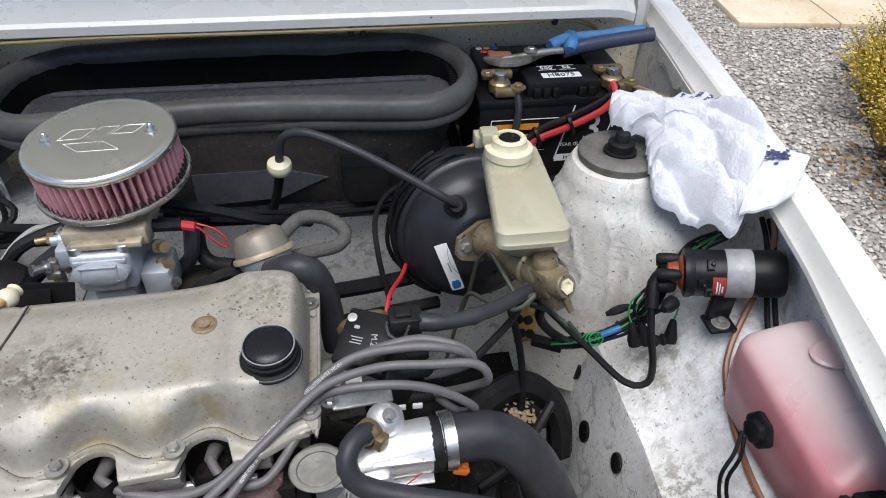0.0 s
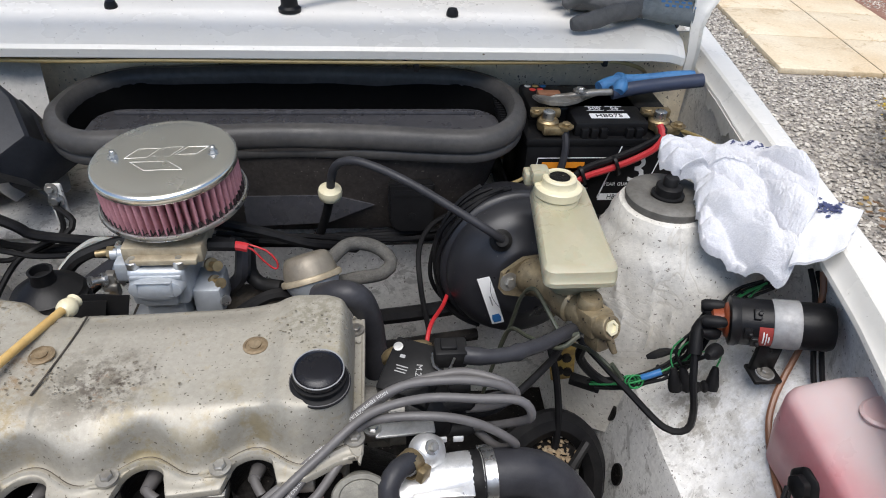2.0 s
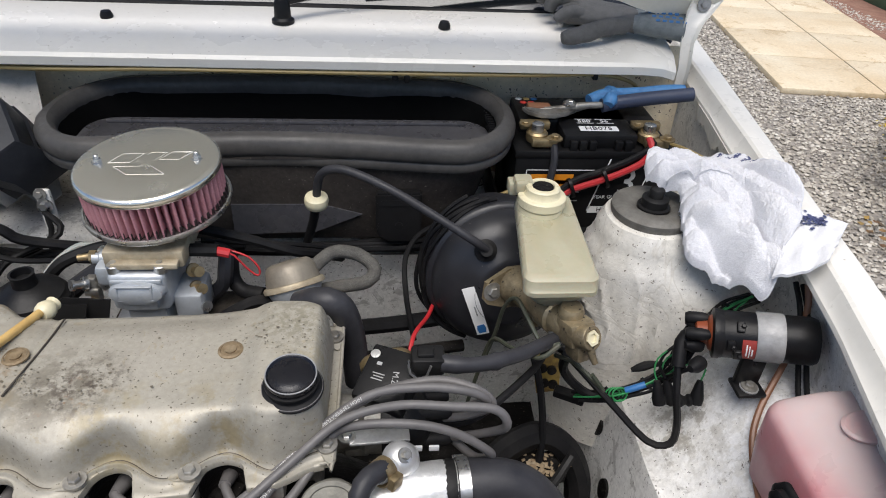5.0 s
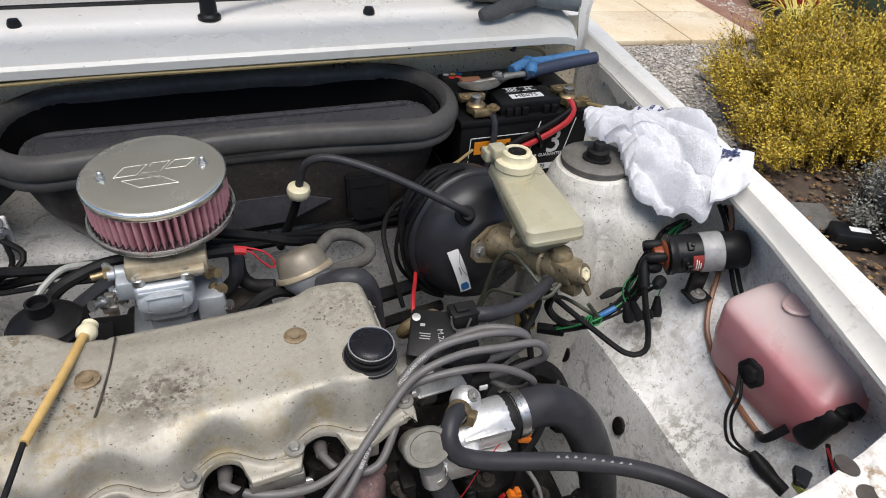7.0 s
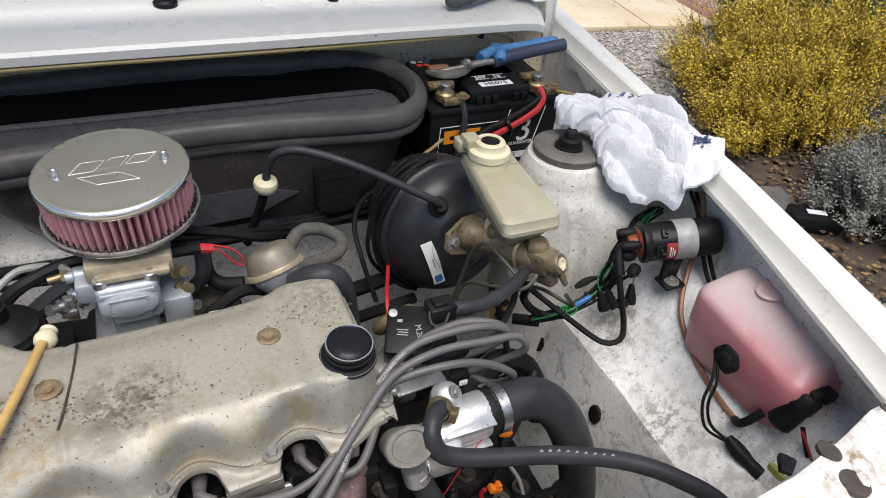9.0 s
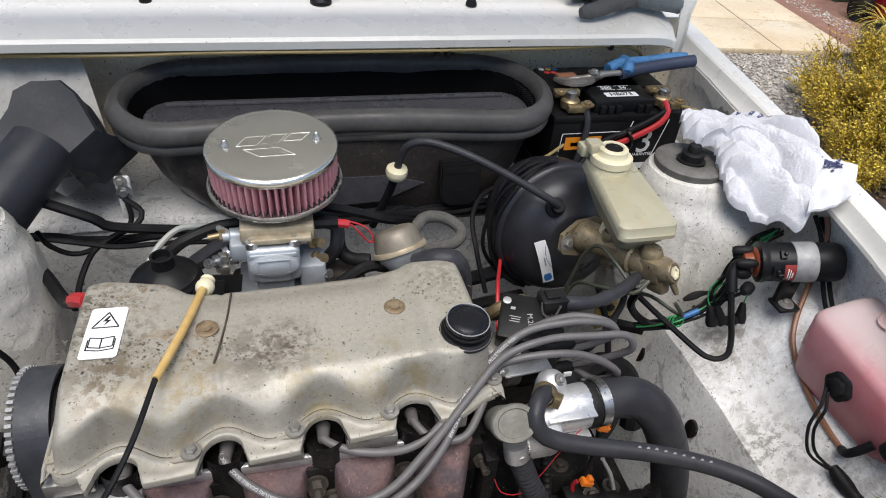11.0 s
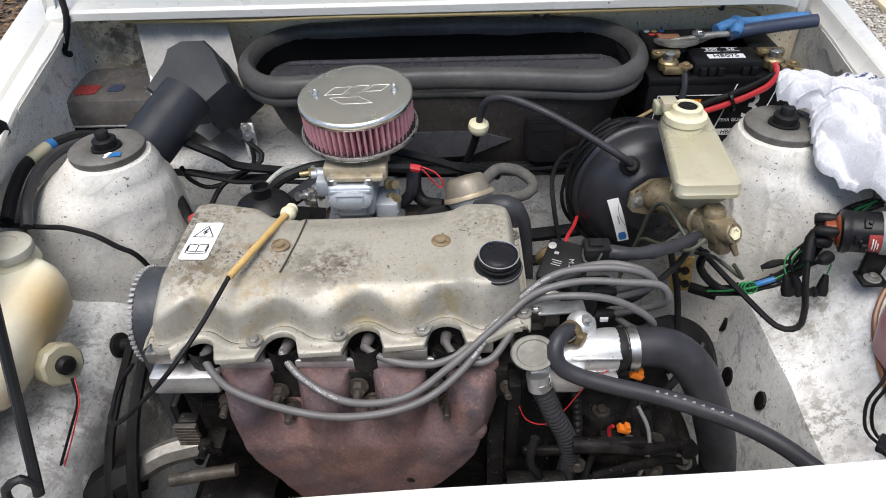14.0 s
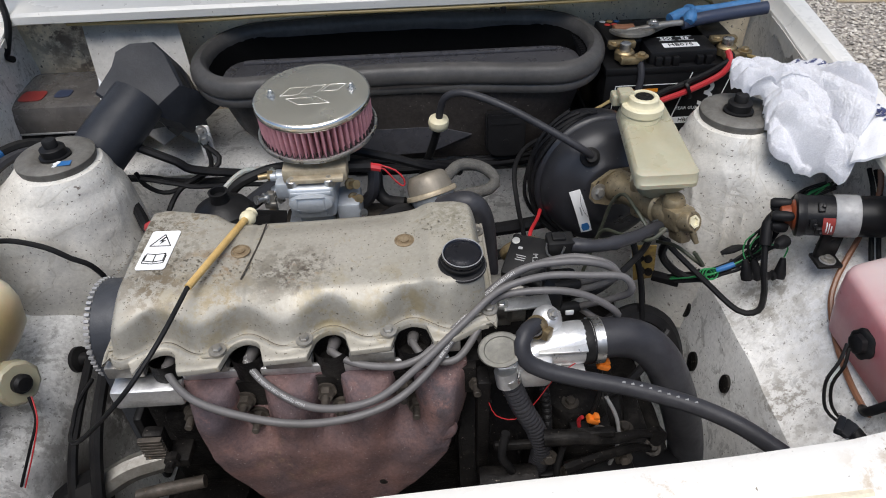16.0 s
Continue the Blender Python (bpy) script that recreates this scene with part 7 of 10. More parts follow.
for dx, col in ((0.0, PAPER), (0.018, PAPER)):
    b = B()
    box(b, (0.225 + dx, -0.243, 0.712), (0.236 + dx, -0.240, 0.719), 0.0008)
    part("white_clip", b, col, dist)
b = B()
box(b, (-0.028, -0.034, -0.016), (0.030, 0.034, 0.018), 0.004, Matrix.Translation((0.200, -0.180, 0.752)) @ Matrix.Rotation(radians(-24), 4, "Z") @ Matrix.Rotation(radians(16), 4, "X"))
mod = part("ignition_module", b, BLACK, dist, "black module with worn white print")
MT = Matrix.Translation((0.200, -0.180, 0.752)) @ Matrix.Rotation(radians(-24), 4, "Z") @ Matrix.Rotation(radians(16), 4, "X") @ Matrix.Translation((0, 0, 0.0182))
for u, v, w, h in ((-0.012, 0.010, 0.006, 0.004), (-0.008, -0.002, 0.014, 0.0012), (-0.007, -0.0055, 0.012, 0.0012), (-0.008, -0.009, 0.013, 0.0012)):
    b = B()
    plate(b, rounded(w, h, 0.0004, 2), 0.0004, MT @ Matrix.Translation((u, v, 0)))
    part("print_bar", b, GREYBAND, mod, smooth=0)
write("M.200", 0.010, MT @ Matrix.Translation((0.012, -0.006, 0.0)) @ Matrix.Rotation(radians(-78), 4, "Z"), GREYBAND, mod)
b = B()
lathe(b, [(0.0055, 0), (0.0055, 0.001), (0.003, 0.0012)], MT @ Matrix.Translation((-0.021, 0.020, 0)), 14)
part("rivet", b, STEEL, mod)
b = B()
lathe(b, [(0.027, -0.008), (0.031, -0.004), (0.031, 0.004), (0.027, 0.008), (0.022, 0.006)], axis_matrix((0.198, -0.138, 0.742), (-0.2, 0.8, 0.5)), 32)
part("amber_ring", b, BRASS, dist, "dull yellow sealing ring")
b = B()
box(b, (0.225, -0.186, 0.765), (0.262, -0.158, 0.788), 0.004)
box(b, (0.232, -0.180, 0.785), (0.25, -0.164, 0.792), 0.002)
part("plug_connector", b, BLACK, dist, "black wiring connector")
b = B()
tube(b, [(0.222, -0.185, 0.79), (0.224, -0.19, 0.775), (0.238, -0.193, 0.768), (0.246, -0.19, 0.786)], 0.0014, 6)
part("wire_clip", b, STEEL, dist)
b = B()
tube(b, [(0.258, -0.178, 0.778), (0.285, -0.180, 0.776), (0.312, -0.173, 0.772), (0.335, -0.162, 0.768), (0.360, -0.145, 0.760), (0.40, -0.115, 0.750), (0.43, -0.08, 0.72)], 0.0092, 12, radius=lambda t: 1.15 if 0.25 < t < 0.32 else (1.1 if t < 0.12 else 0.95))
part("loom_sleeve", b, HOSE, dist, "ribbed black wiring sleeve")

GREYPRINT = surf("pale_grey_print", (0.50, 0.50, 0.49), 0.5, grain=0.03, bump=0.02)
LEADS = {
    1: [(-0.263, -0.287, 0.716), (-0.262, -0.305, 0.722), (-0.222, -0.345, 0.712), (-0.143, -0.371, 0.702), (-0.069, -0.381, 0.702), (0.004, -0.370, 0.710), (0.058, -0.335, 0.725), (0.116, -0.269, 0.752), (0.176, -0.227, 0.777), (0.243, -0.212, 0.787), (0.290, -0.223, 0.785), (0.309, -0.228, 0.765), (0.285, -0.215, 0.735), (0.262, -0.205, 0.72)],
    2: [(-0.163, -0.282, 0.716), (-0.164, -0.300, 0.722), (-0.134, -0.332, 0.712), (-0.077, -0.363, 0.707), (-0.009, -0.366, 0.717), (0.044, -0.334, 0.732), (0.101, -0.288, 0.752), (0.152, -0.251, 0.772), (0.208, -0.245, 0.787), (0.263, -0.248, 0.787), (0.308, -0.250, 0.783), (0.321, -0.252, 0.76), (0.305, -0.235, 0.73), (0.272, -0.215, 0.70)],
    3: [(-0.060, -0.276, 0.718), (-0.061, -0.292, 0.724), (-0.025, -0.312, 0.720), (0.031, -0.318, 0.722), (0.080, -0.296, 0.740), (0.132, -0.250, 0.762), (0.183, -0.228, 0.785), (0.239, -0.230, 0.796), (0.281, -0.233, 0.792), (0.302, -0.230, 0.775), (0.290, -0.21, 0.745), (0.262, -0.19, 0.715)],
    4: [(0.041, -0.270, 0.718), (0.040, -0.285, 0.724), (0.058, -0.309, 0.720), (0.093, -0.315, 0.722), (0.122, -0.284, 0.737), (0.143, -0.251, 0.752), (0.174, -0.252, 0.768), (0.229, -0.257, 0.772), (0.272, -0.259, 0.757), (0.307, -0.259, 0.725), (0.295, -0.235, 0.69), (0.268, -0.205, 0.69)],
}
for k, pts in LEADS.items():
    t = thing("ignition_lead", "thick grey silicone ignition lead from plug to distributor", "ignition lead", pts[5], group="ignition leads")
    b = B()
    tube(b, pts, 0.0048, 12, step=0.006)
    part("sheath", b, SILICONE, t)
    b = B()
    d = (Vector(pts[1]) - Vector(pts[0])).normalized()
    tube(b, [Vector(pts[0]) - d * 0.012, Vector(pts[0]), pts[1]], 0.0082, 14, step=0.004, radius=lambda t_: 1.1 - 0.35 * t_)
    part("plug_boot", b, SILICONE, t, "moulded grey plug boot")
    for at in {1: (0.90, 0.31), 2: (0.62,), 3: (0.28,), 4: ()}[k]:
        # read from the distributor's end, so upside down from the front
        write_along("HIGH TEMPERATURE DOUBLE SILICONE ISO 3808", 0.0052, pts[::-1], at, 0.0048, GREYPRINT, t)
POLISHED = surf("bright_cast_aluminium", (0.74, 0.74, 0.73), 0.38, 0.7, second=(0.62, 0.61, 0.58), scale=40, cover=0.35, grain=0.12, bump=0.3, bscale=200)
stat = thing("thermostat_housing", "bright cast thermostat housing with hose stubs at the head's end", "thermostat housing", (0.20, -0.295, 0.66))
b = B()
tube(b, [(0.150, -0.300, 0.690), (0.180, -0.298, 0.700), (0.215, -0.288, 0.704), (0.255, -0.281, 0.702), (0.268, -0.280, 0.701)], 0.0245, 24, radius=lambda t: 1.05 - 0.1 * math.sin(6 * t))
box(b, (0.165, -0.325, 0.665), (0.215, -0.275, 0.715), 0.010)
for dz in (-0.020, 0.018):
    box(b, (0.196, -0.314, 0.700 + dz), (0.258, -0.262, 0.703 + dz), 0.0012)
lathe(b, [(0.027, -0.004), (0.027, 0.004)], axis_matrix((0.252, -0.2815, 0.7022), (1, 0.06, 0)), 28)
part("body", b, POLISHED, stat, "bright sand-cast body")
b = B()
lathe(b, [(0.019, 0.0), (0.019, 0.018), (0.017, 0.026), (0.010, 0.030)], axis_matrix((0.212, -0.270, 0.715), (0.05, 0.15, 1)), 28)
tube(b, [(0.212, -0.270, 0.735), (0.200, -0.285, 0.742), (0.190, -0.295, 0.748)], 0.011, 16)
bmesh.ops.create_icosphere(b, subdivisions=3, radius=0.0185, matrix=Matrix.Translation((0.211, -0.271, 0.737)))
part("outlet_elbow", b, POLISHED, stat, "polished outlet elbow")
ring_clamp(stat, (0.194, -0.291, 0.745), (-0.6, -0.7, 0.2), 0.0125, 0.013).data.materials[0] = BRASS
bolt(stat, (0.216, -0.278, 0.752), (0.5, -0.5, 0.7), 0.0045, 0.006, DIRTYALU)
b = B()
FL = axis_matrix((0.146, -0.322, 0.743), (0.05, -0.70, 0.70))
lathe(b, [(0.020, -0.045), (0.025, -0.012), (0.0275, -0.002), (0.028, 0.002), (0.0265, 0.0045), (0.021, 0.0045), (0.0195, 0.003), (0.006, 0.0032)], FL, 36, sx=1.0, sy=0.78)
part("cover_disc", b, surf("dull_grey_casting", (0.25, 0.24, 0.20), 0.55, 0.35, second=(0.12, 0.11, 0.10), scale=30, cover=0.4, bump=0.3), stat, "dull round blanking disc")
b = B()
box(b, (0.142, -0.262, 0.733), (0.205, -0.240, 0.737), 0.0015, pose(0, 0, 0, 0, 0, 4))
part("bracket_bar", b, ALU, stat, "flat aluminium bracket bar")
bolt(stat, (0.157, -0.241, 0.738), (0, 0, 1), 0.0055, 0.004, STEEL)
b = B()
lathe(b, [(0.014, 0), (0.014, 0.022)], axis_matrix((0.153, -0.322, 0.705), (0.15, -0.25, -1)), 20)
part("lower_stub", b, ALU, stat)

top_hose = thing("radiator_hose", "fat black rubber radiator hose clamped to the thermostat housing", "radiator hose", (0.38, -0.30, 0.64))
b = B()
tube(b, [(0.262, -0.281, 0.701), (0.300, -0.277, 0.702), (0.336, -0.280, 0.694), (0.366, -0.290, 0.665), (0.390, -0.300, 0.615), (0.412, -0.300, 0.555), (0.432, -0.297, 0.49), (0.450, -0.30, 0.40)], 0.0262, 22)
part("hose", b, HOSE, top_hose)
ring_clamp(top_hose, (0.276, -0.280, 0.7015), (1, 0.05, 0), 0.0285, 0.012)
b = B()
lathe(b, [(0.0285, -0.006), (0.0295, 0.0), (0.0285, 0.006)], axis_matrix((0.262, -0.281, 0.701), (1, 0.05, 0)), 26)
part("hose_end_bead", b, RUBBER, top_hose)

heater = thing("heater_hose", "long grey-black heater hose with faint white printing", "hose", (0.31, -0.36, 0.70))
b = B()
tube(b, [(0.196, -0.290, 0.748), (0.182, -0.303, 0.754), (0.172, -0.318, 0.748), (0.176, -0.330, 0.731), (0.195, -0.337, 0.720), (0.233, -0.345, 0.711), (0.310, -0.363, 0.702), (0.383, -0.390, 0.692), (0.437, -0.425, 0.680), (0.49, -0.47, 0.65), (0.52, -0.52, 0.58)], 0.0105, 16)
part("hose", b, HOSE, heater)
b = B()
for k in range(9):
    x = 0.29 + 0.010 * k
    y = interp(x, (0.233, 0.310, 0.383), (-0.345, -0.363, -0.390))
    z = interp(x, (0.233, 0.310, 0.383), (0.711, 0.702, 0.692)) + 0.0106
    plate(b, [(-0.0022, -0.0016), (0.0020, -0.0016), (0.0016, 0.0016), (-0.0016, 0.0016)], 0.0003, Matrix.Translation((x, y - 0.001, z - 0.0004)) @ Matrix.Rotation(radians(-14), 4, "Z"))
tagged(part("print_mark", b, GREYBAND, heater, "faint white printed marks", smooth=0), kind="stuff")

bypass = thing("corrugated_hose", "short corrugated black hose below the thermostat housing", "hose", (0.185, -0.33, 0.62))
b = B()
tube(b, [(0.155, -0.323, 0.694), (0.165, -0.326, 0.668), (0.178, -0.332, 0.635), (0.196, -0.336, 0.595), (0.206, -0.336, 0.55), (0.206, -0.33, 0.50)], 0.0135, 16, step=0.0022, radius=lambda t: 1.0 + 0.06 * math.sin(t * 190))
part("hose", b, HOSE, bypass)
ring_clamp(bypass, (0.157, -0.324, 0.690), (0.2, -0.2, -1), 0.0142, 0.010)
b = B()
tube(b, [(0.205, -0.30, 0.66), (0.215, -0.31, 0.60), (0.214, -0.33, 0.54), (0.20, -0.34, 0.48)], 0.0065, 12, step=0.0016, radius=lambda t: 1.0 + 0.12 * math.sin(t * 420))
part("conduit", b, RUBBER, bypass, "thin split conduit")

gear = thing("gearbox", "grimy cast gearbox low in the bay beside the engine", "gearbox", (0.28, -0.15, 0.225))
b = B()
lathe(b, [(0.15, -0.02), (0.155, 0.0), (0.15, 0.02), (0.12, 0.10), (0.10, 0.16), (0.09, 0.24), (0.05, 0.26)], axis_matrix((0.115, -0.19, 0.40), (1, 0, 0)), 36)
box(b, (0.20, -0.34, 0.32), (0.40, -0.16, 0.46), 0.02)
part("casing", b, IRON, gear, "oily cast casing")
b = B()
box(b, (0.205, -0.345, 0.478), (0.345, -0.325, 0.492), 0.004, pose(0, 0, 0, 0, 0, 0))
box(b, (0.23, -0.33, 0.455), (0.42, -0.30, 0.47), 0.004)
part("mount_bracket", b, BLACK, gear)
for k in range(5):
    b = B()
    box(b, (0.18 + 0.035 * k, -0.31, 0.445), (0.186 + 0.035 * k, -0.12, 0.50 - 0.008 * k), 0.002)
    part("casing_rib", b, IRON, gear)
b = B()
box(b, (0.235, -0.315, 0.47), (0.325, -0.20, 0.515), 0.014)
lathe(b, [(0.055, 0.0), (0.055, 0.03), (0.045, 0.045), (0.02, 0.05)], Matrix.Translation((0.27, -0.235, 0.50)), 28)
part("top_housing", b, IRON, gear)
b = B()
tube(b, [(0.24, -0.352, 0.52), (0.29, -0.345, 0.535), (0.34, -0.335, 0.535), (0.362, -0.332, 0.525)], 0.009, 8, radius=lambda t: 1.1 - 0.5 * t)
part("clutch_lever", b, IRON, gear, "forged dark clutch lever")
for x, y, z, d in ((0.215, -0.345, 0.540, (0, -1, 0.3)), (0.245, -0.345, 0.500, (0, -1, 0.3)), (0.330, -0.330, 0.500, (0, -1, 0.3)), (0.300, -0.300, 0.520, (0, -0.5, 1)), (0.262, -0.262, 0.548, (0, 0, 1)), (0.345, -0.28, 0.50, (0, 0, 1)), (0.20, -0.30, 0.555, (0, -0.6, 0.8)), (0.385, -0.30, 0.475, (0, -0.4, 0.9))):
    bolt(gear, (x, y, z), d, 0.0075, 0.008, GRIMY)
for lo, hi in (((0.118, -0.330, 0.470), (0.135, -0.300, 0.690)), ((0.140, -0.345, 0.560), (0.205, -0.335, 0.575)), ((0.330, -0.345, 0.430), (0.405, -0.30, 0.455)), ((0.218, -0.352, 0.585), (0.300, -0.340, 0.600))):
    b = B()
    box(b, lo, hi, 0.004)
    part("web", b, IRON, gear, "cast web with oily grime")
b = B()
tube(b, [(0.205, -0.348, 0.592), (0.25, -0.352, 0.594), (0.30, -0.345, 0.575), (0.34, -0.335, 0.568), (0.365, -0.33, 0.555)], 0.010, 10, radius=lambda t: 1.2 - 0.7 * t)
lathe(b, [(0.013, -0.006), (0.013, 0.006), (0.006, 0.008)], axis_matrix((0.368, -0.33, 0.552), (0.2, -1, 0.3)), 16)
part("selector_arm", b, IRON, gear, "dark forged selector arm with a ball end")
for pts, r, mt in (([(0.155, -0.342, 0.60), (0.15, -0.352, 0.56), (0.165, -0.352, 0.52), (0.16, -0.345, 0.46)], 0.006, RUBBER), ([(0.235, -0.34, 0.56), (0.228, -0.35, 0.52), (0.232, -0.35, 0.47), (0.22, -0.345, 0.43)], 0.005, RUBBER), ([(0.30, -0.295, 0.60), (0.315, -0.31, 0.57), (0.318, -0.325, 0.53), (0.305, -0.335, 0.47)], 0.0028, GREYBAND), ([(0.19, -0.34, 0.48), (0.26, -0.362, 0.462), (0.33, -0.36, 0.455), (0.40, -0.35, 0.45)], 0.009, RUBBER)):
    b = B()
    tube(b, pts, r, 10)
    part("pipe", b, mt, gear)
starter = thing("starter_motor", "dark starter motor tucked under the manifold", "starter", (0.18, -0.36, 0.36))
b = B()
lathe(b, [(0.04, 0), (0.045, 0.01), (0.045, 0.13), (0.03, 0.14)], axis_matrix((0.11, -0.37, 0.44), (1, 0, 0)), 28)
part("body", b, IRON, starter)
b = B()
lathe(b, [(0.022, 0), (0.024, 0.01), (0.024, 0.08)], axis_matrix((0.12, -0.355, 0.50), (1, 0, 0)), 20)
part("solenoid", b, IRON, starter)

# wiring with orange clips near the gearbox
senswire = thing("sensor_wiring", "black sensor wiring with bright orange clips and a red wire", "wiring", (0.29, -0.28, 0.56))
b = B()
tube(b, [(0.285, -0.280, 0.675), (0.290, -0.283, 0.64), (0.292, -0.286, 0.60), (0.286, -0.292, 0.56), (0.280, -0.296, 0.51), (0.272, -0.31, 0.47), (0.262, -0.33, 0.43)], 0.0030, 8)
part("loom", b, RUBBER, senswire)
for x, y, z in ((0.289, -0.288, 0.660), (0.286, -0.298, 0.554), (0.279, -0.302, 0.503)):
    b = B()
    m = Matrix.Translation((x, y, z)) @ Matrix.Rotation(radians(25), 4, "Y")
    box(b, (-0.009, -0.006, -0.004), (0.009, 0.006, 0.005), 0.0015, m)
    box(b, (-0.003, -0.005, 0.003), (0.005, 0.005, 0.011), 0.0015, m)
    part("orange_clip", b, ORANGE, senswire, "bright orange clip")
b = B()
box(b, (0.255, -0.312, 0.510), (0.282, -0.290, 0.542), 0.003)
part("connector", b, BLACK, senswire)
b = B()
tube(b, [(0.133, -0.33, 0.651), (0.142, -0.335, 0.63), (0.167, -0.335, 0.619), (0.191, -0.33, 0.641), (0.217, -0.325, 0.687), (0.258, -0.30, 0.69), (0.285, -0.285, 0.665)], 0.0007, 6)
part("red_wire", b, REDWIRE, senswire, "thin red wire")
b = B()
tube(b, [(0.268, -0.30, 0.54), (0.266, -0.298, 0.555), (0.270, -0.30, 0.564)], 0.003, 6)
part("red_stub", b, REDWIRE, senswire)

# ---- coil wiring, loops and loom on the inner wing ----
cable("king_lead", "black high-tension lead hanging in a loop from the coil", [(0.560, -0.128, 0.718), (0.558, -0.150, 0.685), (0.562, -0.165, 0.650), (0.556, -0.175, 0.625), (0.532, -0.163, 0.616), (0.493, -0.118, 0.638), (0.452, -0.078, 0.668), (0.430, -0.07, 0.690), (0.405, -0.09, 0.71), (0.37, -0.14, 0.72), (0.30, -0.20, 0.715), (0.26, -0.20, 0.705)], 0.0048, RUBBER, "ignition lead")
loom = thing("coil_loom", "taped black wiring loom with green and blue wires by the coil", "wiring loom", (0.60, -0.08, 0.70))
for off, mat_, nm in (((0, 0, 0), RUBBER, "taped_core"), ((0.004, -0.006, 0.003), RUBBER, "black_wire"), ((-0.003, -0.003, 0.0035), GREENWIRE, "green_wire"), ((0.002, 0.005, 0.004), BLUEWIRE, "blue_wire"), ((0.006, 0.002, 0.002), RUBBER, "black_wire"), ((-0.007, 0.004, 0.005), RUBBER, "black_wire"), ((0.003, -0.010, 0.001), RUBBER, "black_wire"), ((-0.006, -0.008, 0.0062), GREENWIRE, "green_wire")):
    b = B()
    pts = [(0.690, -0.040, 0.752), (0.655, -0.045, 0.738), (0.618, -0.064, 0.722), (0.598, -0.080, 0.695), (0.575, -0.092, 0.668), (0.545, -0.100, 0.652), (0.515, -0.098, 0.634), (0.488, -0.088, 0.620), (0.462, -0.072, 0.604)]
    w_ = 0.006
    pts = [(x + off[0] + w_ * noise.noise(Vector((k * 0.9, off[2] * 900, 1))), y + off[1] + w_ * noise.noise(Vector((k * 0.9, off[2] * 900, 5))), z + off[2]) for k, (x, y, z) in enumerate(pts)]
    tube(b, pts if nm != "blue_wire" else pts[4:8], 0.0052 if nm == "taped_core" else (0.0014 if nm == "green_wire" else 0.0022), 8)
    part(nm, b, mat_, loom)
for (x, y, z), r in (((0.600, -0.078, 0.698), 0.008), ((0.545, -0.100, 0.652), 0.008), ((0.502, -0.093, 0.628), 0.0085), ((0.655, -0.046, 0.738), 0.008)):
    b = B()
    lathe(b, [(r * 0.8, -0.002), (r, -0.002), (r, 0.002), (r * 0.8, 0.002)], axis_matrix((x, y, z), (0.8, 0.3, 0.5)), 14)
    box(b, (r * 0.8, -0.003, -0.0025), (r + 0.004, 0.003, 0.0025), 0.0008, axis_matrix((x, y, z), (0.8, 0.3, 0.5)))
    part("cable_tie", b, BLACK, loom)
b = B()
box(b, (-0.022, -0.008, -0.006), (0.022, 0.008, 0.006), 0.002, Matrix.Translation((0.455, -0.066, 0.598)) @ Matrix.Rotation(radians(-28), 4, "Z"))
part("connector", b, BLACK, loom, "flat black connector")
for x, y, z, d in ((0.592, -0.112, 0.735, (-0.8, -0.2, 0.2)), (0.590, -0.128, 0.722, (-0.7, -0.5, 0.1)), (0.604, -0.092, 0.748, (-0.9, 0.1, 0.2))):
    b = B()
    lathe(b, [(0.006, 0.0), (0.0095, 0.004), (0.0095, 0.016), (0.0075, 0.020), (0.0045, 0.028)], axis_matrix((x, y, z), d), 14)
    part("spade_boot", b, RUBBER, loom)
for pts in ([(0.575, -0.118, 0.738), (0.565, -0.110, 0.715), (0.566, -0.105, 0.69), (0.560, -0.098, 0.668), (0.545, -0.100, 0.655)], [(0.570, -0.140, 0.722), (0.560, -0.128, 0.70), (0.562, -0.112, 0.68), (0.552, -0.102, 0.662)], [(0.582, -0.090, 0.752), (0.578, -0.084, 0.72), (0.572, -0.088, 0.69), (0.560, -0.094, 0.666)]):
    b = B()
    tube(b, pts, 0.0026, 8)
    part("black_wire", b, RUBBER, loom)
b = B()
tube(b, [(0.574, -0.112, 0.73), (0.558, -0.104, 0.705), (0.556, -0.106, 0.68), (0.566, -0.116, 0.66), (0.574, -0.130, 0.652)], 0.0013, 6)
part("green_wire", b, GREENWIRE, loom)
b = B()
tube(b, [(0.555, -0.124, 0.650), (0.568, -0.125, 0.649), (0.585, -0.126, 0.649), (0.600, -0.127, 0.651)], 0.0072, 12, step=0.003, radius=lambda t: 1.0 + 0.22 * math.sin(t * 25))
inline = part("inline_boot", b, RUBBER, loom, "ribbed inline connector boot")
for (x, y, z), up in (((0.553, -0.124, 0.650), (-0.15, 0.35, 0.8)), ((0.568, -0.124, 0.652), (-0.25, 0.4, 0.8)), ((0.602, -0.127, 0.652), (0.1, 0.35, 0.85))):
    b = B()
    lathe(b, [(0.0085, -0.006), (0.0092, 0.002), (0.0075, 0.010), (0.0060, 0.018), (0.0040, 0.026)], axis_matrix((x, y, z), up), 14)
    part("boot_sleeve", b, RUBBER, inline)
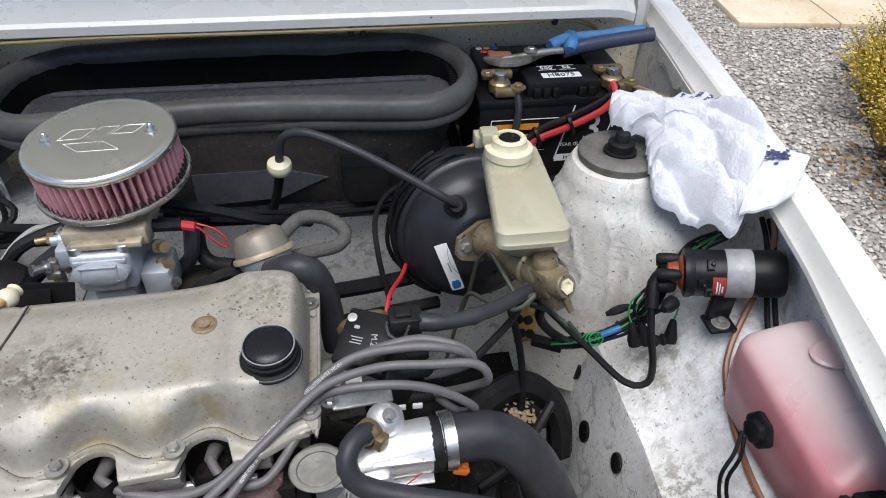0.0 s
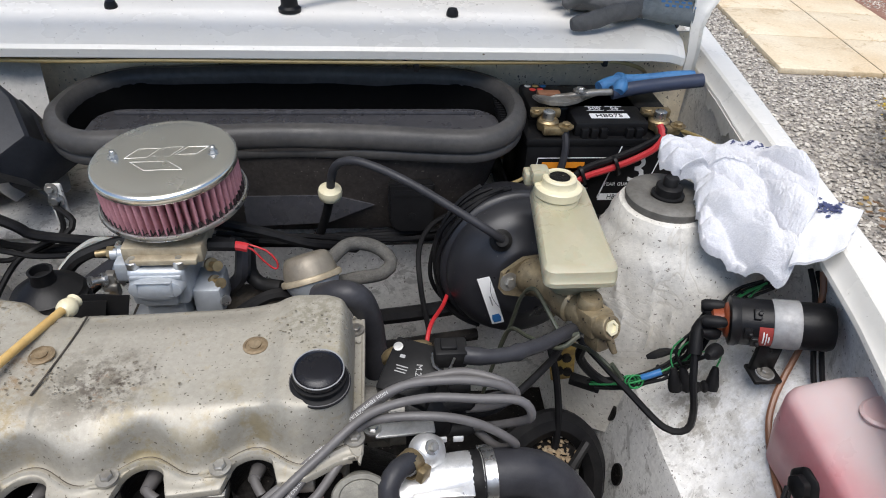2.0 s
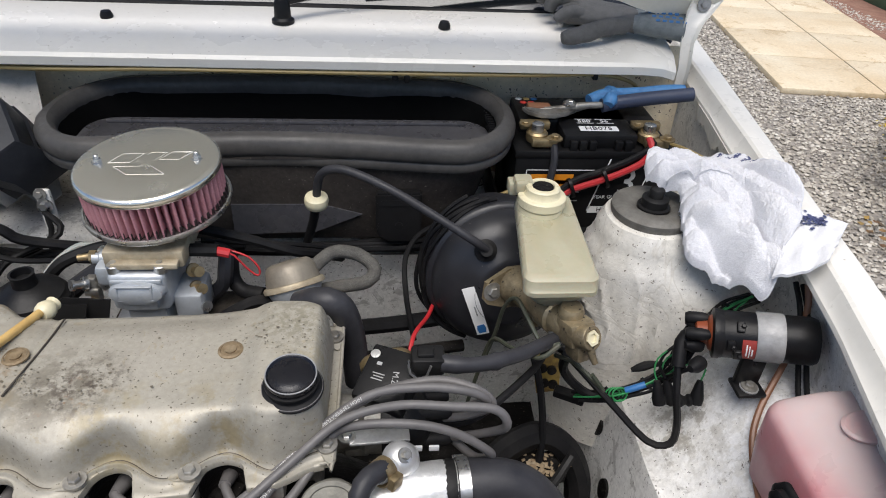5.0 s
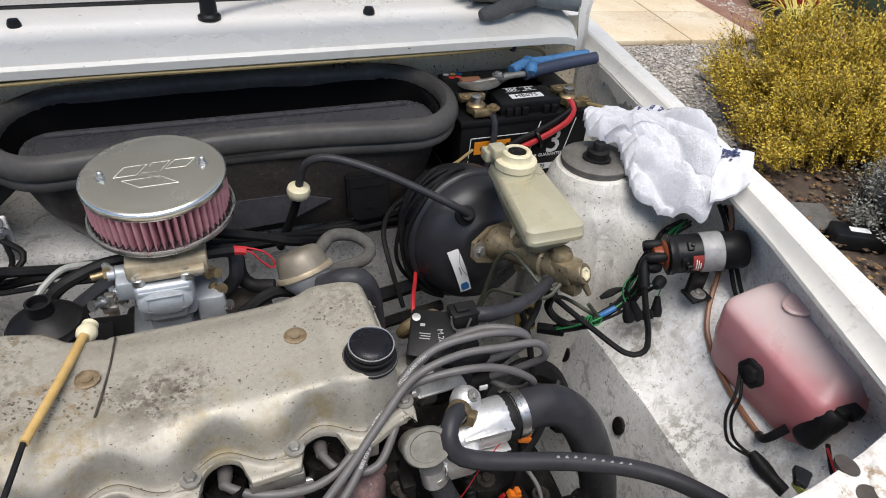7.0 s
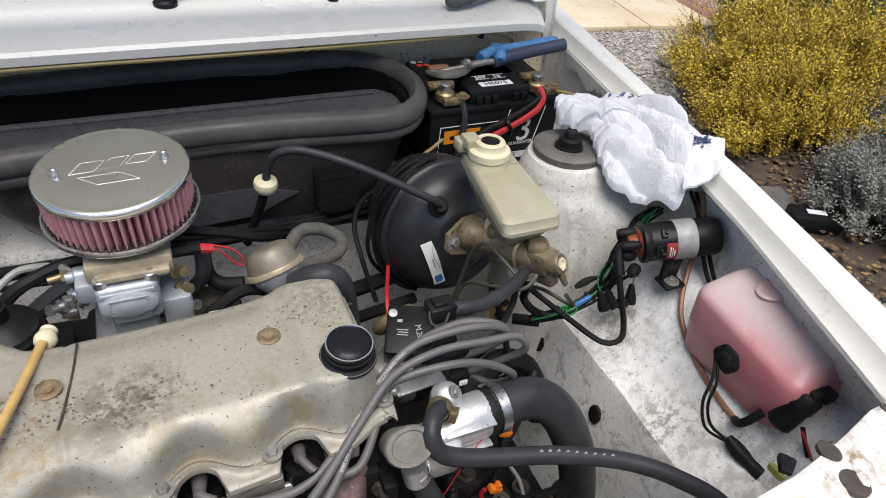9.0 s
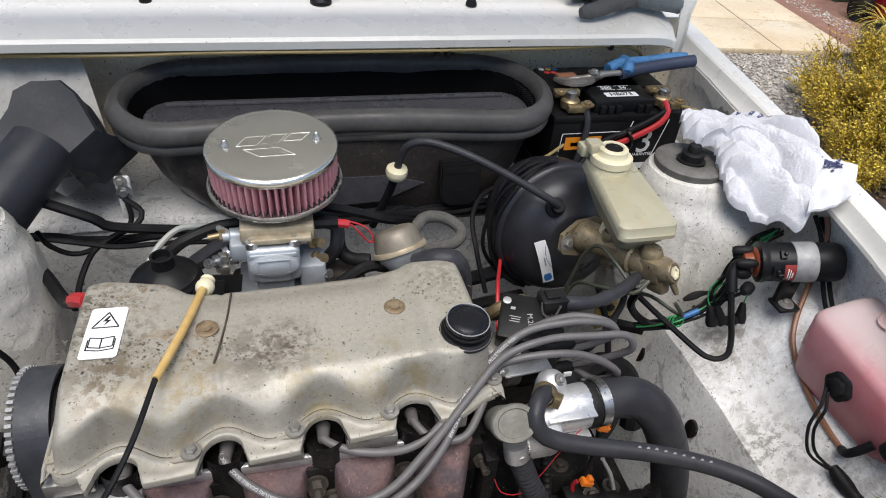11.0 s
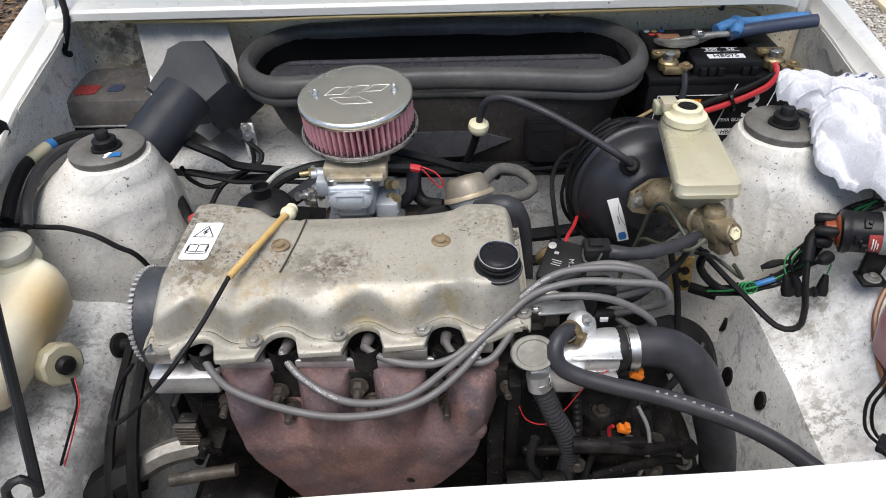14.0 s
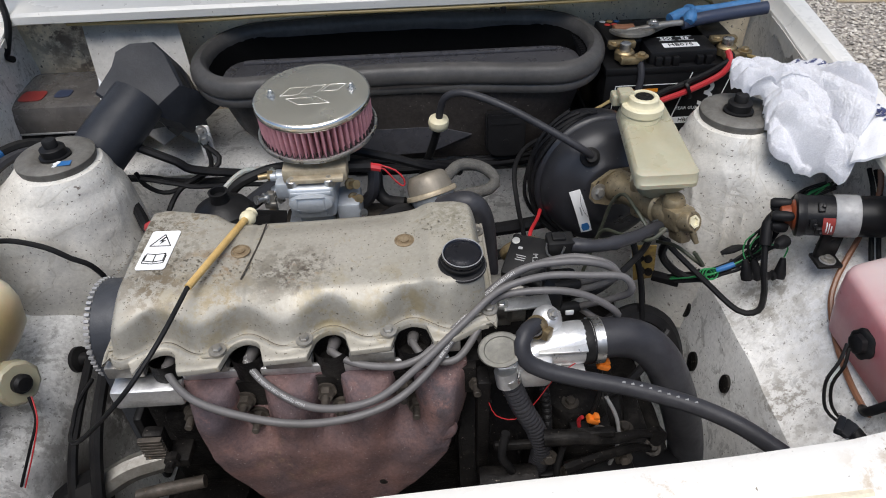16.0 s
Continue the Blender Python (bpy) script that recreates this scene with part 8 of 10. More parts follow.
for pts in ([(0.605, -0.118, 0.678), (0.610, -0.112, 0.690), (0.604, -0.108, 0.697), (0.585, -0.106, 0.694), (0.578, -0.106, 0.690)], [(0.560, -0.112, 0.676), (0.552, -0.103, 0.69), (0.556, -0.098, 0.705), (0.570, -0.092, 0.715)], [(0.548, -0.113, 0.675), (0.545, -0.106, 0.685), (0.548, -0.1, 0.70), (0.56, -0.096, 0.71)]):
    b = B()
    tube(b, pts, 0.0012 if pts[0][0] < 0.55 or pts[0][0] > 0.6 else 0.0022, 6)
    part("thin_wire", b, GREENWIRE if pts[0][0] < 0.55 or pts[0][0] > 0.6 else RUBBER, loom)
b = B()
tube(b, [(0.516, -0.102, 0.644), (0.526, -0.1035, 0.650), (0.540, -0.104, 0.657)], 0.0046, 10)
part("blue_sleeve", b, BLUEWIRE, loom, "blue taped sleeve on the loom")
for k in range(3):
    b = B()
    c = Vector((0.500 + 0.004 * k, -0.097 - 0.002 * k, 0.636 + 0.002 * k))
    tube(b, [c + Vector((0.010 * math.cos(a), 0.004 * math.sin(a) - 0.004, 0.0085 * math.sin(a))) for a in (2 * math.pi * j / 20 for j in range(21))], 0.0012, 6)
    part("green_loop", b, GREENWIRE, loom, "coiled bright green wire")
b = B()
tube(b, [(0.530, -0.075, 0.655), (0.555, -0.078, 0.668), (0.575, -0.085, 0.675)], 0.006, 8, radius=lambda t: 0.5 + 0.6 * math.sin(math.pi * min(1, t * 1.3)))
part("spare_tail", b, RUBBER, loom)
b = B()
tube(b, [(0.690, -0.040, 0.754), (0.665, -0.052, 0.746), (0.648, -0.066, 0.742), (0.640, -0.075, 0.75)], 0.0014, 6)
part("green_tail", b, GREENWIRE, loom)

for nm, lb, pts, r, mt in (
        ("clutch_cable", "black sheathed cable crossing the inner wing", [(0.43, -0.09, 0.70), (0.435, -0.075, 0.66), (0.455, -0.075, 0.63), (0.478, -0.085, 0.618), (0.505, -0.10, 0.625)], 0.0065, RUBBER),
        ("speedometer_cable", "thin black cable dropping behind the gearbox", [(0.40, -0.03, 0.66), (0.415, -0.06, 0.60), (0.42, -0.09, 0.53), (0.41, -0.12, 0.46)], 0.0055, RUBBER),
        ("lower_hose", "black bent hose low beside the gearbox", [(0.46, -0.11, 0.52), (0.43, -0.14, 0.50), (0.38, -0.19, 0.50), (0.33, -0.22, 0.50)], 0.007, RUBBER),
        ("wheel_arch_hose", "wide black hose arching low by the chassis leg", [(0.485, -0.115, 0.40), (0.480, -0.100, 0.46), (0.458, -0.085, 0.508), (0.425, -0.075, 0.525), (0.39, -0.080, 0.52), (0.35, -0.10, 0.50), (0.32, -0.14, 0.46)], 0.020, RUBBER),
        ("brown_pipe", "brown plastic pipe running down the inner wing", [(0.718, -0.088, 0.81), (0.718, -0.105, 0.78), (0.700, -0.128, 0.725), (0.655, -0.175, 0.68), (0.636, -0.215, 0.655), (0.622, -0.285, 0.635), (0.618, -0.35, 0.625), (0.63, -0.40, 0.62)], 0.0042, BROWNTUBE),
        ("wing_wires", "pair of black wires behind the coil", [(0.715, -0.070, 0.80), (0.712, -0.10, 0.78), (0.705, -0.14, 0.735), (0.695, -0.175, 0.71), (0.69, -0.20, 0.70)], 0.0034, RUBBER),
        ("wing_wires", "pair of black wires behind the coil", [(0.722, -0.075, 0.80), (0.719, -0.105, 0.78), (0.712, -0.146, 0.735), (0.703, -0.182, 0.71), (0.70, -0.21, 0.70)], 0.0034, RUBBER),
        ("sensor_lead", "twin dark wires hanging from the washer bottle", [(0.594, -0.314, 0.696), (0.585, -0.330, 0.680), (0.574, -0.338, 0.655), (0.578, -0.352, 0.625), (0.592, -0.370, 0.612), (0.60, -0.385, 0.608)], 0.0022, IRON),
        ("sensor_lead", "twin dark wires hanging from the washer bottle", [(0.592, -0.310, 0.700), (0.580, -0.325, 0.684), (0.568, -0.334, 0.655), (0.572, -0.350, 0.620), (0.588, -0.368, 0.610), (0.60, -0.382, 0.608)], 0.0022, RUBBER),
        ("pump_lead", "black and red wires from the washer pump", [(0.630, -0.430, 0.690), (0.640, -0.450, 0.65), (0.66, -0.47, 0.61), (0.635, -0.48, 0.60), (0.61, -0.48, 0.60)], 0.003, RUBBER),
        ("pump_lead", "black and red wires from the washer pump", [(0.628, -0.432, 0.688), (0.638, -0.455, 0.655), (0.655, -0.473, 0.615), (0.632, -0.483, 0.603)], 0.0016, REDWIRE),
        ("battery_cable", "thick red battery cable taped to a black one", [(0.632, 0.274, 0.834), (0.634, 0.258, 0.822), (0.622, 0.250, 0.804), (0.592, 0.249, 0.785), (0.553, 0.248, 0.768), (0.510, 0.246, 0.753), (0.480, 0.240, 0.735), (0.450, 0.225, 0.70), (0.40, 0.22, 0.68)], 0.0058, REDWIRE),
        ("battery_cable", "thick black battery cable beside the red one", [(0.640, 0.280, 0.828), (0.636, 0.262, 0.824), (0.600, 0.256, 0.803), (0.556, 0.254, 0.783), (0.505, 0.250, 0.763), (0.455, 0.235, 0.72), (0.40, 0.23, 0.69)], 0.0058, RUBBER),
        ("earth_cable", "dark grey earth cable from the battery post", [(0.473, 0.276, 0.826), (0.474, 0.258, 0.800), (0.468, 0.250, 0.760), (0.460, 0.250, 0.71), (0.455, 0.25, 0.67)], 0.0062, HOSE),
        ("scuttle_cable", "yellowed cable clipped under the scuttle lip", [(-0.58, 0.40, 0.893), (-0.33, 0.392, 0.892), (-0.18, 0.390, 0.895), (0.05, 0.390, 0.894), (0.29, 0.391, 0.894), (0.45, 0.392, 0.895), (0.565, 0.394, 0.897), (0.62, 0.405, 0.885), (0.655, 0.43, 0.86), (0.665, 0.45, 0.82)], 0.0034, YELLOWCABLE),
        ("scuttle_cable", "yellowed cable clipped under the scuttle lip", [(-0.50, 0.43, 0.888), (-0.40, 0.425, 0.880), (-0.25, 0.42, 0.884), (-0.20, 0.412, 0.892)], 0.004, YELLOWCABLE),
        ("wing_cable", "yellow-brown cable along the inner wing by the battery", [(0.685, 0.33, 0.80), (0.70, 0.28, 0.812), (0.715, 0.23, 0.818), (0.722, 0.19, 0.82)], 0.004, YELLOWCABLE),
        ("loop_cable", "black cable looping beside the servo", [(0.240, 0.050, 0.60), (0.228, 0.086, 0.66), (0.229, 0.133, 0.70), (0.259, 0.173, 0.72), (0.323, 0.205, 0.722), (0.389, 0.225, 0.72), (0.43, 0.235, 0.71)], 0.0042, RUBBER),
        ("red_starter_cable", "red cable dropping beside the servo", [(0.225, -0.06, 0.62), (0.235, -0.01, 0.66), (0.262, 0.06, 0.645), (0.285, 0.12, 0.66)], 0.0032, REDWIRE),
        ("fuel_pipe", "cloudy clear fuel pipe to the carburettor", [(-0.285, 0.06, 0.70), (-0.263, 0.085, 0.725), (-0.235, 0.10, 0.742), (-0.205, 0.09, 0.752), (-0.175, 0.05, 0.775), (-0.160, 0.01, 0.795)], 0.0048, CLEARHOSE),
        ("breather_hose", "fat black hose from the breather to the carburettor", [(-0.235, 0.03, 0.705), (-0.215, 0.03, 0.725), (-0.190, 0.03, 0.744), (-0.165, 0.03, 0.760), (-0.135, 0.03, 0.768)], 0.0125, HOSE),
        ("breather_hose", "black hose from the breather to the carburettor", [(-0.250, 0.04, 0.735), (-0.228, 0.04, 0.758), (-0.20, 0.045, 0.770), (-0.17, 0.05, 0.777), (-0.135, 0.05, 0.780)], 0.0085, RUBBER),
        ("vacuum_hose", "black hose running from the carburettor along the bulkhead", [(-0.06, 0.06, 0.80), (-0.041, 0.062, 0.795), (-0.01, 0.064, 0.785), (0.024, 0.066, 0.773), (0.068, 0.07, 0.754), (0.10, 0.09, 0.735), (0.13, 0.13, 0.70)], 0.0075, RUBBER),
        ("vacuum_hose", "thin black hose running behind the vacuum valve", [(-0.06, 0.09, 0.76), (0.0, 0.10, 0.748), (0.06, 0.115, 0.735), (0.12, 0.14, 0.71), (0.20, 0.165, 0.69), (0.28, 0.185, 0.685)], 0.0042, RUBBER),
        ("manifold_hose", "black rubber hose low beside the carburettor", [(-0.05, 0.03, 0.70), (-0.02, 0.02, 0.735), (-0.012, 0.015, 0.76), (-0.01, 0.03, 0.785)], 0.010, HOSE),
        ("manifold_hose", "dirty rubber hose crossing the inlet manifold", [(-0.03, -0.03, 0.705), (0.0, -0.02, 0.722), (0.03, -0.01, 0.73), (0.06, 0.0, 0.715), (0.08, 0.01, 0.69)], 0.0085, RUBBER),
        ("bulkhead_cable", "thick taped black cable along the bulkhead", [(-0.43, 0.16, 0.77), (-0.359, 0.15, 0.738), (-0.337, 0.15, 0.721), (-0.264, 0.15, 0.709), (-0.20, 0.15, 0.704), (-0.12, 0.155, 0.70), (-0.02, 0.165, 0.70)], 0.0080, RUBBER),
        ("bulkhead_cable", "thin black cable low along the bulkhead", [(-0.42, 0.13, 0.72), (-0.356, 0.12, 0.711), (-0.327, 0.12, 0.704), (-0.255, 0.12, 0.704), (-0.19, 0.12, 0.70), (-0.12, 0.11, 0.70)], 0.0042, RUBBER),
        ("choke_cable", "black sleeved cable with a red tip by the carburettor", [(-0.066, 0.0, 0.806), (-0.04, 0.0, 0.806), (-0.012, 0.0, 0.805)], 0.0088, RUBBER),
        ("red_tip_wire", "bright red wire loop by the carburettor", [(-0.014, 0.0, 0.805), (-0.002, -0.004, 0.804), (0.008, -0.005, 0.801), (0.020, -0.006, 0.784), (0.030, -0.006, 0.772), (0.036, -0.005, 0.770), (0.036, -0.003, 0.780), (0.024, 0.0, 0.795), (0.004, 0.002, 0.803)], 0.0013, REDWIRE),
        ("red_sleeve", "bright red insulating sleeve on a cable end", [(-0.016, -0.001, 0.805), (-0.006, -0.002, 0.804), (0.003, -0.003, 0.802)], 0.0062, REDWIRE),
        ("rear_pipe", "dark pipe low across the bulkhead", [(0.14, 0.08, 0.60), (0.22, 0.09, 0.60), (0.30, 0.10, 0.605), (0.36, 0.12, 0.60)], 0.013, RUBBER),
        ("rear_pipe", "dark pipe low across the bulkhead", [(0.12, 0.05, 0.56), (0.22, 0.06, 0.565), (0.32, 0.08, 0.56)], 0.010, IRON),
):
    cable(nm, lb, pts, r, mt, "cable" if r < 0.006 else "hose")
for x, y, z in ((0.562, 0.256, 0.772), (0.506, 0.252, 0.756)):
    tie = thing("cable_tie", "black cable tie round the battery cables", "cable tie", (x, y, z - 0.008), group="cable ties")
    b = B()
    lathe(b, [(0.010, -0.0025), (0.0125, -0.0025), (0.0125, 0.0025), (0.010, 0.0025)], axis_matrix((x, y - 0.006, z), (0.9, 0.1, 0.35)), 18, sy=1.5)
    part("band", b, BLACK, tie)
for x, y, z in ((0.562, 0.402, 0.902), (0.215, 0.402, 0.896), (0.235, 0.400, 0.892)):
    cl = thing("cable_clip", "black clip holding the cable under the scuttle", "clip", (x, y, z), group="scuttle clips")
    b = B()
    box(b, (x - 0.005, y - 0.013, z - 0.014), (x + 0.005, y + 0.004, z + 0.002), 0.003)
    part("clip_body", b, BLACK if x > 0 else PAPER, cl)
plug = thing("inline_connector", "long black rubber inline connector on the inner wing", "connector", (0.60, -0.40, 0.61))
b = B()
tube(b, [(0.596, -0.372, 0.614), (0.600, -0.388, 0.606), (0.606, -0.410, 0.600), (0.610, -0.428, 0.598)], 0.0085, 12, radius=lambda t: 0.7 + 0.5 * (t > 0.15) + 0.12 * math.sin(26 * t))
part("body", b, RUBBER, plug)
plug = thing("yellow_connector", "dirty yellow-green wiring connector below the pump", "connector", (0.625, -0.42, 0.60))
b = B()
box(b, (0.612, -0.452, 0.598), (0.634, -0.425, 0.622), 0.004)
part("body", b, surf("olive_plastic", (0.30, 0.32, 0.08), 0.5), plug)
b = B()
tube(b, [(0.62, -0.45, 0.60), (0.61, -0.475, 0.59), (0.605, -0.50, 0.575)], 0.003, 8)
part("wires", b, RUBBER, plug)
# bulkhead loom
for k in range(6):
    dz, dy = 0.006 * (k % 3), 0.007 * (k // 3)
    pts = [(-0.52, 0.215, 0.668), (-0.44, 0.20 + dy, 0.672), (-0.351, 0.19 - dy, 0.668), (-0.226, 0.196 + dy, 0.668), (-0.10, 0.20, 0.665 + dz), (0.029, 0.195 - dy, 0.664 + dz), (0.12, 0.20, 0.664 + dz), (0.179, 0.195 + dy, 0.668 + dz), (0.26, 0.20, 0.672 + dz), (0.35, 0.215, 0.69 + dz)]
    pts = [(x, y + 0.008 * noise.noise(Vector((x * 9, k, 0))), z + 0.008 * noise.noise(Vector((x * 9, k, 9)))) for x, y, z in pts]
    cable("bulkhead_wire", "black taped wiring along the bulkhead", pts, 0.0038 if k % 2 else 0.0055, RUBBER, "wiring")
for k, (a_, c_) in enumerate((((0.28, 0.20, 0.69), (0.40, 0.24, 0.735)), ((0.29, 0.205, 0.70), (0.42, 0.245, 0.75)), ((0.30, 0.21, 0.705), (0.43, 0.25, 0.765)), ((0.27, 0.2, 0.70), (0.41, 0.235, 0.745)))):
    p, q = Vector(a_), Vector(c_)
    cable("bulkhead_wire", "black taped wiring along the bulkhead", [p, p.lerp(q, 0.4) + Vector((0, -0.01, 0.012 + 0.004 * k)), p.lerp(q, 0.7) + Vector((0, -0.008, 0.008)), q], 0.0030, (RUBBER, RUBBER, YELLOWCABLE, RUBBER)[k], "wiring")

# dipstick
dip = thing("dipstick", "oil dipstick with an amber handle laid across the rocker cover", "dipstick", (-0.26, -0.3, 0.745))
b = B()
tube(b, [(-0.183, -0.100, 0.795), (-0.197, -0.19, 0.815), (-0.217, -0.267, 0.823)], 0.0050, 12, radius=lambda t: 1.0 - 0.12 * t)
hd = part("handle", b, YELLOW, dip, "amber plastic handle")
b = B()
lathe(b, [(0.007, -0.010), (0.0105, -0.006), (0.0115, 0.0), (0.010, 0.005), (0.0075, 0.010), (0.009, 0.014), (0.004, 0.016)], axis_matrix((-0.182, -0.098, 0.793), (0.15, 0.95, -0.1)), 24)
part("knob", b, CAPCREAM, hd, "cream ribbed knob")
b = B()
tube(b, [(-0.217, -0.265, 0.823), (-0.235, -0.336, 0.810), (-0.264, -0.382, 0.785), (-0.311, -0.392, 0.738), (-0.345, -0.388, 0.705), (-0.368, -0.370, 0.685), (-0.376, -0.345, 0.680), (-0.385, -0.31, 0.675), (-0.39, -0.26, 0.66)], 0.0029, 8)
part("blade_sleeve", b, RUBBER, dip, "black sleeved blade")

# yellow-painted bracket low beside the servo
ybr = thing("yellow_bracket", "yellow-painted steel bracket low beside the brake servo", "bracket", (0.44, -0.02, 0.62))
b = B()
sheet(b, [[(0.407, -0.02, 0.632), (0.449, -0.02, 0.63)], [(0.422, -0.02, 0.554), (0.456, -0.02, 0.558)]], 0.003, (0, 1, 0))
part("plate", b, surf("chipped_yellow_paint", (0.36, 0.25, 0.06), 0.5, second=(0.16, 0.10, 0.04), scale=40, cover=0.45, sharp=0.1, grain=0.2, bump=0.3), ybr)
for u, v in ((0.3, 0.3), (0.65, 0.35), (0.35, 0.7), (0.7, 0.75)):
    c0 = Vector((0.407, -0.02, 0.632)).lerp(Vector((0.449, -0.02, 0.63)), u)
    c1 = Vector((0.422, -0.02, 0.554)).lerp(Vector((0.456, -0.02, 0.558)), u)
    b = B()
    lathe(b, [(0.007, -0.001), (0.007, 0.004), (0.003, 0.0045)], axis_matrix(c0.lerp(c1, v) + Vector((0, -0.002, 0)), (0, -1, 0.1)), 14)
    part("hole_plug", b, IRON, ybr)
# ---- left side of the bay ----
fuse = thing("fuse_box", "smoked plastic fuse box against the bulkhead corner", "fuse box", (-0.60, 0.34, 0.662))
b = B()
box(b, (-0.70, 0.275, 0.664), (-0.515, 0.44, 0.735), 0.006)
part("base", b, BLACK, fuse)
b = B()
loft(b, [rounded_ for rounded_ in ([(-0.6075 + x, 0.357 + y, z) for x, y in rounded(w, d, 0.015)] for w, d, z in ((0.185, 0.165, 0.735), (0.185, 0.165, 0.765), (0.170, 0.150, 0.785), (0.150, 0.13, 0.788)))])
lidf = part("lid", b, SMOKED, fuse, "dusty smoked lid")
b = B()
box(b, (-0.69, 0.272, 0.7355), (-0.53, 0.276, 0.739), 0.001)
part("lid_lip", b, GREYBAND, lidf)
b = B()
plate(b, rounded(0.045, 0.04, 0.01), 0.001, plane_matrix((-0.655, 0.325, 0.7885), (1, 0, 0), (0, 1, 0)))
part("red_relay", b, surf("dulled_red", (0.24, 0.03, 0.025), 0.5), lidf, "red relay under the lid")
b = B()
plate(b, rounded(0.03, 0.03, 0.008), 0.001, plane_matrix((-0.60, 0.33, 0.7885), (1, 0, 0), (0, 1, 0)))
part("blue_relay", b, GREYGRIP, lidf)

duct = thing("intake_duct", "black plastic air duct with an angular head and round tube", "air duct", (-0.42, 0.2, 0.67))
b = B()
HEAD = [(-0.485, 0.214, 0.843), (-0.460, 0.253, 0.871), (-0.454, 0.277, 0.889), (-0.431, 0.292, 0.897), (-0.392, 0.296, 0.896), (-0.371, 0.281, 0.881), (-0.341, 0.233, 0.839), (-0.390, 0.189, 0.810), (-0.409, 0.203, 0.824), (-0.448, 0.194, 0.822)]
back = Vector((0.05, 0.62, -0.78))
mid_ = sum((Vector(p) for p in HEAD), Vector()) / len(HEAD)
loft(b, [[Vector(p).lerp(mid_, 0.06) for p in HEAD], [Vector(p) + back * 0.006 for p in HEAD], [Vector(p) + back * 0.055 for p in HEAD], [Vector(p).lerp(mid_, -0.05) + back * 0.060 for p in HEAD], [Vector(p).lerp(mid_, -0.03) + back * 0.10 for p in HEAD]])
part("head", b, DUCT, duct, "faceted black head", smooth=25)
b = B()
rows = [[Vector((-0.341, 0.233, 0.839)).lerp(Vector((-0.390, 0.189, 0.810)), u) + Vector((0.030 * v, 0.012 * v, -0.012 * v)) + back * 0.03 * v for v in (0, 0.5, 1)] for u in (0, 0.25, 0.5, 0.75, 1)]
sheet(b, rows, 0.05, tuple(back))
part("side_shell", b, DUCT, duct, "chamfered side of the head", smooth=25)
b = B()
tube(b, [(-0.478, 0.118, 0.768), (-0.460, 0.145, 0.785), (-0.430, 0.190, 0.812), (-0.415, 0.215, 0.825)], 0.045, 32, step=0.02, caps=True)
dt = part("tube", b, DUCT, duct, "thick black tube")
b = B()
tube(b, [(-0.481, 0.114, 0.765), (-0.476, 0.121, 0.770)], 0.041, 28, step=0.004)
part("tube_mouth", b, RUBBER, dt)
b = B()
plate(b, [(-0.008, -0.028), (0.012, -0.028), (0.012, 0.0), (-0.006, 0.03)], 0.002, plane_matrix((-0.492, 0.262, 0.815), (1, 0.1, 0), (0, 0.6, 0.8)))
part("white_flap", b, PAPER, duct, "white paper tag behind the duct")

exp = thing("expansion_tank", "yellow-stained white coolant expansion tank", "coolant tank", (-0.56, -0.22, 0.60))


def exp_ring(z, x0, x1, y0, y1, r):
    out = []
    for cx, cy, a0 in ((x1 - r, y1 - r, 0), (x0 + r, y1 - r, 90), (x0 + r, y0 + r, 180), (x1 - r, y0 + r, 270)):
        for k in range(7):
            a = radians(a0 + 15 * k)
            out.append((cx + r * math.cos(a), cy + r * math.sin(a), z))
    return out


b = B()
loft(b, [exp_ring(0.650, -0.650, -0.535, -0.325, -0.16, 0.025), exp_ring(0.656, -0.670, -0.522, -0.338, -0.145, 0.03), exp_ring(0.672, -0.682, -0.514, -0.345, -0.132, 0.03), exp_ring(0.705, -0.684, -0.511, -0.345, -0.124, 0.034), exp_ring(0.728, -0.680, -0.514, -0.335, -0.122, 0.04), exp_ring(0.742, -0.665, -0.524, -0.315, -0.124, 0.04), exp_ring(0.750, -0.640, -0.538, -0.28, -0.128, 0.03)])
part("tank", b, EXPAN, exp, "stained translucent tank", smooth=60)
b = B()
lathe(b, [(0.038, -0.008), (0.036, 0.006), (0.032, 0.010), (0.031, 0.016)], Matrix.Translation((-0.583, -0.136, 0.748)), 40)
part("neck", b, CAPCREAM, exp, "yellowed filler neck")
b = B()
lathe(b, [(0.030, 0.012), (0.036, 0.014), (0.037, 0.022), (0.036, 0.026), (0.030, 0.029), (0.020, 0.030), (0.019, 0.028), (0.004, 0.028)], Matrix.Translation((-0.583, -0.136, 0.748)), 48, shape=lambda a, z: 1 + (0.09 * math.cos(2 * a + 0.6) if z > 0.013 else 0))
cp = part("cap", b, surf("grey_pressure_cap", (0.46, 0.44, 0.37), 0.4, second=(0.34, 0.32, 0.26), scale=30, cover=0.4), exp, "greyed pressure cap with two ears")
b = B()
lathe(b, [(0.028, 0), (0.030, 0.004), (0.030, 0.022), (0.026, 0.026), (0.012, 0.026)], axis_matrix((-0.506, -0.250, 0.655), (0.85, -0.4, 0.25)), 30, shape=lambda a, z: 1 + 0.03 * math.cos(10 * a))
sc = part("level_sensor", b, TANK, exp, "white screw-in level sensor")
b = B()
lathe(b, [(0.013, 0), (0.013, 0.008), (0.009, 0.012)], axis_matrix((-0.484, -0.260, 0.662), (0.85, -0.4, 0.25)), 20)
part("sensor_plug", b, RUBBER, sc)
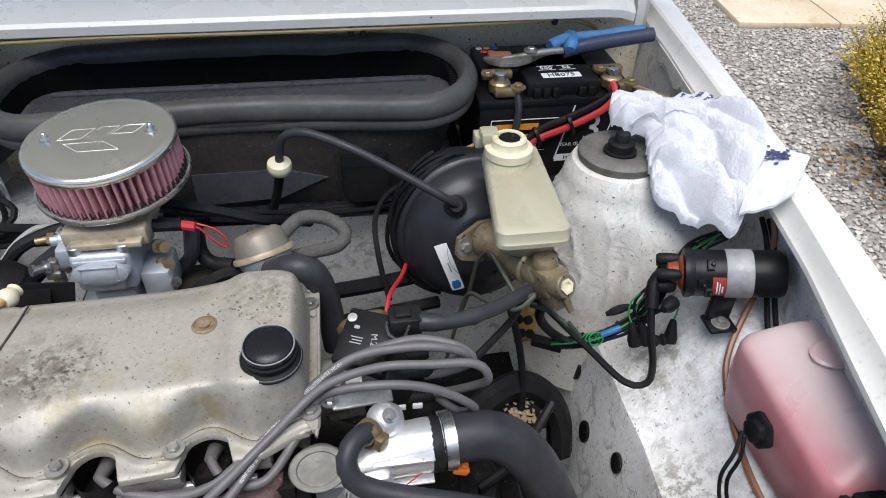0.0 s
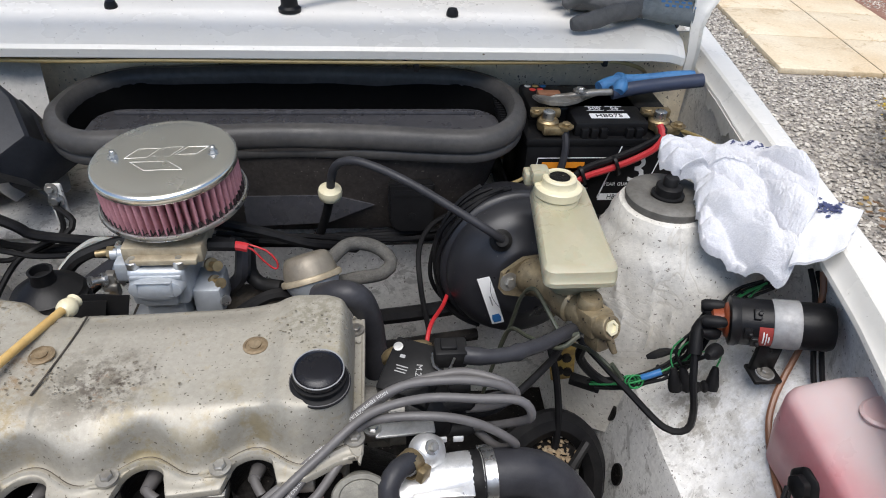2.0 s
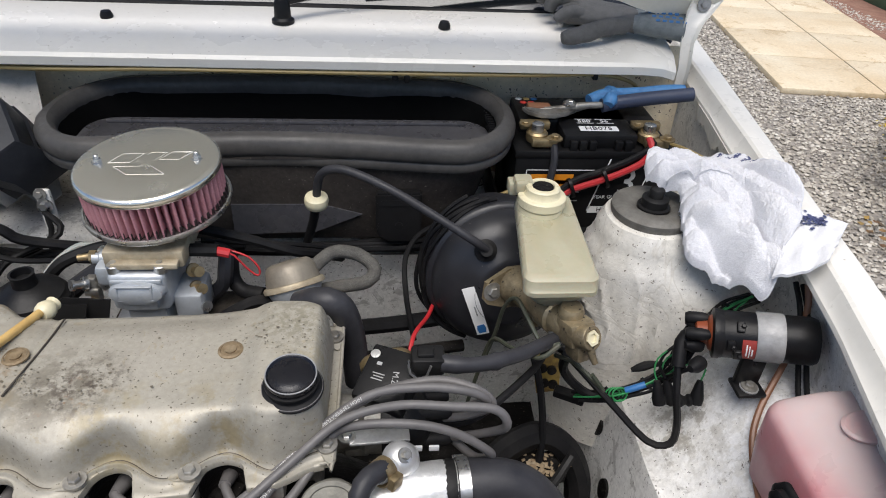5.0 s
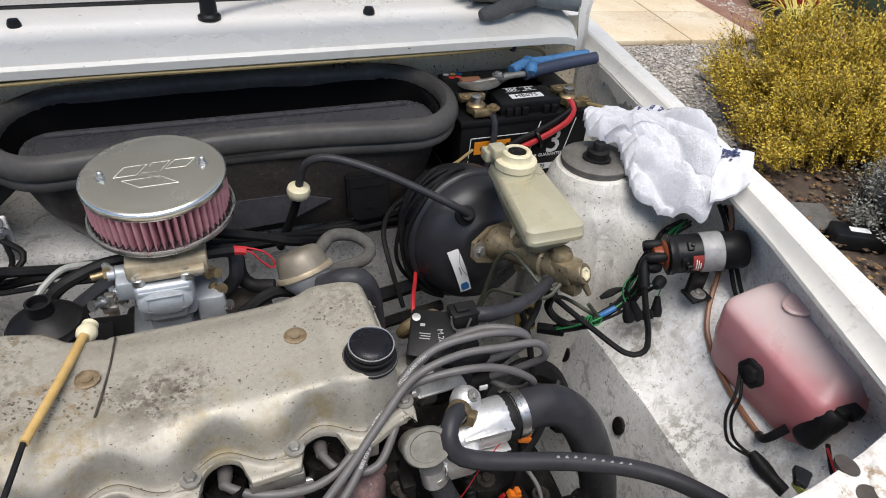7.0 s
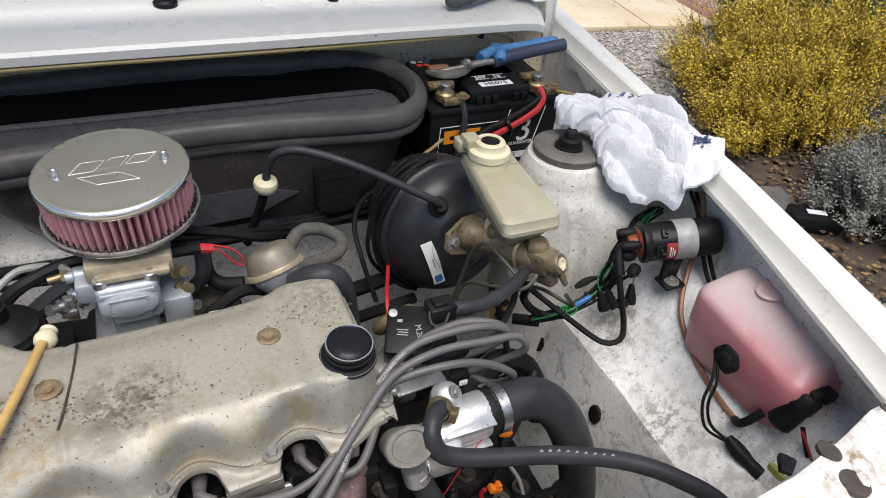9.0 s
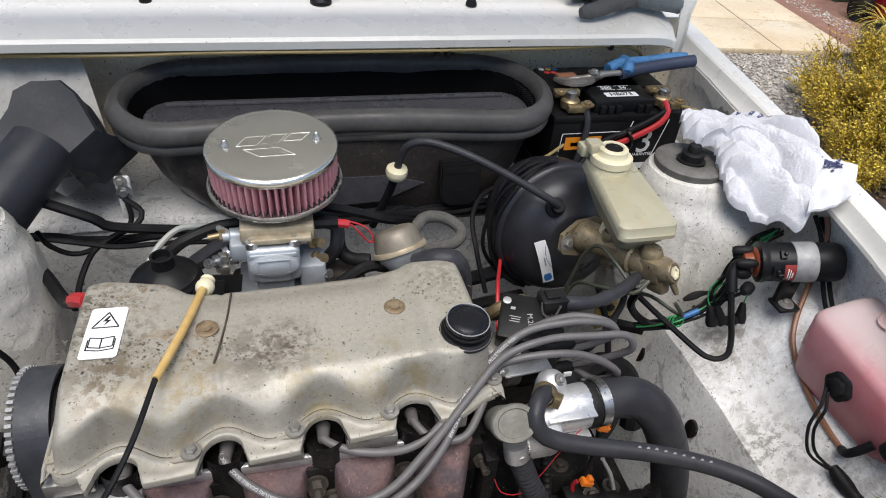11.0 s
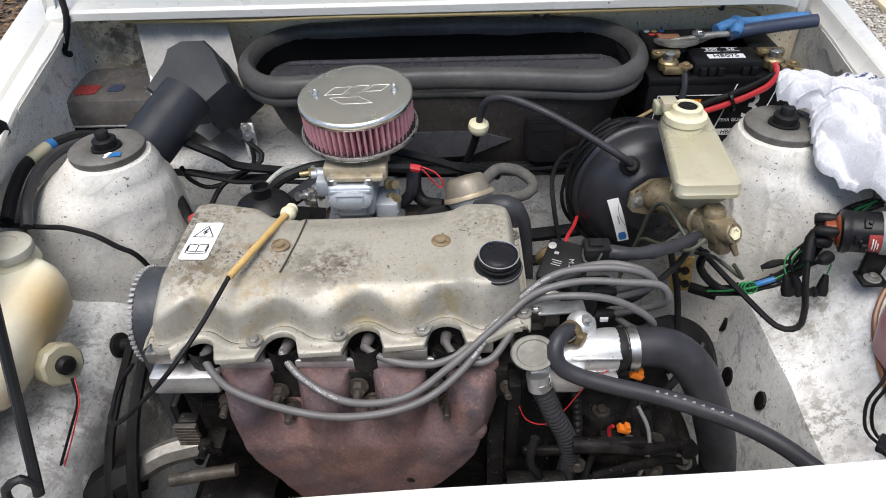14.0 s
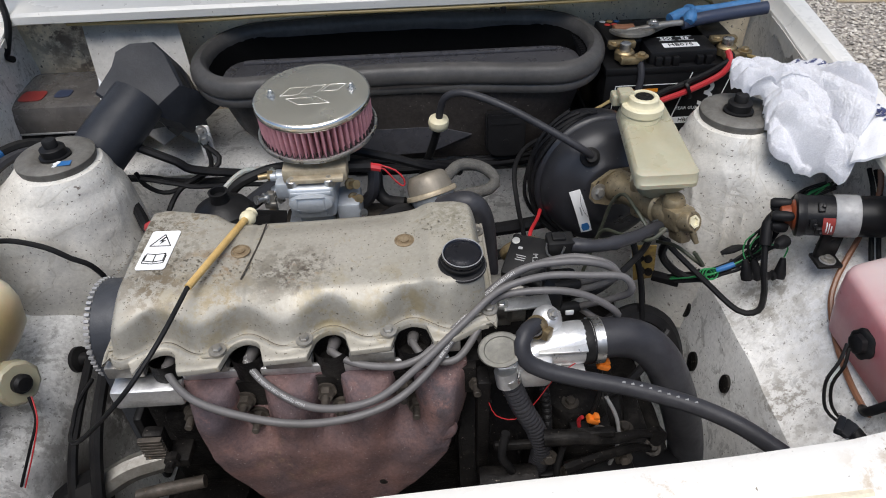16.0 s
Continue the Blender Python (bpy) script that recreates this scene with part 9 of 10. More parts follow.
for pts, r in (([(-0.645, -0.325, 0.660), (-0.650, -0.345, 0.640), (-0.642, -0.40, 0.622), (-0.630, -0.46, 0.614), (-0.61, -0.53, 0.60)], 0.013), ([(-0.570, -0.318, 0.660), (-0.575, -0.340, 0.640), (-0.595, -0.40, 0.624), (-0.620, -0.46, 0.616), (-0.64, -0.53, 0.60)], 0.015)):
    b = B()
    tube(b, pts, r, 14)
    part("coolant_hose", b, RUBBER, exp, "black coolant hose")
ring_clamp(exp, (-0.576, -0.345, 0.638), (-0.2, -0.8, -0.5), 0.0158, 0.010)

for nm, lb, pts, r, mt in (
        ("level_lead", "thin dark wires from the level sensor", [(-0.468, -0.278, 0.655), (-0.462, -0.295, 0.63), (-0.472, -0.32, 0.60), (-0.488, -0.35, 0.56), (-0.50, -0.37, 0.53)], 0.002, RUBBER),
        ("level_lead", "thin dark wires from the level sensor", [(-0.466, -0.276, 0.653), (-0.458, -0.298, 0.632), (-0.466, -0.325, 0.60), (-0.482, -0.352, 0.56)], 0.0010, REDWIRE),
        ("wing_loom", "black taped cable over the inner wing", [(-0.64, -0.058, 0.752), (-0.574, -0.060, 0.748), (-0.539, -0.062, 0.747), (-0.498, -0.064, 0.733), (-0.47, -0.064, 0.710), (-0.449, -0.06, 0.690), (-0.435, -0.06, 0.65), (-0.43, -0.08, 0.60)], 0.0042, RUBBER),
        ("tower_hose", "grey-black hose curving round the strut tower", [(-0.50, 0.165, 0.73), (-0.56, 0.142, 0.778), (-0.60, 0.105, 0.788), (-0.614, 0.04, 0.784), (-0.602, -0.03, 0.774), (-0.59, -0.07, 0.756)], 0.0085, HOSE),
        ("wing_pipe", "dark pipe with a pale joint along the inner wing", [(-0.53, 0.185, 0.75), (-0.585, 0.155, 0.785), (-0.620, 0.115, 0.792), (-0.638, 0.06, 0.790), (-0.628, -0.01, 0.784), (-0.615, -0.07, 0.768)], 0.0095, RUBBER),
        ("screen_washer_hose", "black washer hose hanging from the bonnet hinge", [(-0.70, 0.43, 1.02), (-0.692, 0.42, 0.985), (-0.680, 0.40, 0.94), (-0.676, 0.385, 0.905), (-0.688, 0.37, 0.865), (-0.694, 0.365, 0.85), (-0.680, 0.36, 0.847)], 0.0062, RUBBER),
        ("throttle_cable", "black cable sweeping behind the breather", [(-0.322, 0.208, 0.742), (-0.318, 0.200, 0.72), (-0.318, 0.195, 0.70), (-0.335, 0.18, 0.685), (-0.39, 0.15, 0.675), (-0.43, 0.16, 0.685), (-0.45, 0.18, 0.70)], 0.0042, RUBBER),
        ("throttle_cable", "black cable sweeping behind the breather", [(-0.324, 0.206, 0.735), (-0.300, 0.195, 0.715), (-0.310, 0.18, 0.70), (-0.345, 0.165, 0.69), (-0.37, 0.145, 0.68), (-0.385, 0.11, 0.66), (-0.39, 0.06, 0.64)], 0.0048, RUBBER),
        ("starter_lead", "black lead with a red end behind the cover", [(-0.44, 0.10, 0.70), (-0.41, 0.06, 0.705), (-0.375, 0.0, 0.71), (-0.345, -0.045, 0.745)], 0.009, RUBBER),
        ("red_terminal", "red terminal sleeve behind the cover", [(-0.35, -0.038, 0.74), (-0.338, -0.052, 0.752), (-0.325, -0.065, 0.76)], 0.010, REDWIRE),
        ("drive_hose", "black hose running down beside the timing belt", [(-0.42, -0.10, 0.62), (-0.415, -0.20, 0.60), (-0.41, -0.28, 0.57), (-0.405, -0.34, 0.52), (-0.40, -0.40, 0.44)], 0.009, RUBBER),
        ("alternator_lead", "black cable looping down the inner wing", [(-0.455, -0.12, 0.60), (-0.450, -0.22, 0.575), (-0.445, -0.30, 0.545), (-0.435, -0.37, 0.49), (-0.42, -0.42, 0.43)], 0.007, RUBBER),
        ("warm_air_hose", "thick black warm-air hose low at the front", [(-0.53, -0.44, 0.40), (-0.485, -0.37, 0.465), (-0.445, -0.335, 0.49), (-0.412, -0.32, 0.498)], 0.032, RUBBER),
        ("coolant_pipe", "bare metal coolant pipe below the manifold", [(-0.418, -0.322, 0.496), (-0.375, -0.30, 0.508), (-0.32, -0.288, 0.515)], 0.019, DIRTYALU),
        ("lower_pipe", "dark rubber pipe under the manifold", [(-0.30, -0.41, 0.44), (-0.25, -0.40, 0.44), (-0.18, -0.40, 0.44), (-0.12, -0.39, 0.43)], 0.020, RUBBER),
):
    cable(nm, lb, pts, r, mt, "cable" if r < 0.006 else "hose")
b = B()
joint = thing("pipe_joint", "pale plastic pipe joint with a blue band", "pipe joint", (-0.615, 0.165, 0.745))
tube(b, [(-0.625, 0.106, 0.792), (-0.637, 0.064, 0.790)], 0.0112, 14)
part("sleeve", b, TANK, joint)
b = B()
tube(b, [(-0.621, 0.114, 0.792), (-0.625, 0.103, 0.792)], 0.0116, 14, step=0.003)
part("band", b, BLUEWIRE, joint)
buf = thing("wing_buffer", "black rubber bonnet buffer on the wing rail", "buffer", (-0.655, 0.02, 0.856))
b = B()
loft(b, [[(-0.660 + x, 0.03 + y, z) for x, y in rounded(w, d, 0.008)] for w, d, z in ((0.058, 0.045, 0.852), (0.058, 0.045, 0.868), (0.046, 0.034, 0.878))])
part("block", b, RUBBER, buf)
stay = thing("rubber_bung", "black rubber bung on the chassis leg", "bung", (-0.47, -0.12, 0.60))
b = B()
lathe(b, [(0.020, 0), (0.020, 0.006), (0.010, 0.010), (0.006, 0.03)], axis_matrix((-0.476, -0.155, 0.585), (1, -0.1, 0.2)), 20)
part("bung", b, RUBBER, stay)
alt = thing("alternator", "grey alternator half hidden under the manifold", "alternator", (-0.27, -0.33, 0.40))
b = B()
lathe(b, [(0.03, 0), (0.06, 0.005), (0.062, 0.03), (0.062, 0.09), (0.05, 0.11)], axis_matrix((-0.33, -0.33, 0.40), (1, 0, 0)), 32)
part("body", b, IRON, alt)
b = B()
box(b, (-0.295, -0.345, 0.572), (-0.262, -0.31, 0.588), 0.004)
box(b, (-0.312, -0.338, 0.595), (-0.285, -0.32, 0.636), 0.005)
lathe(b, [(0.010, 0), (0.010, 0.010), (0.006, 0.011), (0.006, 0.022)], axis_matrix((-0.278, -0.345, 0.60), (0, -1, 0.1)), 8)
part("adjuster", b, IRON, alt)
for k in range(7):
    b = B()
    box(b, (-0.315, -0.344 - 0.001, 0.595 + 0.006 * k), (-0.285, -0.338, 0.598 + 0.006 * k), 0.0006)
    part("rack_tooth", b, GRIMY, alt, smooth=0)
b = B()
tube(b, [(-0.34, -0.36, 0.535), (-0.30, -0.355, 0.54), (-0.25, -0.35, 0.545)], 0.009, 12)
part("long_bolt", b, GRIMY, alt)
b = B()
tube(b, [(-0.26, -0.40, 0.53), (-0.255, -0.42, 0.49), (-0.29, -0.43, 0.455), (-0.33, -0.43, 0.44)], 0.008, 8)
part("strap", b, IRON, alt)
# earth point on the bulkhead
ep = thing("earth_point", "zinc earth bolt with ring terminals on the bulkhead", "earth point", (-0.32, 0.22, 0.73))
b = B()
box(b, (-0.334, 0.213, 0.690), (-0.311, 0.222, 0.768), 0.004)
part("tab", b, BAY, ep)
bolt(ep, (-0.322, 0.211, 0.742), (0, -1, 0.2), 0.007, 0.008, STEEL)
bolt(ep, (-0.324, 0.211, 0.762), (0, -1, 0.2), 0.0055, 0.005, DIRTYALU)

# glove on the scuttle
gl = thing("work_glove", "dark grey work glove with blue printed cuff on the scuttle", "glove", (0.60, 0.51, 0.940))
b = B()
rows = []
for k in range(9):
    t = k / 8
    c = Vector((0.535, 0.552, 0.968)).lerp(Vector((0.655, 0.495, 0.962)), t)
    w, hh = 0.052 - 0.014 * t * t - 0.012 * (1 - t) ** 3, 0.026 - 0.008 * t
    rows.append([c + Vector((0.42, 0.90, 0)) * (w * math.cos(a) * (1 + 0.15 * noise.noise(Vector((k * 0.6, math.cos(a), math.sin(a)))))) + Vector((0, 0, hh * math.sin(a) * (1 + 0.3 * noise.noise(Vector((k * 0.8, math.cos(a) * 2, 3)))))) for a in (2 * math.pi * j / 18 for j in range(18))])
loft(b, rows)
part("palm", b, GLOVE, gl, "creased dark grey palm")
b = B()
rows = []
for k, (t, w, hh) in enumerate(((0.0, 0.037, 0.018), (0.12, 0.040, 0.021), (0.5, 0.043, 0.023), (0.9, 0.044, 0.023), (0.98, 0.0445, 0.024), (1.0, 0.040, 0.020))):
    c = Vector((0.648, 0.498, 0.963)).lerp(Vector((0.733, 0.470, 0.960)), t)
    rows.append([c + Vector((0.31, 0.95, 0)) * (w * math.cos(a)) + Vector((0, 0, hh * math.sin(a))) for a in (2 * math.pi * j / 20 for j in range(20))])
loft(b, rows)
cuff = part("cuff", b, surf("grey_glove_cuff", (0.17, 0.19, 0.20), 0.85, second=(0.11, 0.13, 0.14), scale=60, cover=0.45, bump=0.8, bscale=500), gl, "grey knitted cuff")
for k in range(5):
    for j in range(3):
        b = B()
        m = plane_matrix((0.668 + 0.011 * k + 0.004 * j, 0.475 - 0.011 * j - 0.003 * k, 0.9835 - 0.004 * j), (0.95, -0.3, 0), (0.25, 0.8, 0.55))
        plate(b, rounded(0.007, 0.0045, 0.001, 2), 0.0012, m)
        part("print_bar", b, BLUEWIRE, cuff, smooth=0)
for pts, r in (([(0.560, 0.560, 0.975), (0.530, 0.590, 0.990), (0.508, 0.605, 0.985), (0.498, 0.603, 0.968)], 0.0125), ([(0.550, 0.545, 0.978), (0.520, 0.565, 0.998), (0.498, 0.572, 0.990), (0.490, 0.570, 0.970)], 0.013),
               ([(0.550, 0.525, 0.975), (0.524, 0.535, 0.990), (0.505, 0.538, 0.982), (0.500, 0.536, 0.964)], 0.013), ([(0.560, 0.508, 0.966), (0.535, 0.507, 0.972), (0.516, 0.510, 0.962), (0.510, 0.512, 0.955)], 0.012),
               ([(0.625, 0.475, 0.960), (0.585, 0.452, 0.962), (0.540, 0.440, 0.952), (0.505, 0.436, 0.946)], 0.0155)):
    b = B()
    tube(b, pts, r, 12, step=0.006, radius=lambda q: 1.0 - 0.35 * max(0, q - 0.85) / 0.15 + 0.05 * math.sin(22 * q))
    part("finger", b, GLOVE, gl)

# ---- outside: gravel, slabs, beds ----
GRAVEL = surf("grey_gravel_bed", (0.36, 0.33, 0.29), 0.9, second=(0.20, 0.18, 0.155), scale=60, cover=0.5, sharp=0.1, grain=0.3, gscale=120, bump=1.0, bscale=70)
SOIL = surf("dark_leafy_soil", (0.10, 0.07, 0.05), 0.95, second=(0.05, 0.035, 0.025), scale=8, cover=0.5, grain=0.3, bump=1.0, bscale=60, spots=(0.22, 0.11, 0.05), sscale=30, scover=0.32)
SLAB = surf("buff_sandstone", (0.60, 0.47, 0.30), 0.8, second=(0.72, 0.63, 0.47), scale=2.2, cover=0.5, sharp=0.18, grain=0.14, gscale=60, bump=0.6, bscale=25, chips=(0.54, 0.42, 0.265), cscale=2.6, ccover=0.43, spots=(0.55, 0.43, 0.27), sscale=12, scover=0.40)


def island(name, cols, rough=0.6):
    m = bpy.data.materials.new(name)
    m.use_nodes = True
    n, l = m.node_tree.nodes, m.node_tree.links
    g, r = n.new("ShaderNodeNewGeometry"), n.new("ShaderNodeValToRGB")
    r.color_ramp.elements.remove(r.color_ramp.elements[0])
    for k, c in enumerate(cols):
        e = r.color_ramp.elements[0] if k == 0 else r.color_ramp.elements.new(k / (len(cols) - 1))
        e.position, e.color = k / (len(cols) - 1), (*c, 1)
    l.new(g.outputs["Random Per Island"], r.inputs["Fac"])
    l.new(r.outputs["Color"], n["Principled BSDF"].inputs["Base Color"])
    n["Principled BSDF"].inputs["Roughness"].default_value = rough
    return m


STONES = island("mixed_stones", ((0.16, 0.145, 0.13), (0.40, 0.365, 0.31), (0.54, 0.50, 0.43), (0.30, 0.27, 0.24), (0.66, 0.62, 0.55), (0.40, 0.36, 0.30)), 0.75)
GOLD = island("golden_foliage", ((0.44, 0.27, 0.02), (0.60, 0.42, 0.03), (0.78, 0.59, 0.07), (0.42, 0.31, 0.03), (0.14, 0.10, 0.02), (0.34, 0.25, 0.035)), 0.6)
SILVER = island("silver_foliage", ((0.13, 0.135, 0.11), (0.24, 0.24, 0.205), (0.33, 0.33, 0.295), (0.18, 0.165, 0.13)), 0.7)
LEAVES = island("fallen_leaves", ((0.10, 0.055, 0.03), (0.17, 0.09, 0.04), (0.05, 0.04, 0.03), (0.25, 0.14, 0.05), (0.07, 0.05, 0.035), (0.13, 0.10, 0.06), (0.34, 0.22, 0.06)), 0.7)
LEAVES_DRY = island("dry_tan_leaves", ((0.30, 0.23, 0.14), (0.22, 0.155, 0.09), (0.36, 0.29, 0.19), (0.14, 0.10, 0.065)), 0.8)
GRASSY = island("yellow_grass", ((0.55, 0.42, 0.06), (0.40, 0.36, 0.06), (0.62, 0.52, 0.12)), 0.5)

b = B()
bmesh.ops.create_grid(b, x_segments=60, y_segments=60, size=80)
for v in b.verts:
    v.co.z = 0.0
ground = tagged(part("ground", b, GRAVEL, None), "grey gravel drive round the car", "ground", kind="structure")


def scatter(name, mat, n_, place, size, label, category, flat=0.6, seed=1):
    """Many small stones or leaves as one object."""
    r = np.random.RandomState(seed)
    base = np.array([(0, 0, 1), (0.9, 0, 0.2), (0.2, 0.9, 0.1), (-0.8, 0.3, 0.2), (-0.2, -0.9, 0.15), (0.5, -0.5, -0.5), (-0.4, 0.4, -0.6)], float)
    tri_ = [(0, 1, 2), (0, 2, 3), (0, 3, 4), (0, 4, 1), (1, 5, 6), (1, 6, 2), (2, 6, 3), (3, 6, 4), (4, 6, 5), (4, 5, 1)]
    P_, F_ = [], []
    pos = place(r, n_)
    for k in range(len(pos)):
        s_ = size * r.uniform(0.6, 1.5)
        a = r.uniform(0, 6.283)
        c, q = math.cos(a), math.sin(a)
        v = base * (s_ * r.uniform(0.7, 1.3, 3)) * (1, 1, flat) + r.normal(0, s_ * 0.12, base.shape)
        v = np.stack([v[:, 0] * c - v[:, 1] * q, v[:, 0] * q + v[:, 1] * c, v[:, 2]], 1) + pos[k]
        o = len(P_) * 7
        P_.append(v)
        F_.extend([(i + o, j + o, k2 + o) for i, j, k2 in tri_])
    me = bpy.data.meshes.new(name)
    me.from_pydata(np.concatenate(P_).tolist(), [], F_)
    me.materials.append(mat)
    ob = new(name, me)
    return tagged(ob, label, category, kind="stuff")


def gravel_place(r, n_):
    x = 0.9 + r.rand(n_) * 3.0
    y = -0.3 + r.rand(n_) * 5.2
    keep = ~((x > 2.36 + 0.22 * (y - 2.6)) & (x < 3.7) & (y > 2.58))
    x, y = x[keep], y[keep]
    return np.stack([x, y, 0.002 + 0.006 * r.rand(len(x))], 1)


scatter("gravel", STONES, 60000, gravel_place, 0.0086, "loose mixed grey gravel stones", "gravel", 0.6, 3)
scatter("gravel", STONES, 5000, lambda r, n_: np.stack([-0.95 - 1.3 * r.rand(n_), 0.2 + 3.2 * r.rand(n_), 0.003 * np.ones(n_)], 1), 0.012, "loose grey gravel stones beside the car", "gravel", 0.6, 8)
bed = tagged(part("flower_bed", sheet(B(), [[(x, y, 0.012 + 0.03 * smooth01(x, 2.0, 2.4) * (0.5 + noise.noise(Vector((x * 3, y * 3, 0)))) ) for x in [2.02 + 0.55 * max(0.0, y - 0.9) + 2.2 * k / 16 for k in range(17)]] for y in [(-0.9 + 2.75 * q / 20) for q in range(21)]], 0.0), SOIL, None), "dark soil flower bed beside the drive", "flower bed", kind="structure")
scatter("leaf_litter", LEAVES, 3200, lambda r, n_: np.stack([1.95 + 1.4 * r.rand(n_), -0.8 + 2.1 * r.rand(n_), 0.03 + 0.015 * r.rand(n_)], 1), 0.011, "brown fallen leaves and chips on the soil", "leaves", 0.25, 4)
leftbed = tagged(part("leafy_bed", sheet(B(), [[(x, y, 0.014 + 0.02 * noise.noise(Vector((x * 3, y * 3, 0)))) for x in [-5 + 2.9 * k / 10 for k in range(11)]] for y in [(0.8 + 5 * q / 16) for q in range(17)]], 0.0), SOIL, None), "leaf-strewn soil beside the car", "flower bed", kind="structure")
scatter("leaf_litter", LEAVES, 6000, lambda r, n_: np.stack([-3.8 + 1.9 * r.rand(n_), 1.2 + 3.4 * r.rand(n_), 0.025 + 0.015 * r.rand(n_)], 1), 0.017, "brown and yellow fallen leaves", "leaves", 0.25, 6)
edging = thing("brick_edging", "weathered brown brick edging among the leaves", "edging", (-2.9, 3.2, 0))
for k in range(7):
    b = B()
    box(b, (-0.10, -0.05, 0.0), (0.10, 0.05, 0.07), 0.008, Matrix.Translation((-3.05 + 0.06 * k, 2.55 + 0.22 * k, 0.008)) @ Matrix.Rotation(radians(75), 4, "Z"))
    part("brick", b, surf("weathered_brick", (0.30, 0.20, 0.14), 0.85, second=(0.20, 0.14, 0.10), scale=20, bump=0.6) if k == 0 else bpy.data.materials["weathered_brick"], edging)

# sandstone path, slab by slab
path_ = tagged(new("stone_path"), "buff sandstone slab path beyond the drive", "path", kind="structure")
PM = Matrix.Translation((2.36, 2.62, 0.0)) @ Matrix.Rotation(radians(-8), 4, "Z")
for i in range(2):
    for j in range(6):
        b = B()
        box(b, (0.004, 0.004, 0.0), (0.566 if i == 0 else 0.50, 0.566, 0.035), 0.006, PM @ Matrix.Translation((0.57 * i, 0.57 * j, 0.0)))
        for v in b.verts:
            v.co.z += 0.004 * noise.noise(v.co * 5) if v.co.z > 0.02 else 0
        part("slab", b, SLAB, path_)

# shrubs


def shrub(name, label, x, y, r0, h, mat, n_, seed, leaf=0.011, sprig=0.11, tufts=60):
    t = thing(name, label, "shrub", (x, y, 0.0))
    rr = random.Random(seed)
    b = B()
    tips = []
    for k in range(tufts):
        a, d = rr.uniform(0, 6.283), math.sqrt(rr.random())
        hh = h * (1 - 0.6 * d * d) * rr.uniform(0.5, 1.2)
        q = (x + r0 * d * math.cos(a) * rr.uniform(0.8, 1.15), y + r0 * d * math.sin(a) * rr.uniform(0.8, 1.15), hh)
        tips.append(Vector(q))
        if k < 40:
            tube(b, [(x + 0.25 * (q[0] - x), y + 0.25 * (q[1] - y), 0.0), (x + 0.6 * (q[0] - x), y + 0.6 * (q[1] - y), 0.55 * hh), q], 0.006, 5, step=0.08, radius=lambda w: 1 - 0.7 * w)
    part("stem", b, BROWNTUBE, t, "thin brown stems")
    V, F = [], []
    for k in range(n_):
        q = tips[rr.randrange(len(tips))]
        up = Vector((q.x - x, q.y - y, 0)) * (0.8 / r0) + Vector((0, 0, 0.9))
        dirv = (up.normalized() + Vector((rr.gauss(0, 0.32), rr.gauss(0, 0.32), rr.gauss(0, 0.2)))).normalized()
        back = rr.random() ** 1.6
        p0 = q - up.normalized() * back * min(0.24, q.z * 0.8) + Vector((rr.gauss(0, 0.018 + 0.026 * back), rr.gauss(0, 0.018 + 0.026 * back), rr.gauss(0, 0.02)))
        if p0.z < 0.015:
            continue
        L_ = sprig * rr.uniform(0.5, 1.5)
        s1 = dirv.cross(Vector((0.3, 0.5, 0.8))).normalized()
        s2 = dirv.cross(s1)
        o = len(V)
        w = 0.0022
        V += [p0 + s1 * w, p0 - s1 * w, p0 + dirv * L_]
        F.append((o, o + 1, o + 2))
        for j in range(9):
            f_ = 0.2 + 0.8 * j / 9
            c = p0 + dirv * L_ * f_
            ang = j * 2.4
            out = (s1 * math.cos(ang) + s2 * math.sin(ang)) * 0.9 + dirv * 0.8
            out.normalize()
            sd = out.cross(dirv).normalized() * leaf * 0.24
            ll = leaf * (1.25 - 0.6 * f_) * rr.uniform(0.8, 1.6)
            o = len(V)
            V += [c, c + out * ll * 0.5 + sd, c + out * ll, c + out * ll * 0.5 - sd]
            F.append((o, o + 1, o + 2, o + 3))
    me = bpy.data.meshes.new("foliage")
    me.from_pydata([tuple(v) for v in V], [], F)
    me.materials.append(mat)
    ob = new("foliage", me)
    put_under(ob, t)
    ob["kind"] = "stuff"
    return t


shrub("golden_heather", "golden-yellow heather bush growing beside the gravel drive", 2.92, 1.42, 0.58, 0.44, GOLD, 7000, 2, 0.016, 0.14, 110)
shrub("golden_heather", "smaller golden heather bush at the bed's edge", 2.56, 1.10, 0.38, 0.30, GOLD, 3800, 7, 0.014, 0.12, 70)
shrub("golden_heather", "golden heather growing farther along the bed", 3.75, 1.30, 0.50, 0.44, GOLD, 3600, 9, 0.018, 0.13, 90)
shrub("lavender_bush", "silver-grey lavender bush on dark soil", 2.42, 0.48, 0.30, 0.25, SILVER, 3200, 3, 0.014, 0.11, 70)
shrub("lavender_bush", "silver-grey lavender bush on dark soil", 2.98, 0.66, 0.36, 0.32, SILVER, 3800, 5, 0.014, 0.12, 80)

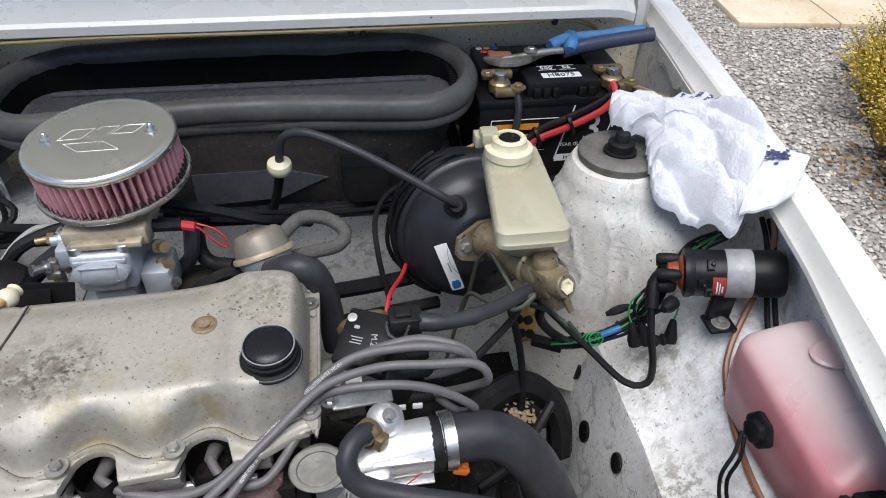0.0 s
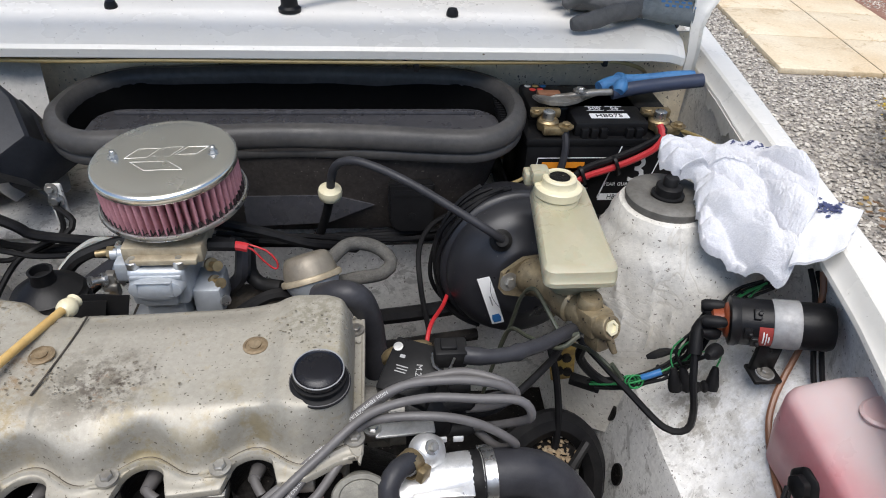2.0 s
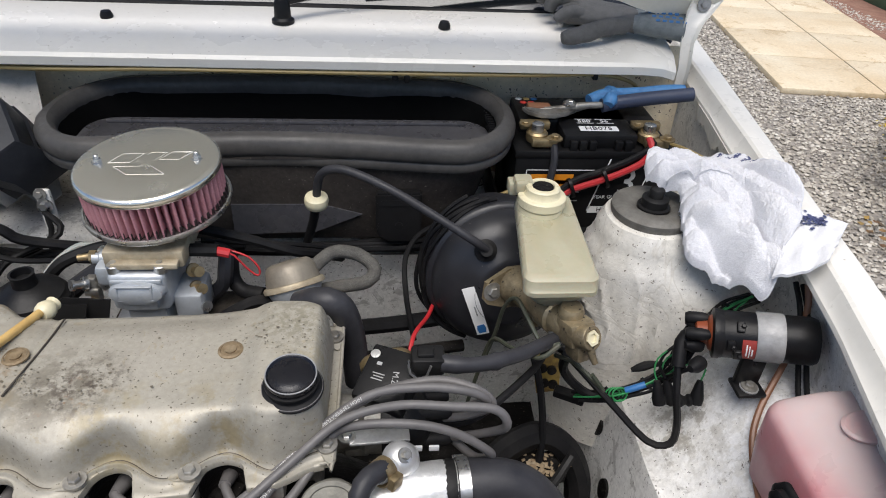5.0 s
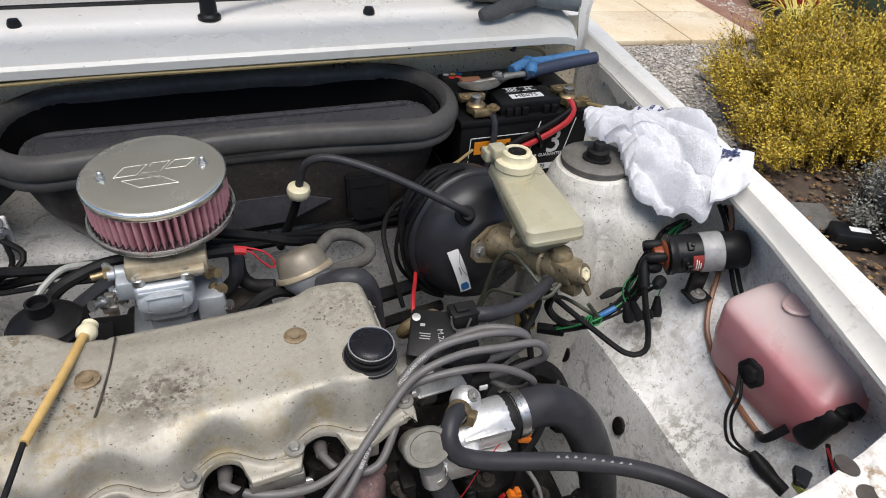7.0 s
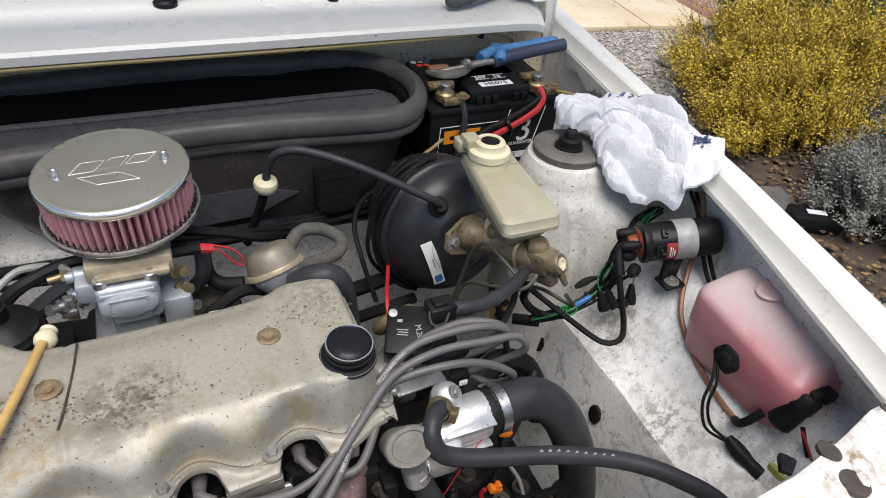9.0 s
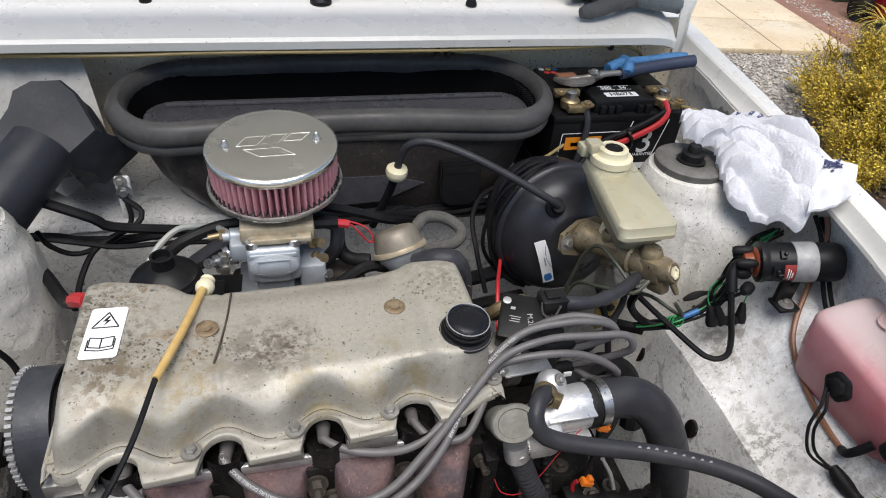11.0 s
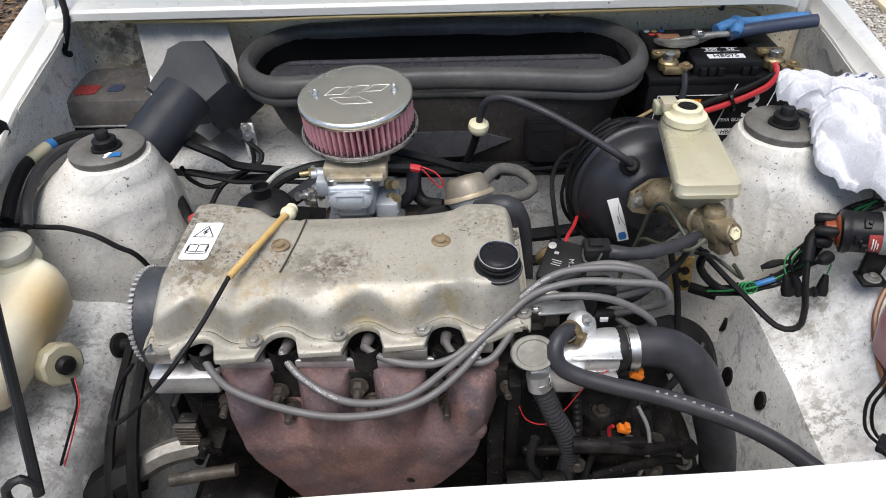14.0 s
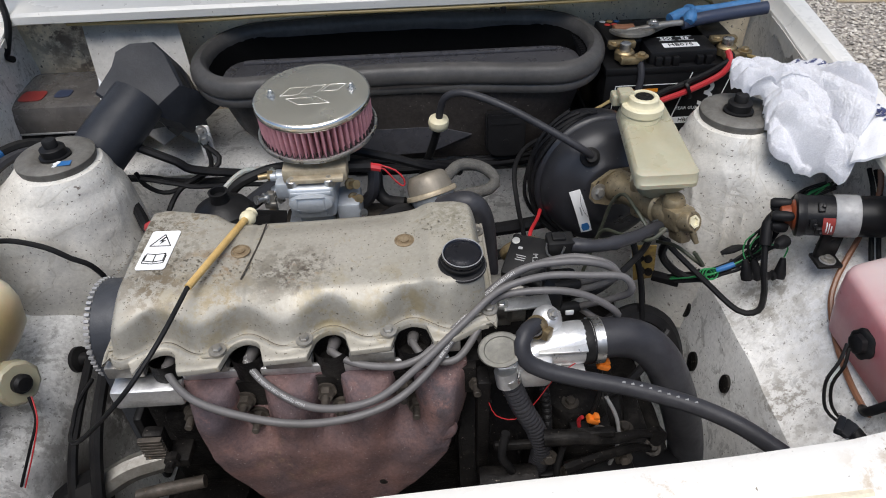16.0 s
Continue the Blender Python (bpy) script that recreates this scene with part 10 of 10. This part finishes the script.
pot = thing("plant_pot", "dark round plastic pot with yellow grass", "plant pot", (3.42, 2.25, 0))
b = B()
lathe(b, [(0.15, 0.0), (0.20, 0.20), (0.215, 0.21), (0.215, 0.24), (0.20, 0.24), (0.19, 0.20), (0.02, 0.20)], Matrix.Translation((3.42, 2.25, 0.0)), 36)
part("pot", b, DUSTY, pot)
V, F = [], []
rr = random.Random(11)
for k in range(90):
    a, L_ = rr.uniform(0, 6.28), rr.uniform(0.18, 0.34)
    p = Vector((3.42 + 0.06 * math.cos(a), 2.25 + 0.06 * math.sin(a), 0.20))
    o = len(V)
    sd = Vector((-math.sin(a), math.cos(a), 0)) * 0.006
    for q in range(6):
        f_ = q / 5
        c = p + Vector((math.cos(a) * L_ * f_, math.sin(a) * L_ * f_, L_ * (1.5 * f_ - 1.35 * f_ * f_)))
        V += [c + sd * (1 - f_ * 0.9), c - sd * (1 - f_ * 0.9)]
        if q:
            F.append((o + 2 * q - 2, o + 2 * q - 1, o + 2 * q + 1, o + 2 * q))
me = bpy.data.meshes.new("grass_tuft")
me.from_pydata([tuple(v) for v in V], [], F)
me.materials.append(GRASSY)
ob = new("grass_tuft", me)
put_under(ob, pot)
ob["kind"] = "stuff"
rock = thing("pale_rock", "pale rounded rock at the bed's edge", "rock", (2.70, 1.98, 0))
b = B()
bmesh.ops.create_icosphere(b, subdivisions=3, radius=0.10)
for v in b.verts:
    v.co = Vector((v.co.x * 1.3, v.co.y, v.co.z * 0.7)) * (1 + 0.25 * noise.noise(v.co * 9)) + Vector((2.72, 2.02, 0.05))
part("boulder", b, SEALER, rock)

GREENBIN = surf("green_wood_paint", (0.06, 0.11, 0.06), 0.6, second=(0.04, 0.08, 0.045), scale=5, bump=0.3)
REDPL = surf("red_plastic_body", (0.42, 0.02, 0.03), 0.35, bump=0.05)
planter = thing("green_planter", "dark green painted wooden planter by the path", "planter", (4.7, 4.3, 0))
for k in range(3):
    b = B()
    box(b, (4.15, 3.55, 0.17 * k + 0.004), (4.95, 6.0, 0.17 * k + 0.165), 0.008)
    part("board", b, GREENBIN, planter)
crate = thing("garden_box", "dark green and brown garden box behind the bushes", "garden box", (4.7, 1.9, 0))
for k in range(4):
    b = B()
    box(b, (4.25, 1.15, 0.16 * k + 0.004), (5.2, 2.75, 0.16 * k + 0.155), 0.008)
    part("board", b, GREENBIN, crate)
toy = thing("wheelie_bin", "red plastic bin with a grey wheel", "bin", (4.25, 3.05, 0))
b = B()
loft(b, [[(4.30 + x, 3.02 + y, z) for x, y in rounded(w, d, 0.05)] for w, d, z in ((0.42, 0.42, 0.02), (0.46, 0.46, 0.10), (0.54, 0.56, 0.75), (0.56, 0.58, 0.80))])
part("body", b, REDPL, toy)
b = B()
lathe(b, [(0.03, 0), (0.09, 0.0), (0.10, 0.02), (0.10, 0.05), (0.09, 0.07), (0.03, 0.06)], axis_matrix((4.02, 3.14, 0.10), (-1, 0.1, 0)), 28)
part("wheel", b, RUBBER, toy)
paving = tagged(part("brick_yard", sheet(B(), [[(x, y, 0.008) for x in (3.5, 4.5, 8)] for y in (2.2, 3.4, 8)], 0.0), surf("red_brown_brick", (0.22, 0.11, 0.08), 0.85, second=(0.30, 0.17, 0.12), scale=12, bump=0.5), None), "red-brown brick yard", "yard", kind="structure")
# things lying on the bed
boxy = thing("battery_pack", "black battery pack with a white printed label on the soil", "battery pack", (2.12, 0.545, 0.02))
b = B()
box(b, (-0.09, -0.05, 0), (0.09, 0.05, 0.06), 0.01, Matrix.Translation((2.12, 0.545, 0.02)) @ Matrix.Rotation(radians(-30), 4, "Z"))
part("case", b, BLACK, boxy)
b = B()
plate(b, rounded(0.07, 0.03, 0.002), 0.001, Matrix.Translation((2.12, 0.545, 0.0805)) @ Matrix.Rotation(radians(-30), 4, "Z"))
part("label", b, PAPER, boxy)
slate = thing("slate_piece", "flat dark slate piece on the soil", "slate", (2.05, 0.72, 0.02))
b = B()
plate(b, [(-0.12, -0.08), (0.10, -0.10), (0.14, 0.05), (-0.02, 0.11), (-0.13, 0.04)], 0.02, Matrix.Translation((2.05, 0.72, 0.022)))
part("stone", b, MOUNT, slate)

# dry leaf bits caught low beside the gearbox
scatter("leaf_debris", LEAVES_DRY, 70, lambda r, n_: np.stack([0.419 + r.normal(0, 0.014, n_), -0.107 + r.normal(0, 0.010, n_), 0.497 + 0.006 * r.rand(n_)], 1), 0.0042, "dry tan leaf bits caught beside the gearbox", "leaves", 0.4, 12)
shelf_ = thing("gearbox_shelf", "flat dark bracket beside the gearbox", "bracket", (0.419, -0.107, 0.48))
b = B()
plate(b, [(-0.042, -0.018), (-0.02, -0.03), (0.03, -0.024), (0.044, 0.004), (0.024, 0.027), (-0.03, 0.024)], 0.006, Matrix.Translation((0.419, -0.107, 0.489)))
part("plate", b, IRON, shelf_)
